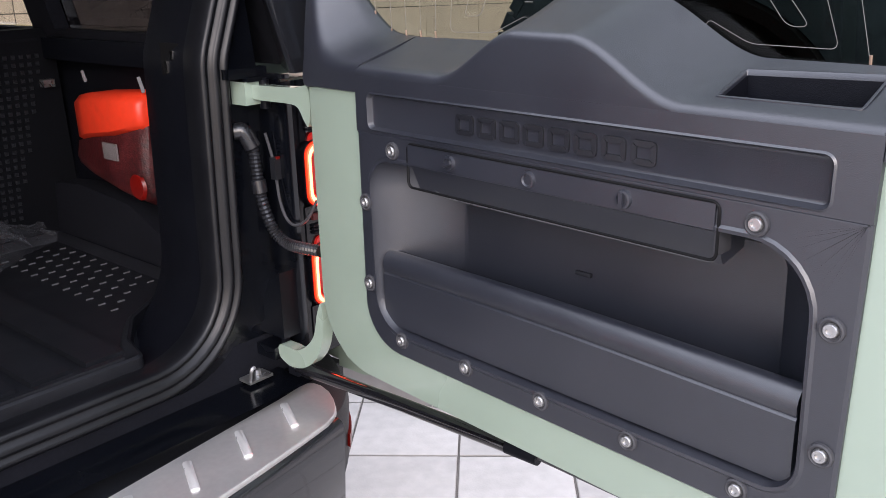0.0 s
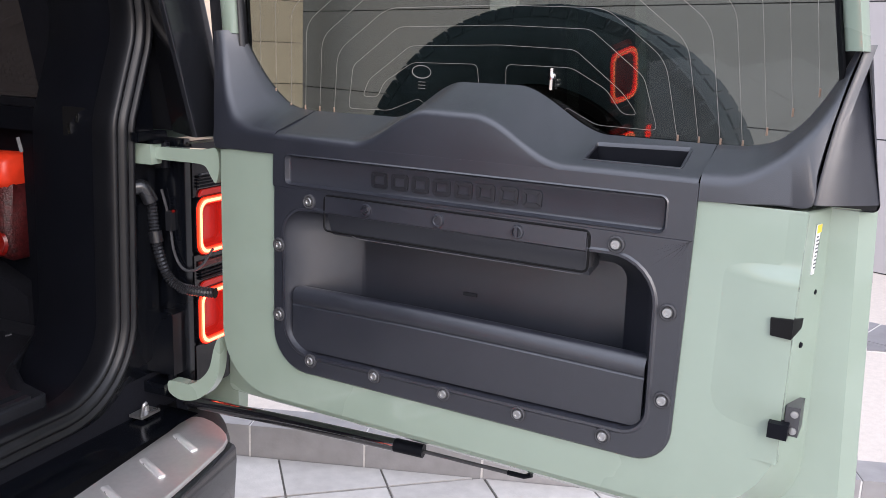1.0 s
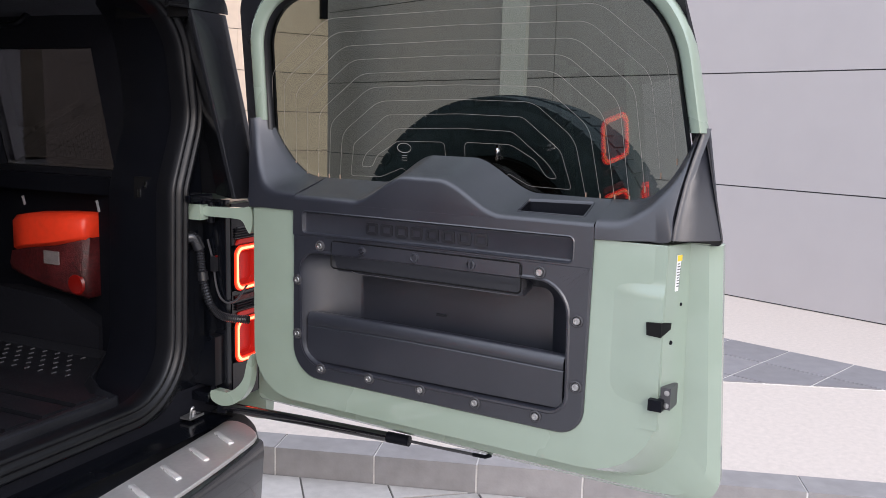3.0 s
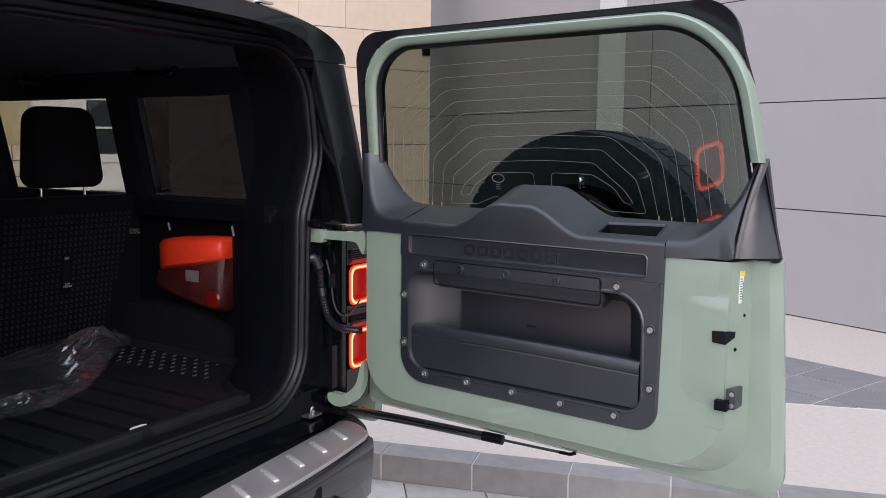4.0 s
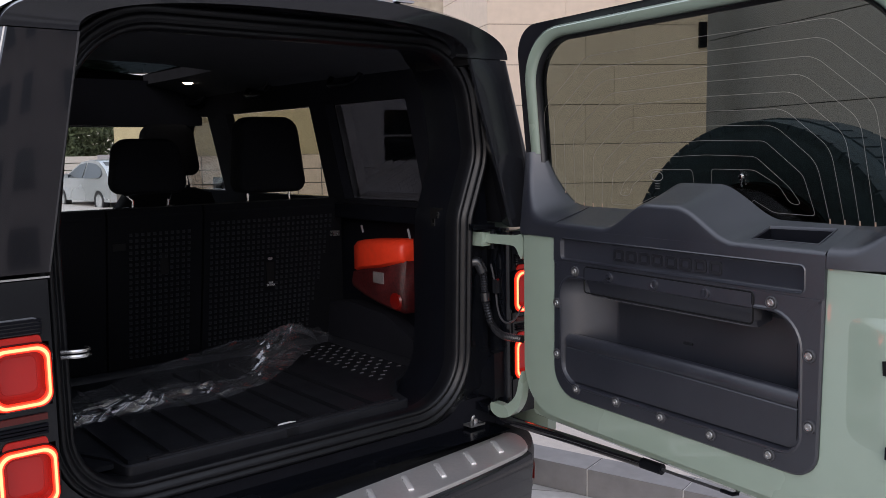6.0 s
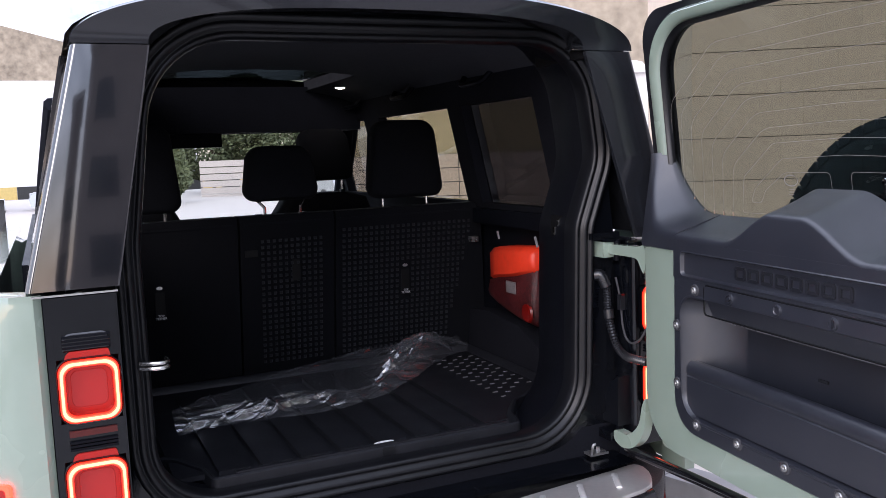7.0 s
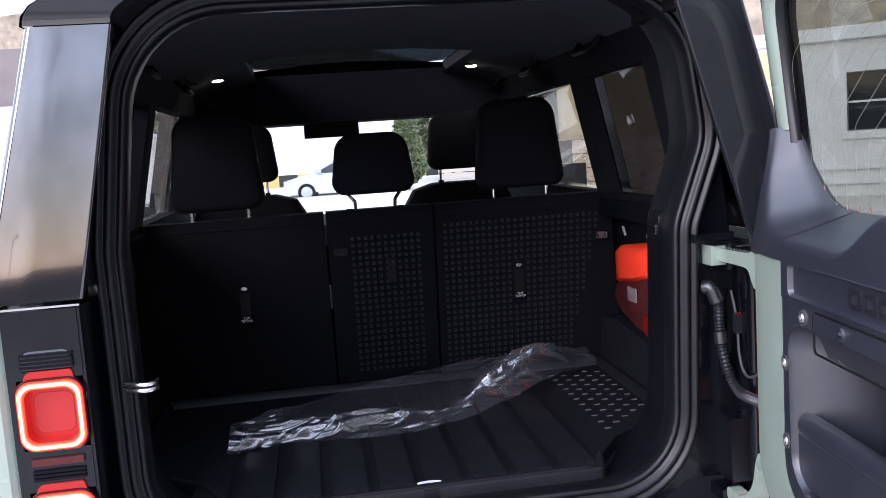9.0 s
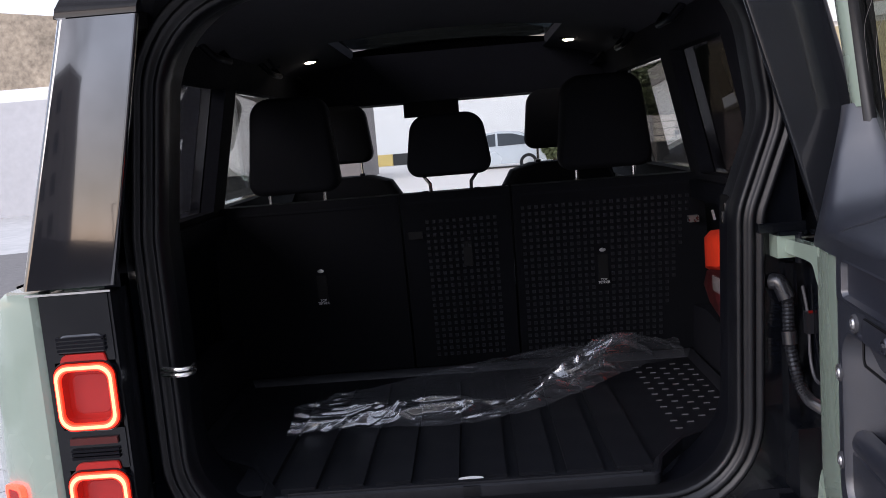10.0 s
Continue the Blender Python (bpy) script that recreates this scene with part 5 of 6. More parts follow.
ear([((0.8385, 1.3035, 0.001), (0.8385, 1.3415, 0.001), by_glass(0.8385, 1.383)),
     ((0.895, 1.3055, 0.001), (0.898, 1.3465, 0.003), by_glass(0.885, 1.385)),
     ((0.950, 1.309, 0.003), (0.945, 1.376, 0.010), by_glass(0.925, 1.395)),
     ((0.999, 1.313, 0.006), (0.972, 1.404, 0.016), by_glass(0.950, 1.413)),
     ((1.001, 1.360, 0.014), (0.992, 1.430, 0.024), by_glass(0.970, 1.434)),
     ((1.008, 1.415, 0.026), (1.006, 1.455, 0.034), by_glass(0.988, 1.460)),
     ((1.016, 1.460, 0.038), (1.016, 1.482, 0.043), by_glass(1.003, 1.487)),
     ((1.024, 1.500, 0.048), (1.024, 1.509, 0.052), by_glass(1.015, 1.511)),
     ((1.034, 1.537, 0.058), (1.033, 1.537, 0.062), by_glass(1.026, 1.538))])
# dark flank between the corner trim and the outer shell on the free edge, behind a groove
bm = bmesh.new()
rows = []
for s_, z_, w_ in ((1.0005, 1.314, 0.008), (1.0025, 1.345, 0.012), (1.007, 1.39, 0.022), (1.013, 1.435, 0.032), (1.022, 1.48, 0.043), (1.030, 1.515, 0.053), (1.036, 1.545, 0.060)):
    se = 1.0855 - (z_ - 1.302) * 0.17
    we = 0.086 + 0.02 * (z_ - 1.31)
    rows.append([(s_ - 0.004, w_ + 0.05, z_), (s_ + 0.001, w_ + 0.006, z_), (s_ + 0.003, w_ + 0.009, z_), (s_ + 0.008, w_ + 0.011, z_), (s_ + 0.016, w_ + 0.013, z_), (s_ * 0.45 + se * 0.55, w_ * 0.4 + we * 0.6 - 0.006, z_), (se - 0.006, we - 0.004, z_), (se, we + 0.004, z_), (se - 0.004, we + 0.02, z_)])
loft(bm, rows)
part("edge_trim", bm, "trim", tailgate, "black edge trim", sharp=40)

# eight pressed marks in the name recess, plain blocks the size of the letters, darkened to paint their edge shade
for i in range(8):
    s0 = 0.236 + i * 0.0440
    bm = bmesh.new()
    lo = rrect(s0, s0 + 0.036, 1.2605, 1.2905, 0.006, 4)
    li = offset_loop(lo, -0.0075)
    w_ = PW + 0.008
    loft(bm, [L3(lo, w_ + 0.001), L3(lo, w_ - 0.003), L3(li, w_ - 0.003), L3(li, w_ + 0.001)], False, False)
    part("pressed_mark", bm, "emboss", panel_in, "raised block mark")

# pocket bin with its rounded soft top
bm = bmesh.new()
prof = [(0.031, 0.907), (0.008, 0.907), (0.006, 0.95), (0.0055, 0.998), (0.0085, 1.001), (0.0060, 1.004), (0.0045, 1.014), (0.007, 1.024), (0.013, 1.032), (0.022, 1.036), (0.032, 1.034), (0.040, 1.022), (0.040, 0.907)]
rows = []
for i in range(25):
    k = i / 24
    s = 0.050 + 0.730 * k
    rows.append([(s, w, z + (0.006 * k if z < 0.93 else 0.004 * math.sin(math.pi * k))) for w, z in prof])
loft(bm, rows)
part("pocket_bin", bm, "trim", tailgate, "dark plastic pocket front with a rounded soft top", sharp=40)
part("slot_mark", rbox(0.395, 0.422, 0.092, 0.097, 1.058, 1.064, 0.001, 1), "dot", tailgate)

# folding shelf with three catches
bm = bmesh.new()
prof = [(PW - 0.003, 1.233), (PW - 0.004, 1.202), (PW + 0.004, 1.198), (PW + 0.020, 1.160), (PW + 0.024, 1.154), (PW + 0.030, 1.155), (0.070, 1.165), (0.076, 1.233)]
loft(bm, [[(s, w, z) for w, z in prof] for s in (0.136, 0.138, 0.664, 0.667)])
bevel(bm, 0.002, 1, 40)
shelf = part("folding_shelf", bm, "trim", tailgate, "dark plastic folding shelf front", sharp=40)
# black tube and end strip paint the shade in the gap round the shelf
loop_ = rrect(0.133, 0.671, 1.165, 1.2345, 0.010, 5)
part("shelf_gap", tube([(s, PW - 0.0008, z) for s, z in loop_], 0.0022, 6, closed=True), "void", shelf, "black line painted as the shade in the gap round the shelf")
# pale tube paints the light caught on the shelf's lower lip
part("shelf_edge", tube(fillet([(0.155, PW + 0.016, 1.178), (0.185, PW + 0.022, 1.153), (0.655, PW + 0.024, 1.1535), (0.667, PW + 0.020, 1.170)], 0.03, 6), 0.0011, 6), "stud", shelf, "thin pale line painted for the lit shelf edge")
part("shelf_line", rbox(0.6675, 0.6715, PW - 0.001, PW + 0.03, 1.172, 1.231, 0.001, 1), "ink", shelf)
for s_ in (0.231, 0.387, 0.543):
    bm = lathe([(0, -0.003), (0.007, -0.003), (0.0085, -0.0055), (0.0115, -0.005), (0.0125, 0), (0.0, 0)], 24, "y")
    if s_ != 0.387:
        bm = join(bm, rbox(-0.0028, 0.0028, -0.009, -0.002, -0.009, 0.009, 0.0015, 2))
        if s_ < 0.3:
            bmesh.ops.rotate(bm, verts=bm.verts, cent=(0, 0, 0), matrix=Matrix.Rotation(radians(65), 3, "Y"))
    bmesh.ops.translate(bm, verts=bm.verts, vec=(s_, PW - 0.003, 1.217))
    part("catch", bm, "trim", shelf, "turning catch")

# zinc screws in recessed cups
screw = None
for s_, z_ in ((0.0962, 1.2175), (0.7165, 1.2190), (0.810, 1.121), (0.8145, 0.973), (0.721, 0.8865), (0.5635, 0.888), (0.411, 0.891), (0.2565, 0.892), (0.102, 0.891), (0.022, 0.9755), (0.022, 1.121)):
    if screw is None:
        bm = lathe([(0.0, -0.0035), (0.004, -0.0035), (0.0042, -0.006), (0.0072, -0.006), (0.0085, -0.004), (0.0088, 0.0), (0.0, 0.0)], 20, "y")
        screw = part("screw", bm, "bolt", tailgate, "round zinc screw head", sharp=40)
        screw.location = (s_, PW - 0.001, z_)
        cup = part("cup", lathe([(0.0088, -0.001), (0.0120, -0.004), (0.0142, -0.003), (0.0148, 0.001)], 24, "y"), "ink", screw)
        cup["label"] = "dark screw cup"
    else:
        o = twin(screw, tailgate, (s_, PW - 0.001, z_))
        c_ = new("cup", cup.data)
        c_.parent = o

# latch, stop buffer, plugs and sticker on the free edge
def flank_w(s):
    return 0.0 + max(0.0, s - 0.997) * 3.5


# raised black plates stand for the shaded depth of the latch opening
bm = bmesh.new()
for hole in ([(0.966, 1.114), (0.9968, 1.112), (0.9968, 1.143), (0.964, 1.141)], [(0.9962, 1.112), (1.0055, 1.124), (1.006, 1.138), (0.9962, 1.143)]):
    loft(bm, [[(s, flank_w(s) + d, z) for s, z in hole] for d in (0.006, -0.004)])
latch = part("latch", bm, "void", tailgate, "black plates painted as the shaded door latch opening")
part("claw", tube([(0.966, -0.002, 1.124), (0.984, -0.001, 1.130), (0.996, 0.026, 1.134)], 0.0022, 6), "trim", latch)
for s_, w_, z_ in ((1.0125, 0.068, 1.174), (1.0055, 0.038, 1.095), (1.0145, 0.076, 1.065)):
    bm = lathe([(0, -0.004), (0.004, -0.003), (0.0052, 0.0), (0.0052, 0.012), (0, 0.012)], 16, "y")
    bmesh.ops.rotate(bm, verts=bm.verts, cent=(0, 0, 0), matrix=Matrix.Rotation(radians(68), 3, "Z"))
    bmesh.ops.translate(bm, verts=bm.verts, vec=(s_, w_, z_))
    part("plug", bm, "trim_dark", tailgate, "dark round plug")
stop = part("stop_buffer", rbox(0.980, 1.009, -0.011, 0.03, 0.955, 0.979, 0.008, 3), "trim_dark", tailgate, "black rubber stop buffer on a grey bracket with two screws")
part("buffer_bracket", rbox(1.001, 1.022, 0.008, 0.060, 0.957, 1.004, 0.009, 4), "cable", stop, "grey metal bracket")
for z_ in (0.966, 0.993):
    bm = lathe([(0, -0.003), (0.0055, -0.002), (0.0065, 0.002), (0, 0.002)], 14, "y")
    bmesh.ops.translate(bm, verts=bm.verts, vec=(1.014, 0.008, z_))
    part("screw", bm, "bolt", stop)
SM = Matrix.Translation((1.0085, 0.054, 1.243)) @ Matrix.Rotation(radians(80), 4, "Z") @ Matrix.Scale(0.85, 4, (1, 0, 0)) @ Matrix.Scale(0.85, 4, (0, 0, 1))
st = part("sticker", rbox(-0.013, 0.013, -0.0015, 0.0, -0.045, 0.045, 0.0005, 1), "white", tailgate, "white warning sticker with a yellow head and unreadable lines")
st.matrix_basis = SM
part("sticker_head", rbox(-0.0125, 0.0125, -0.002, -0.0012, 0.030, 0.0445, 0, 1), "yellow", st)
for i in range(9):
    part("bar", rbox(-0.010, -0.010 + 0.019 * (0.5 + 0.5 * ((i * 7) % 5) / 4), -0.002, -0.0012, 0.022 - i * 0.007, 0.0245 - i * 0.007, 0, 1), "ink", st)

# hinges in body colour: flat arms with a rounded eye, sweeping into the door's edge
def hinge(outline, z0, z1, x0, x1):
    bm = bmesh.new()
    prism(bm, outline, lambda u, v, d: (d, u, v), x0, x1)
    bevel(bm, 0.007, 4, 40)
    h = part("hinge", bm, "green", car, "sage green door hinge arm", sharp=50)
    part("hinge_pin", join(tube([(0.680, 0.078, z0 - 0.02), (0.680, 0.078, z1 + 0.004)], 0.010, 14), tube([(0.680, 0.078, z1 + 0.003), (0.680, 0.078, z1 + 0.008)], 0.0065, 6)), "trim_dark", h, "dark hinge pin")
    return h


def rounded(pts, n=6):
    """A closed outline drawn smoothly through (y, z) stations."""
    m_ = len(pts)
    out = []
    for i in range(m_):
        a, b, c, d = (Vector(pts[(i + k) % m_]) for k in (-1, 0, 1, 2))
        for q in range(n):
            t_ = q / n
            p = 0.5 * (2 * b + (c - a) * t_ + (2 * a - 5 * b + 4 * c - d) * t_ ** 2 + (3 * b - a - 3 * c + d) * t_ ** 3)
            out.append((p.x, p.y))
    return out


upper = hinge(rounded([(0.078, 1.289), (0.083, 1.276), (0.078, 1.264), (0.03, 1.2625), (-0.02, 1.2625), (-0.050, 1.258), (-0.066, 1.235), (-0.078, 1.225), (-0.086, 1.26), (-0.080, 1.297), (-0.05, 1.2935), (0.0, 1.2915), (0.05, 1.2905)]), 1.262, 1.293, 0.652, 0.674)
part("hinge_leaf", rbox(0.636, 0.690, 0.080, 0.127, 1.252, 1.296, 0.006, 3), "green", upper, "pale green hinge leaf on the post")
part("hinge_bracket", join(rbox(0.604, 0.694, 0.084, 0.104, 1.303, 1.322, 0.008, 3), rbox(0.640, 0.694, 0.075, 0.127, 1.296, 1.304, 0.003, 2)), "jamb", upper, "black bracket over the hinge")
lower = hinge(rounded([(0.060, 0.757), (0.0655, 0.742), (0.058, 0.726), (0.025, 0.716), (-0.020, 0.728), (-0.058, 0.762), (-0.078, 0.810), (-0.080, 0.880), (-0.066, 0.858), (-0.052, 0.808), (-0.028, 0.778), (0.005, 0.7585), (0.030, 0.7585)]), 0.738, 0.762, 0.650, 0.676)
part("hinge_leaf", rbox(0.640, 0.690, 0.066, 0.127, 0.722, 0.748, 0.008, 3), "jamb", lower, "black hinge leaf on the post")

# gas strut between sill and door
strut = part("check_strut", tube([(0.672, 0.03, 0.706), (0.690, -0.25, 0.702), (0.7021, -0.535, 0.6968)], 0.014, 14), "gloss", car, "black gas check strut under the open door")
part("strut_end", join(tube([(0.7005, -0.49, 0.698), (0.7030, -0.555, 0.6964)], 0.015, 12)), "trim_dark", strut)
part("rod", tube([(0.7025, -0.54, 0.6968), (0.686, -0.67, 0.702), (0.671, -0.785, 0.7075)], 0.0042, 8), "cable", strut, "dark grey steel rod")
part("rod_end", tube([(0.676, -0.75, 0.7055), (0.671, -0.785, 0.7075), (0.669, -0.80, 0.715)], 0.0052, 8), "trim_dark", strut)
part("strut_mount", rbox(0.66, 0.69, 0.02, 0.05, 0.69, 0.72, 0.006, 2), "trim_dark", strut)

# wiring: corrugated hose and thin cable from body to door
hose_path = [(0.637, 0.127, 1.198), (0.650, 0.115, 1.196), (0.661, 0.105, 1.165), (0.660, 0.098, 1.112), (0.661, 0.090, 1.061), (0.669, 0.075, 1.003), (0.676, 0.045, 0.975), (0.684, 0.010, 0.969), (0.692, -0.04, 0.969)]
hose = part("hose", tube(smooth_path(hose_path, 14), 0.0125, 12, ripple=0.24), "hose", car, "black corrugated cable hose", sharp=20)
part("hose_collar", tube(smooth_path(hose_path[:3], 8), 0.0165, 14), "hose", hose, "smooth bent hose end")
part("hose_collar", tube([(0.660, 0.096, 1.10), (0.6605, 0.092, 1.075)], 0.0148, 12), "hose", hose)
part("cable", tube(smooth_path([(0.690, 0.100, 1.190), (0.694, 0.090, 1.145), (0.694, 0.082, 1.107), (0.691, 0.072, 1.057), (0.690, 0.055, 1.022), (0.692, 0.030, 1.010), (0.698, 0.0, 1.026), (0.700, -0.03, 1.068)], 8), 0.0032, 8), "cable", car, "thin grey cable")
part("connector", rbox(0.686, 0.700, 0.072, 0.088, 1.098, 1.142, 0.004, 2), "hose", car, "small black cable connector")
part("connector_clip", rbox(0.690, 0.698, 0.070, 0.074, 1.140, 1.145, 0.001, 1), "refl", car, "red clip")
part("jamb_cover", rbox(0.657, 0.7105, 0.052, 0.128, 0.768, 0.912, 0.009, 4), "jamb", car, "smooth black lower cover of the hinge post")

# striker hook on the sill corner, pull loop on the other side
hk = part("sill_hook", join(rbox(0.585, 0.645, 0.085, 0.122, 0.680, 0.686, 0.002, 1), tube(smooth_path([(0.590, 0.09, 0.686), (0.592, 0.085, 0.712), (0.60, 0.085, 0.716)], 4), 0.004, 8)), "bolt", car, "small steel bracket with a bolt")
part("bolt", lathe([(0, 0.012), (0.006, 0.012), (0.007, 0.0), (0, 0)], 6, "z"), "bolt", hk).location = (0.622, 0.105, 0.686)
for i, z_ in enumerate((1.104, 1.116)):
    part("striker", tube(smooth_path([(-0.612, 0.10, z_), (-0.575, 0.085, z_), (-0.552, 0.095, z_), (-0.552, 0.12, z_)], 5), 0.005, 8), "steel_bright", car, "bright steel striker loop")

# spare wheel behind the glass
spare = road_wheel("spare_wheel", "spare off-road tyre carried on the rear door")
spare.matrix_basis = DM @ Matrix.Translation((0.430, 0.42, 1.185)) @ Matrix.Scale(1.05, 4)


carrier = part("wheel_carrier", lathe([(0.0, 0.128), (0.15, 0.128), (0.15, 0.15), (0.085, 0.17), (0.075, 0.37), (0.0, 0.37)], 28, "y"), "trim_dark", tailgate, "black spare wheel carrier")
carrier.location = (0.430, 0.0, 1.130)


# ---- the load bay and cabin ----
bm = bmesh.new()
loft(bm, [at_y(offset_loop(AP, -0.002), 0.15), at_y(offset_loop(AP, 0.006), 0.22), at_y(offset_loop(AP, 0.03), 0.34), at_y(offset_loop(AP, 0.05), 0.40), at_y(offset_loop(AP, 0.12), 0.42)], False, False)
part("opening_trim", bm, "trim_dark", car, "smooth black plastic lining of the rear opening", sharp=40)
part("load_floor", rbox(-0.78, 0.78, 0.125, 3.0, 0.66, 0.758, 0.004), "soft", car, "black lined load floor")
for side in (-1, 1):
    x0, x1 = sorted((side * 0.800, side * 0.84))
    part("bay_side", rbox(x0, x1, 0.40, 2.9, 0.74, 1.33, 0.01), "trim_dark", car, "black plastic load bay side")
    x0, x1 = sorted((side * 0.72, side * 0.80))
    part("bay_ledge", rbox(x0, x1, 0.42, 1.06, 1.29, 1.345, 0.012, 3), "trim_dark", car)
    part("bin_edge", rbox(*sorted((side * 0.745, side * 0.80)), 0.47, 0.575, 0.758, 1.29, 0.012, 3), "trim_dark", car)
    # strip of lighter plastic imitates the highlight along the bin's edge
    part("bin_lip", rbox(*sorted((side * 0.7455, side * 0.7485)), 0.465, 0.472, 0.985, 1.285, 0.001, 1), "trim", car)
    # arch box beside the seat
    bm = bmesh.new()
    prism(bm, [(0.58, 0.757), (1.20, 0.757), (1.20, 0.93), (1.0, 0.95), (0.75, 0.93), (0.58, 0.86)], lambda u, v, d: (side * d, u, v), 0.735, 0.798)
    bevel(bm, 0.02, 3)
    part("arch_box", bm, "soft", car)
bm = roof_shell([(0.14, -0.03), (0.25, 0.0), (0.6, 0.004), (1.45, 0.006), (2.15, 0.0), (2.28, -0.002), (2.36, -0.015)], 0.965, 0.055, (1.45, 2.28))
part("headliner", bm, "headliner", car, "black cloth headliner")
part("roof_beam", rbox(-0.68, 0.68, 2.20, 2.50, 1.690, 1.90, 0.02, 3), "soft", car)
for x in (-0.50, 0.42):
    part("sunroof_rail", rbox(x, x + 0.08, 1.45, 2.26, 1.885, 1.93, 0.006, 2), "headliner", car)
for sx in (-1, 1):
    bm = lathe([(0, -0.010), (0.016, -0.008), (0.024, -0.002), (0.026, 0.004), (0, 0.004)], 20, "z")
    dl = part("dome_lamp", bm, "dome", car, "small warm interior lamp, lit", sharp=50)
    dl.location = (0.476, 1.87, 1.872) if sx > 0 else (-0.536, 1.80, 1.862)
    part("bezel", lathe([(0.026, -0.003), (0.036, -0.004), (0.040, 0.006)], 20, "z"), "trim_dark", dl)
    for y0 in (0.72, 1.40, 2.05):
        bm = tube(smooth_path([(sx * 0.640, y0, 1.835), (sx * 0.610, y0 + 0.02, 1.800), (sx * 0.605, y0 + 0.10, 1.795), (sx * 0.610, y0 + 0.18, 1.800), (sx * 0.640, y0 + 0.20, 1.835)], 5), 0.010, 8)
        part("grab_handle", bm, "trim_dark", car, "black roof grab handle")
    part("roof_rail", tube(smooth_path([(sx * 0.628, 0.62, 1.852), (sx * 0.640, 0.95, 1.868), (sx * 0.640, 1.5, 1.872), (sx * 0.630, 2.1, 1.866)], 6), 0.011, 8), "trim", car, "grey edge of the roof lining")
    part("coat_hook", tube([(sx * 0.60, 1.36, 1.84), (sx * 0.58, 1.36, 1.81), (sx * 0.565, 1.37, 1.815)], 0.006, 6), "dot", car)

# rubber mat with broad channels, a lip and rows of raised studs
outline = roundpoly([(-0.46, 0.165), (0.405, 0.165), (0.43, 0.26), (0.50, 0.365), (0.722, 0.52), (0.728, 1.15), (-0.728, 1.15), (-0.722, 0.52), (-0.52, 0.365), (-0.47, 0.26)], [0.02, 0.02, 0.03, 0.05, 0.06, 0.02, 0.02, 0.06, 0.05, 0.03], 4)
rubber_mat = thing("boot_mat", "black rubber load bay mat with channels and a raised lip", "mat", (0, 0.6, 0.758))
bm = bmesh.new()
inn = offset_loop(outline, -0.014)
lp = lambda o, z: [(x, y - 0.6, z - 0.758) for x, y in o]
loft(bm, [lp(outline, 0.7585), lp(outline, 0.790), lp(offset_loop(outline, -0.006), 0.794), lp(inn, 0.788), lp(offset_loop(inn, -0.01), 0.770)])
part("base", bm, "mat", rubber_mat, sharp=40)
bm = bmesh.new()
prism(bm, [(x * 0.965, (y - 0.62) * 0.965) for x, y in [(-0.46, 0.165), (0.405, 0.165), (0.43, 0.26), (0.50, 0.365), (0.722, 0.52), (0.728, 1.15), (-0.728, 1.15), (-0.722, 0.52), (-0.52, 0.365), (-0.47, 0.26)]], lambda u, v, d: (u, v + 0.02, d), 0.001, 0.0122)
part("mat_sheet", bm, "mat", rubber_mat)
chan = None
for i in range(9):
    x = -0.50 + i * 0.108
    if chan is None:
        chan = part("channel", rbox(-0.040, 0.040, -0.36, 0.42, 0.0, 0.013, 0.0062, 3), "mat", rubber_mat)
        chan.location = (x, 0, 0.012)
    else:
        twin(chan, rubber_mat, (x, 0, 0.012))
lipbar = part("lip", rbox(-0.40, 0.37, -0.425, -0.410, 0.0, 0.006, 0.002, 1), "mat", rubber_mat)
lipbar.location = (0, 0, 0.034)
part("tab", rbox(-0.018, 0.018, -0.437, -0.420, 0.004, 0.034, 0.003, 1), "rubber", rubber_mat)
bm = bmesh.new()
ov = [(0.028 * math.cos(a), 0.010 * math.sin(a)) for a in [2 * math.pi * k / 28 for k in range(28)]]
loft(bm, [[(x, y - 0.400, 0.034) for x, y in ov], [(x, y - 0.400, 0.038) for x, y in ov]])
part("oval_mark", bm, "white", rubber_mat, "plain pale oval mark")
# the ribs' glints are put into their pale colour, right side only
st0 = None
for sx in (1,):
    for r in range(12):
        for c in range(7):
            x, y = sx * (0.482 + 0.039 * c), 0.46 + 0.056 * r + (0.014 if c % 2 else -0.014) + 0.012 * c
            if y < 0.47 + (abs(x) - 0.50) * 0.62 or y > 1.06 or c == 0:
                continue
            p_ = (x, y - 0.6, 0.0115)
            if st0 is None:
                st0 = part("stud", rbox(-0.0085, 0.0085, -0.0017, 0.0017, 0, 0.004, 0.001, 1), "stud", rubber_mat, "raised pale rib")
                st0.location = p_
            else:
                twin(st0, rubber_mat, p_)

# rear seat backs: three sections, the studded cloth facing the load bay
def seat_y(z):
    return 1.075 + (1.365 - z) * 0.16


seats = thing("rear_bench", "black cloth rear bench seat with three sections", "seat", (0, 1.3, 0.76))
dxy = Matrix.Translation((0, -1.3, -0.76))


def seat_part(name, bm, material, parent, label=""):
    bmesh.ops.transform(bm, matrix=dxy, verts=bm.verts)
    return part(name, bm, material, parent, label, sharp=40)


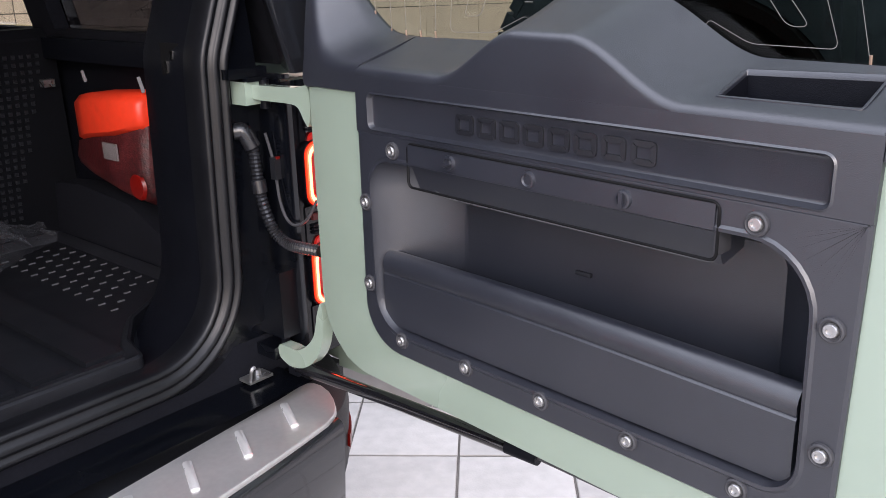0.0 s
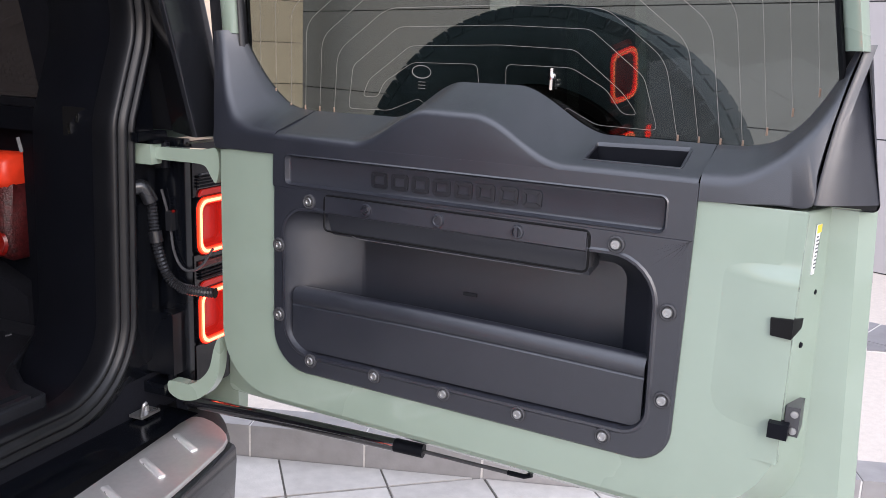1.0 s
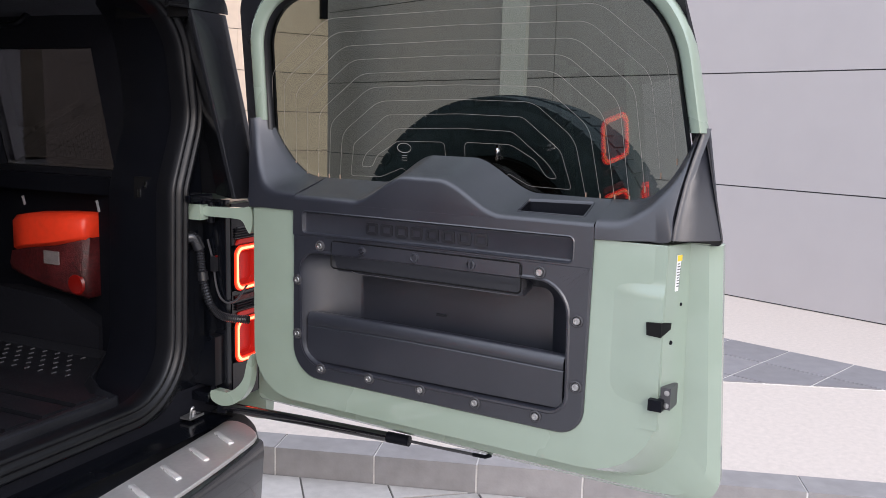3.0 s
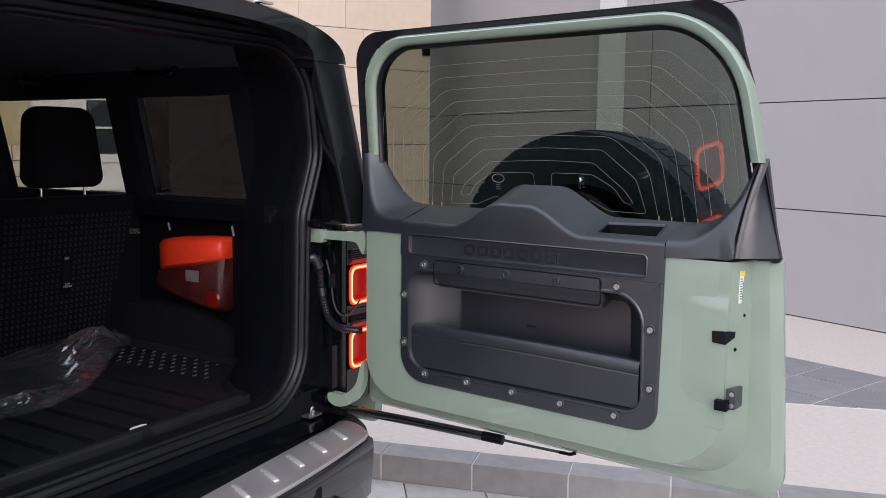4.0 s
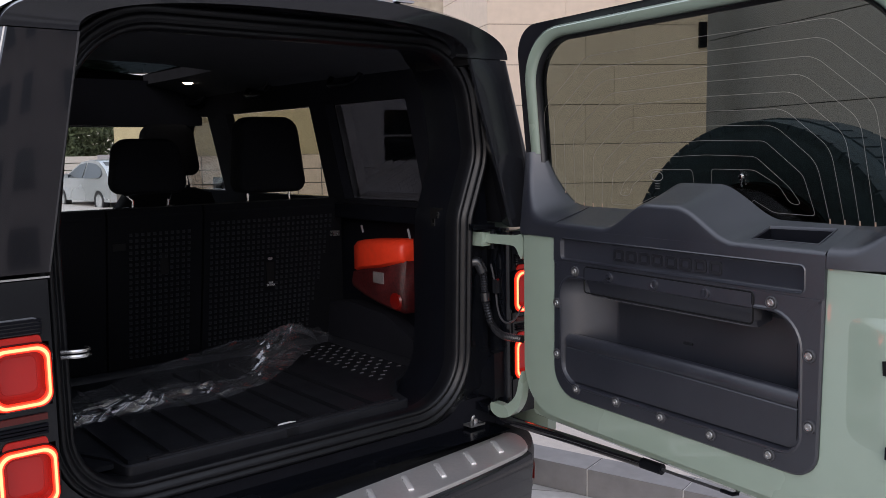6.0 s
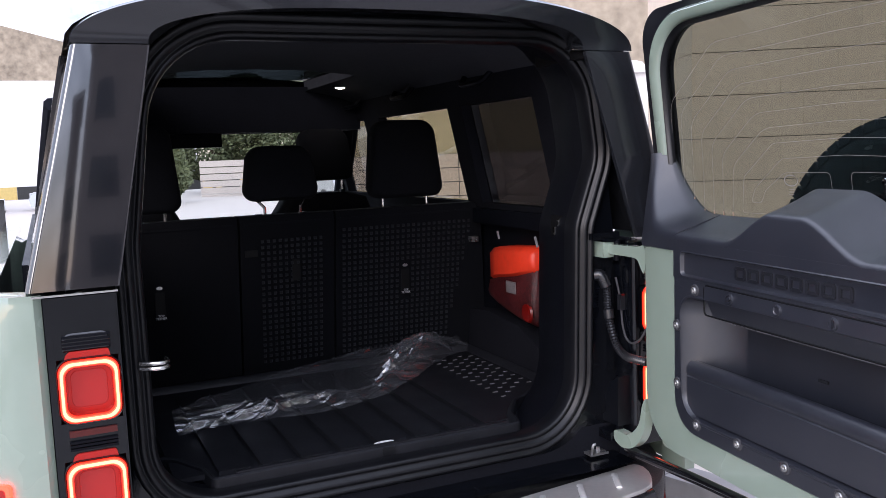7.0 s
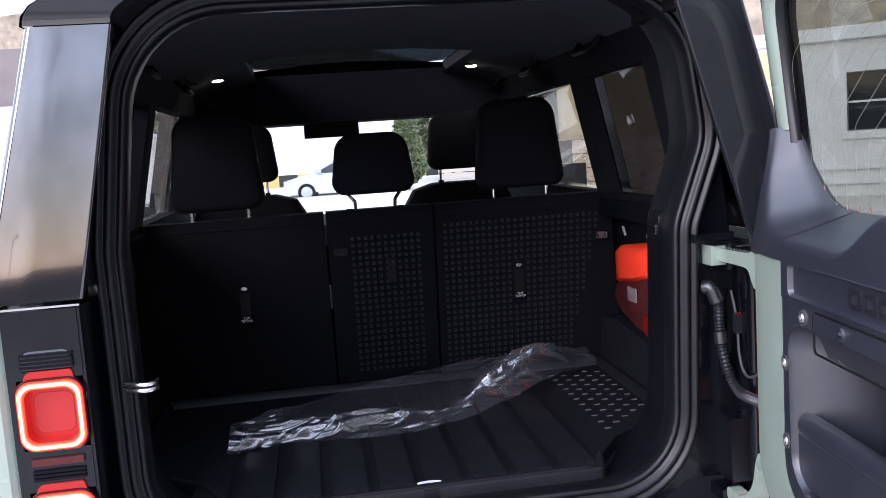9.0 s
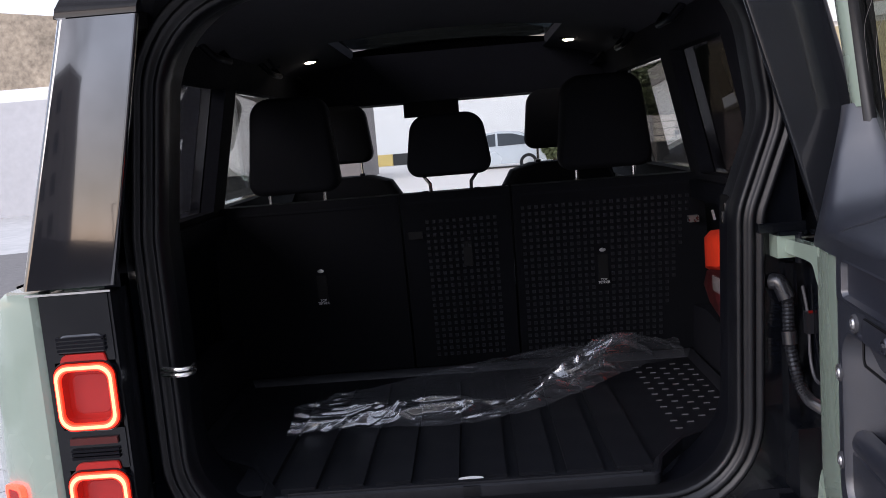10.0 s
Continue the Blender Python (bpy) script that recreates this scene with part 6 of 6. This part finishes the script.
for x0, x1 in ((-0.735, -0.180), (-0.172, 0.168), (0.176, 0.735)):
    bm = bmesh.new()
    prism(bm, [(seat_y(0.79), 0.79), (seat_y(1.345), 1.345), (seat_y(1.36) + 0.012, 1.366), (seat_y(1.36) + 0.09, 1.366), (seat_y(0.79) + 0.16, 0.79)], lambda u, v, d: (d, u, v), x0, x1)
    for v in bm.verts:
        if abs(v.co.x) > 0.7:
            v.co.x += math.copysign(0.03 - 0.19 * (1.366 - v.co.z), v.co.x)
    bevel(bm, 0.012, 3)
    seat_part("backrest", bm, "seatback", seats, "black carpeted seat back")
    bm = bmesh.new()
    box(bm, x0 + 0.015, x1 - 0.015, seat_y(1.345) - 0.002, seat_y(1.345) + 0.01, 1.335, 1.342)
    seat_part("seam", bm, "seat", seats)
bm = rbox(-0.73, 0.73, 1.30, 1.85, 0.76, 1.02, 0.05, 4)
seat_part("cushion", bm, "seat", seats, "black cloth seat cushion")
# small raised studs on the cloth
verts, faces = [], []
for x0, x1, z0, z1 in ((0.205, 0.740, 0.83, 1.330), (-0.095, 0.155, 0.83, 1.305)):
    nx, nz = int((x1 - x0) / 0.0212), int((z1 - z0) / 0.0212)
    for i in range(nx):
        for j in range(nz):
            x, z = x0 + i * 0.0212, z0 + j * 0.0212
            if x > 0.735 - (1.33 - z) * 0.22:
                continue
            if abs(x + 0.004 - 0.449) < 0.020 and 1.0 < z < 1.16:
                continue
            y = seat_y(z)
            n = len(verts)
            h = 0.0056
            verts += [(x - h, y - 0.001, z - h), (x + h, y - 0.001, z - h), (x + h, y - 0.001, z + h), (x - h, y - 0.001, z + h)]
            verts += [(x - h * 0.7, y - 0.004, z - h * 0.7), (x + h * 0.7, y - 0.004, z - h * 0.7), (x + h * 0.7, y - 0.004, z + h * 0.7), (x - h * 0.7, y - 0.004, z + h * 0.7)]
            faces += [(n + 4, n + 5, n + 6, n + 7)] + [(n + k, n + (k + 1) % 4, n + 4 + (k + 1) % 4, n + 4 + k) for k in range(4)]
me = bpy.data.meshes.new("cloth_studs")
me.from_pydata([(x, y - 1.3, z - 0.76) for x, y, z in verts], [], faces)
me.materials.append(M["dot"])
ob = new("cloth_studs", me)
ob.parent, ob["kind"] = seats, "stuff"
# anchor slots with their small prints
for xc in (0.449, -0.449):
    yy = seat_y(1.09)
    bm = rbox(xc - 0.016, xc + 0.016, yy - 0.006, yy + 0.01, 1.030, 1.155, 0.004, 2)
    an = seat_part("anchor_slot", bm, "void", seats, "black anchor slot with white print")
    rot = Matrix.Rotation(radians(90), 4, "X")
    bm = lathe([(0, -0.003), (0.010, -0.002), (0.011, 0.003), (0, 0.003)], 16, "y")
    bmesh.ops.scale(bm, vec=(1.0, 1, 0.6), verts=bm.verts)
    bmesh.ops.translate(bm, verts=bm.verts, vec=(xc, yy - 0.008, 1.142))
    seat_part("anchor_cap", bm, "bolt", seats)
    for txt, zz in (("TOP", 1.046), ("TETHER", 1.037)):
        text_mesh(txt, 0.0105, "white", an, dxy @ Matrix.Translation((xc, yy - 0.0068, zz)) @ rot)
for xc, zc, w_, h_ in ((0.025, 1.165, 0.014, 0.040), (-0.135, 1.235, 0.022, 0.012)):
    yy = seat_y(zc)
    seat_part("release_slot", rbox(xc - w_, xc + w_, yy - 0.006, yy + 0.01, zc - h_, zc + h_, 0.004, 2), "void", seats, "small black slot in the seat back")
bm = rbox(0.715, 0.745, 1.070, 1.095, 1.212, 1.232, 0.003, 2)
seat_part("seat_latch", bm, "bolt", seats, "steel seat latch")


def headrest(xc, yc, z0, z1, w, d, parent, local, chrome_bend):
    o = [(xc - w / 2, z0), (xc + w / 2, z0), (xc + w / 2 * 0.80, z1), (xc - w / 2 * 0.80, z1)]
    lo = roundpoly(o, [0.04, 0.04, 0.06, 0.06], 6)
    c = Vector((xc, (z0 + z1) / 2))
    bm = bmesh.new()
    rows = []
    for k, yo in ((0.88, -d / 2), (0.97, -d / 2 + 0.012), (1.0, -d / 4), (1.0, d / 4), (0.97, d / 2 - 0.012), (0.88, d / 2)):
        rows.append([(c.x + (x - c.x) * k, yc + yo + (z - z0) * 0.05, c.y + (z - c.y) * k) for x, z in lo])
    loft(bm, rows)
    bmesh.ops.transform(bm, matrix=local, verts=bm.verts)
    h = part("headrest", bm, "seat", parent, "black headrest", sharp=50)
    for sx in (-1, 1):
        xx = xc + sx * w * 0.30
        pts = [(xx, yc, z0 + 0.03), (xx, yc, z0 - 0.09)]
        if chrome_bend:
            pts = [(xx, yc, z0 + 0.03), (xx, yc, z0 + 0.0), (xx - sx * 0.018, yc - 0.018, z0 - 0.022), (xx - sx * 0.020, yc - 0.01, z0 - 0.06)]
        bm = tube(pts, 0.0055, 8)
        bmesh.ops.transform(bm, matrix=local, verts=bm.verts)
        part("rod", bm, "steel_bright", h, "steel headrest rod")
    for sx in (-1, 1):
        bm = rbox(xc + sx * w * 0.30 - 0.010, xc + sx * w * 0.30 + 0.010, yc - 0.012, yc + 0.012, z0 - 0.062, z0 - 0.045, 0.004, 2)
        bmesh.ops.transform(bm, matrix=local, verts=bm.verts)
        part("guide", bm, "trim_dark", h)


headrest(-0.012, 1.12, 1.415, 1.608, 0.275, 0.09, seats, dxy, True)
headrest(-0.500, 1.12, 1.395, 1.695, 0.292, 0.11, seats, dxy, False)
headrest(0.478, 1.155, 1.398, 1.690, 0.300, 0.11, seats, dxy, False)

for xc in (-0.475, 0.420):
    fs = thing("front_seat", "black front seat with a padded headrest", "seat", (xc, 2.0, 0.76))
    loc = Matrix.Translation((-xc, -2.0, -0.76))
    bm = bmesh.new()
    rows = []
    for z, w, y in ((0.85, 0.25, 2.22), (1.10, 0.27, 2.14), (1.28, 0.25, 2.06), (1.37, 0.20, 2.02), (1.395, 0.12, 2.01)):
        rows.append([(xc + x, y + yy, z) for x, yy in roundpoly([(-w, -0.06), (w, -0.06), (w, 0.10), (-w, 0.10)], 0.05, 4)])
    loft(bm, rows)
    bmesh.ops.transform(bm, matrix=loc, verts=bm.verts)
    part("backrest", bm, "seat", fs, sharp=50)
    bm = rbox(xc - 0.25, xc + 0.25, 2.10, 2.60, 0.78, 0.98, 0.05, 4)
    bmesh.ops.transform(bm, matrix=loc, verts=bm.verts)
    part("cushion", bm, "seat", fs)
    headrest(xc, 2.0, 1.452, 1.690, 0.275, 0.11, fs, loc, False)

# dashboard, mirror, sensor pod
bm = bmesh.new()
prism(bm, [(2.62, 0.76), (2.60, 1.10), (2.68, 1.20), (3.0, 1.235), (3.0, 0.76)], lambda u, v, d: (d, u, v), -0.76, 0.76)
bevel(bm, 0.03, 3)
part("dashboard", bm, "soft", car, "black dashboard")
part("inner_mirror", rbox(-0.225, 0.025, 2.36, 2.40, 1.626, 1.690, 0.02, 4), "trim_dark", car, "black interior mirror")
part("sensor_pod", rbox(-0.19, 0.0, 2.40, 2.56, 1.66, 1.76, 0.02, 3), "trim_dark", car)
wheel_bm = tube([(-0.44 + 0.18 * math.cos(a), 2.52 + 0.06 * math.sin(a), 1.13 + 0.17 * math.sin(a)) for a in [2 * math.pi * k / 32 for k in range(32)]], 0.014, 8, closed=True)
part("steering_wheel", wheel_bm, "seat", car)

# ---- loose things in the load bay ----
# orange emergency bag behind the side net
bag = thing("emergency_bag", "bright orange-red emergency bag strapped to the load bay side", "bag", (0.765, 0.8, 1.0))
loc = Matrix.Translation((-0.70, -0.8, -1.0))
bm = bmesh.new()
rows = []
for y, zt, zb, xi in ((0.598, 1.218, 1.150, 0.655), (0.61, 1.224, 1.140, 0.640), (0.72, 1.222, 1.115, 0.630), (0.86, 1.212, 1.095, 0.640), (0.93, 1.200, 1.078, 0.655), (0.945, 1.192, 1.085, 0.675)):
    rows.append([(0.742, y, zb), (xi + 0.02, y, zb), (xi, y, zb + 0.015), (xi, y, zt - 0.018), (xi + 0.018, y, zt), (0.742, y, zt)])
loft(bm, rows)
bmesh.ops.transform(bm, matrix=loc, verts=bm.verts)
part("top_flap", bm, "bag", bag, "bright orange-red vinyl top flap", sharp=50)
bm = bmesh.new()
rows = []
for y, zt, zb, xi in ((0.600, 1.150, 0.958, 0.662), (0.62, 1.142, 0.950, 0.645), (0.72, 1.118, 0.962, 0.638), (0.86, 1.098, 0.985, 0.645), (0.95, 1.080, 1.000, 0.66), (0.972, 1.060, 1.010, 0.68)):
    rows.append([(0.742, y, zb), (xi + 0.025, y, zb), (xi, y, zb + 0.02), (xi - 0.006, y, (zt + zb) / 2), (xi + 0.004, y, zt), (0.742, y, zt)])
loft(bm, rows)
bmesh.ops.transform(bm, matrix=loc, verts=bm.verts)
part("pouch", bm, "bag_dark", bag, "dark red pouch under black netting", sharp=50)
for y0, y1, z0, z1 in ((0.70, 0.765, 1.058, 1.100),):
    bm = rbox(0.6295, 0.634, y0, y1, z0, z1, 0.001, 1)
    bmesh.ops.transform(bm, matrix=loc, verts=bm.verts)
    part("patch", bm, "patch", bag, "pale reflective patch")
bm = lathe([(0, -0.006), (0.03, -0.003), (0.036, 0.004), (0, 0.004)], 20, "x")
bmesh.ops.transform(bm, matrix=loc @ Matrix.Translation((0.640, 0.640, 1.00)), verts=bm.verts)
part("reflector", bm, "refl", bag, "round red reflector")
# pale webbing tags above and beside the bag
for (x, y, z, h, tilt) in ((0.660, 0.488, 1.263, 0.036, -14), (0.742, 0.900, 1.250, 0.030, -14), (0.655, 0.416, 0.856, 0.045, 16), (0.757, 0.466, 1.0735, 0.055, 0)):
    bm = rbox(-0.0035, 0.0035, -0.002, 0.002, -h / 2, h / 2, 0.001, 1)
    t_ = part("webbing_tag", bm, "tag", car, "pale webbing tag")
    t_.matrix_basis = Matrix.Translation((x, y, z)) @ Matrix.Rotation(radians(tilt), 4, "Y")
# solid black block stands for the shade of a recess behind the hooks
hp_ = part("trim_recess", rbox(0.583, 0.593, 0.205, 0.270, 1.305, 1.368, 0.004, 2), "void", car, "small black block painted as a shaded recess in the side trim")
for y_, z_, h_ in ((0.225, 1.345, 0.018), (0.248, 1.322, 0.022)):
    part("hook", rbox(0.578, 0.5835, y_ - 0.004, y_ + 0.004, z_ - h_ / 2, z_ + h_ / 2, 0.002, 2), "steel_bright", hp_, "small bright hook")

# crumpled clear plastic film on the mat: long sharp folds along its near edge, a puffed end against the seat
def ridge(p):
    """Sharp-crested folds out of smooth noise, 0 to 1."""
    return max(0.0, 1.0 - 4.5 * abs(noise.noise(p)))


verts, faces, nx, ny = [], [], 300, 170
for i in range(nx + 1):
    for j in range(ny + 1):
        u, v = i / nx, j / ny
        x = -0.485 + 1.165 * u
        y_near = 0.575 + 0.022 * math.sin(9 * u) + 0.012 * noise.noise(Vector((x * 14, 0.3, 2.0))) + 0.48 * max(0.0, (x + 0.15) / 0.83) ** 1.7
        y_far = 0.70 + 0.44 * min(1.0, u * 1.6) ** 0.8 + 0.015 * noise.noise(Vector((x * 10, 5.1, 1.0)))
        y_far = max(min(y_far, 1.135), y_near + 0.012)
        y = y_near + (y_far - y_near) * v
        along, across = x + 0.35 * y, y - 0.24 * x
        band = 0.8 * math.exp(-(v / 0.45) ** 2) + 0.5 * math.exp(-((x - 0.42) / 0.20) ** 2) + 0.5
        fold = 0.021 * ridge(Vector((along * 2.6, across * 12, 3.3))) ** 2 + 0.015 * ridge(Vector((along * 5.0, across * 24, 7.9))) ** 2
        fold += 0.010 * ridge(Vector((along * 9, across * 44, 1.7))) ** 1.5 + 0.0025 * noise.noise(Vector((x * 26, y * 26, 5.5)))
        live = max(0.0, min(1.0, 0.72 + 1.5 * noise.noise(Vector((x * 4.5, y * 6.5, 8.2)))))
        puff = 0.085 * math.exp(-((x - 0.47) / 0.15) ** 2) * math.sin(math.pi * min(1.0, v * 0.9 + 0.08)) + 0.035 * v * v
        edge_ = min(1.0, 0.2 + 7 * v)
        verts.append((x - 0.1, y - 0.85, 0.029 + fold * band * live * edge_ + puff))
for i in range(nx):
    for j in range(ny):
        a = i * (ny + 1) + j
        faces.append((a, a + ny + 1, a + ny + 2, a + 1))
me = bpy.data.meshes.new("plastic_sheet")
me.from_pydata(verts, [], faces)
for p_ in me.polygons:
    p_.use_smooth = True
me.materials.append(M["film"])
sheet = tagged(new("plastic_sheet", me), "crumpled clear plastic sheet lying on the black mat", "plastic sheet")
sheet.location = (0.1, 0.85, 0.758)
sheet.visible_shadow = False


# ---- pieces of the setting: kerb stones, pavers, tiles, wall panels ----
kerb = thing("kerb", "grey kerb stones along the pavement edge with pale joints", "kerb", kind="structure")
bm = bmesh.new()
prism(bm, [(-16, 0.004), (9, 0.004), (9, KERB_T), (-16, KERB_T)], lambda u, v, d: kp(u, v, d), -0.04, KERB_H - 0.006)
part("mortar", bm, "grout", kerb, "pale mortar between the kerb stones")
KM = Matrix(((KD.x, KN.x, 0, 0), (KD.y, KN.y, 0, 0), (0, 0, 1, 0), (0, 0, 0, 1)))
stone = None
for i in range(56):
    a = -15.9 + i * 0.44
    m = Matrix.Translation(kp(a, 0, 0)) @ KM
    if stone is None:
        stone = part("stone", rbox(0.004, 0.436, 0.0, KERB_T, -0.04, KERB_H, 0.012, 2), "kerb", kerb)
        stone.matrix_basis = m
    else:
        o = new("stone", stone.data)
        o.parent, o.matrix_basis = kerb, m @ Matrix.Translation((0, random.uniform(-0.002, 0.002), random.uniform(-0.002, 0.001)))

PS = 0.36
d45 = radians(38)
ux, uy = Vector((math.cos(d45), math.sin(d45))), Vector((-math.sin(d45), math.cos(d45)))
cache, count, rest = {}, 0, bmesh.new()
for i in range(-34, 35):
    for j in range(-34, 35):
        c = ux * (i * PS) + uy * (j * PS)
        cen = Vector((0.9, -0.4)) + c
        if abs(cen.x - 0.4) > 5.5 or abs(cen.y) > 5.5:
            continue
        g = PS / 2 - 0.004
        poly = [tuple(cen + ux * sx * g + uy * sy * g) for sx, sy in ((-1, -1), (1, -1), (1, 1), (-1, 1))]
        full = len(poly)
        cl = clip_poly(poly, (K0.x - 0.006 * KN.x, K0.y), (-KD.x, -KD.y))
        if len(cl) < 3 or area(cl) < 0.004:
            continue
        whole = area(cl) > area(poly) * 0.999
        near = 0.2 < cen.x < 2.6 and -2.2 < cen.y < 2.2
        if near:
            if whole and "m" in cache:
                o = new("paver", cache["m"])
                o.parent, o.location = road, (cen.x, cen.y, random.uniform(-0.002, 0.001))
            else:
                b = bmesh.new()
                sh = [(x - cen.x, y - cen.y) for x, y in cl]
                ins = [(x * 0.985, y * 0.985) for x, y in sh] if whole else sh
                loft(b, [[(x, y, -0.03) for x, y in sh], [(x, y, -0.003) for x, y in sh], [(x, y, 0.0) for x, y in ins]])
                o = part("paver", b, "paver", road, flat=True)
                o.location = (cen.x, cen.y, 0)
                if whole:
                    cache["m"] = o.data
            count += 1
        else:
            vs0, vs1 = [rest.verts.new((x, y, -0.03)) for x, y in cl], [rest.verts.new((x, y, 0.0)) for x, y in cl]
            rest.faces.new(vs1)
            for k in range(len(cl)):
                rest.faces.new((vs0[k], vs0[(k + 1) % len(cl)], vs1[(k + 1) % len(cl)], vs1[k]))
o = part("paving", rest, "paver", road, flat=True)
o["kind"] = "stuff"

# slate tiles in a wedge of the pavement
SD = Vector((0.37, 1.0)).normalized()
SE = Vector((-SD.y, SD.x))
apex = Vector((4.16, -2.48))
nd = Vector((-0.33, 1.0)).normalized()
wedge_bed = bmesh.new()
far_end = [tuple(apex), tuple(apex + SD * 8.5), tuple(apex + nd * 8.2)]
prism(wedge_bed, far_end, lambda u, v, d: (u, v, d), KERB_H - 0.01, KERB_H + 0.003)
part("tile_bed", wedge_bed, "grout", pavement, "pale grout between the slate tiles")
TS = 0.40
for i in range(-1, 22):
    for j in range(-1, 14):
        base = apex + SD * (i * TS) + SE * (j * TS)
        g = 0.006
        poly = [tuple(base + SD * a + SE * b) for a, b in ((g, g), (TS - g, g), (TS - g, TS - g), (g, TS - g))]
        for p, d in ((far_end[0], SD), (far_end[0], -nd), (far_end[1], Vector(far_end[2]) - Vector(far_end[1]))):
            poly = clip_poly(poly, p, d) if len(poly) > 2 else []
        if len(poly) < 3 or area(poly) < 0.003:
            continue
        b = bmesh.new()
        prism(b, [(x - base.x, y - base.y) for x, y in poly], lambda u, v, d: (u, v, d), 0.0, 0.006)
        o = part("tile", b, "slate", pavement, flat=True)
        o.location = (base.x, base.y, KERB_H + 0.001)

# panels of the grey wall
GM = Matrix(((GD.x, GN.x, 0, 0), (GD.y, GN.y, 0, 0), (0, 0, 1, 0), (0, 0, 0, 1)))
panel = None
panels = {}
for r in range(8):
    for a0, wd in ((-9.0, 5.0), (-4.0, 5.97), (1.97, 5.0)):
        off = Matrix.Translation(gp(a0, 0.127 + r * 0.93, 0)) @ GM
        if wd not in panels:
            panels[wd] = part("panel", rbox(0.005, wd - 0.005, -0.02, 0.0, 0.005, 0.925, 0.003, 1), "greywall", wall_grey)
            panels[wd].matrix_basis = off
        else:
            o = new("panel", panels[wd].data)
            o.parent, o.matrix_basis = wall_grey, off

# stones of the beige wall
def stones(origin, along, out, lengths, start):
    mm = Matrix(((along.x, out.x, 0, 0), (along.y, out.y, 0, 0), (0, 0, 1, 0), (0, 0, 0, 1)))
    made = {}
    for r in range(16):
        a = start
        row = lengths if r % 2 else lengths[::-1]
        for w in row:
            off = Matrix.Translation(origin + along * a + Vector((0, 0, 0.186 - 0.467 + r * 0.467))) @ mm
            if w not in made:
                made[w] = part("stone", rbox(0.0015, w - 0.0015, -0.03, 0.0, 0.004, 0.463, 0.004, 1), "stone", wall_stone)
                made[w].matrix_basis = off
            else:
                o = new("stone", made[w].data)
                o.parent, o.matrix_basis = wall_stone, off
            a += w


stones(A0, WD, WN, (0.93, 0.60, 1.17), -2.56)
stones(B0, RD, RN, (0.9, 0.88), 0.0)
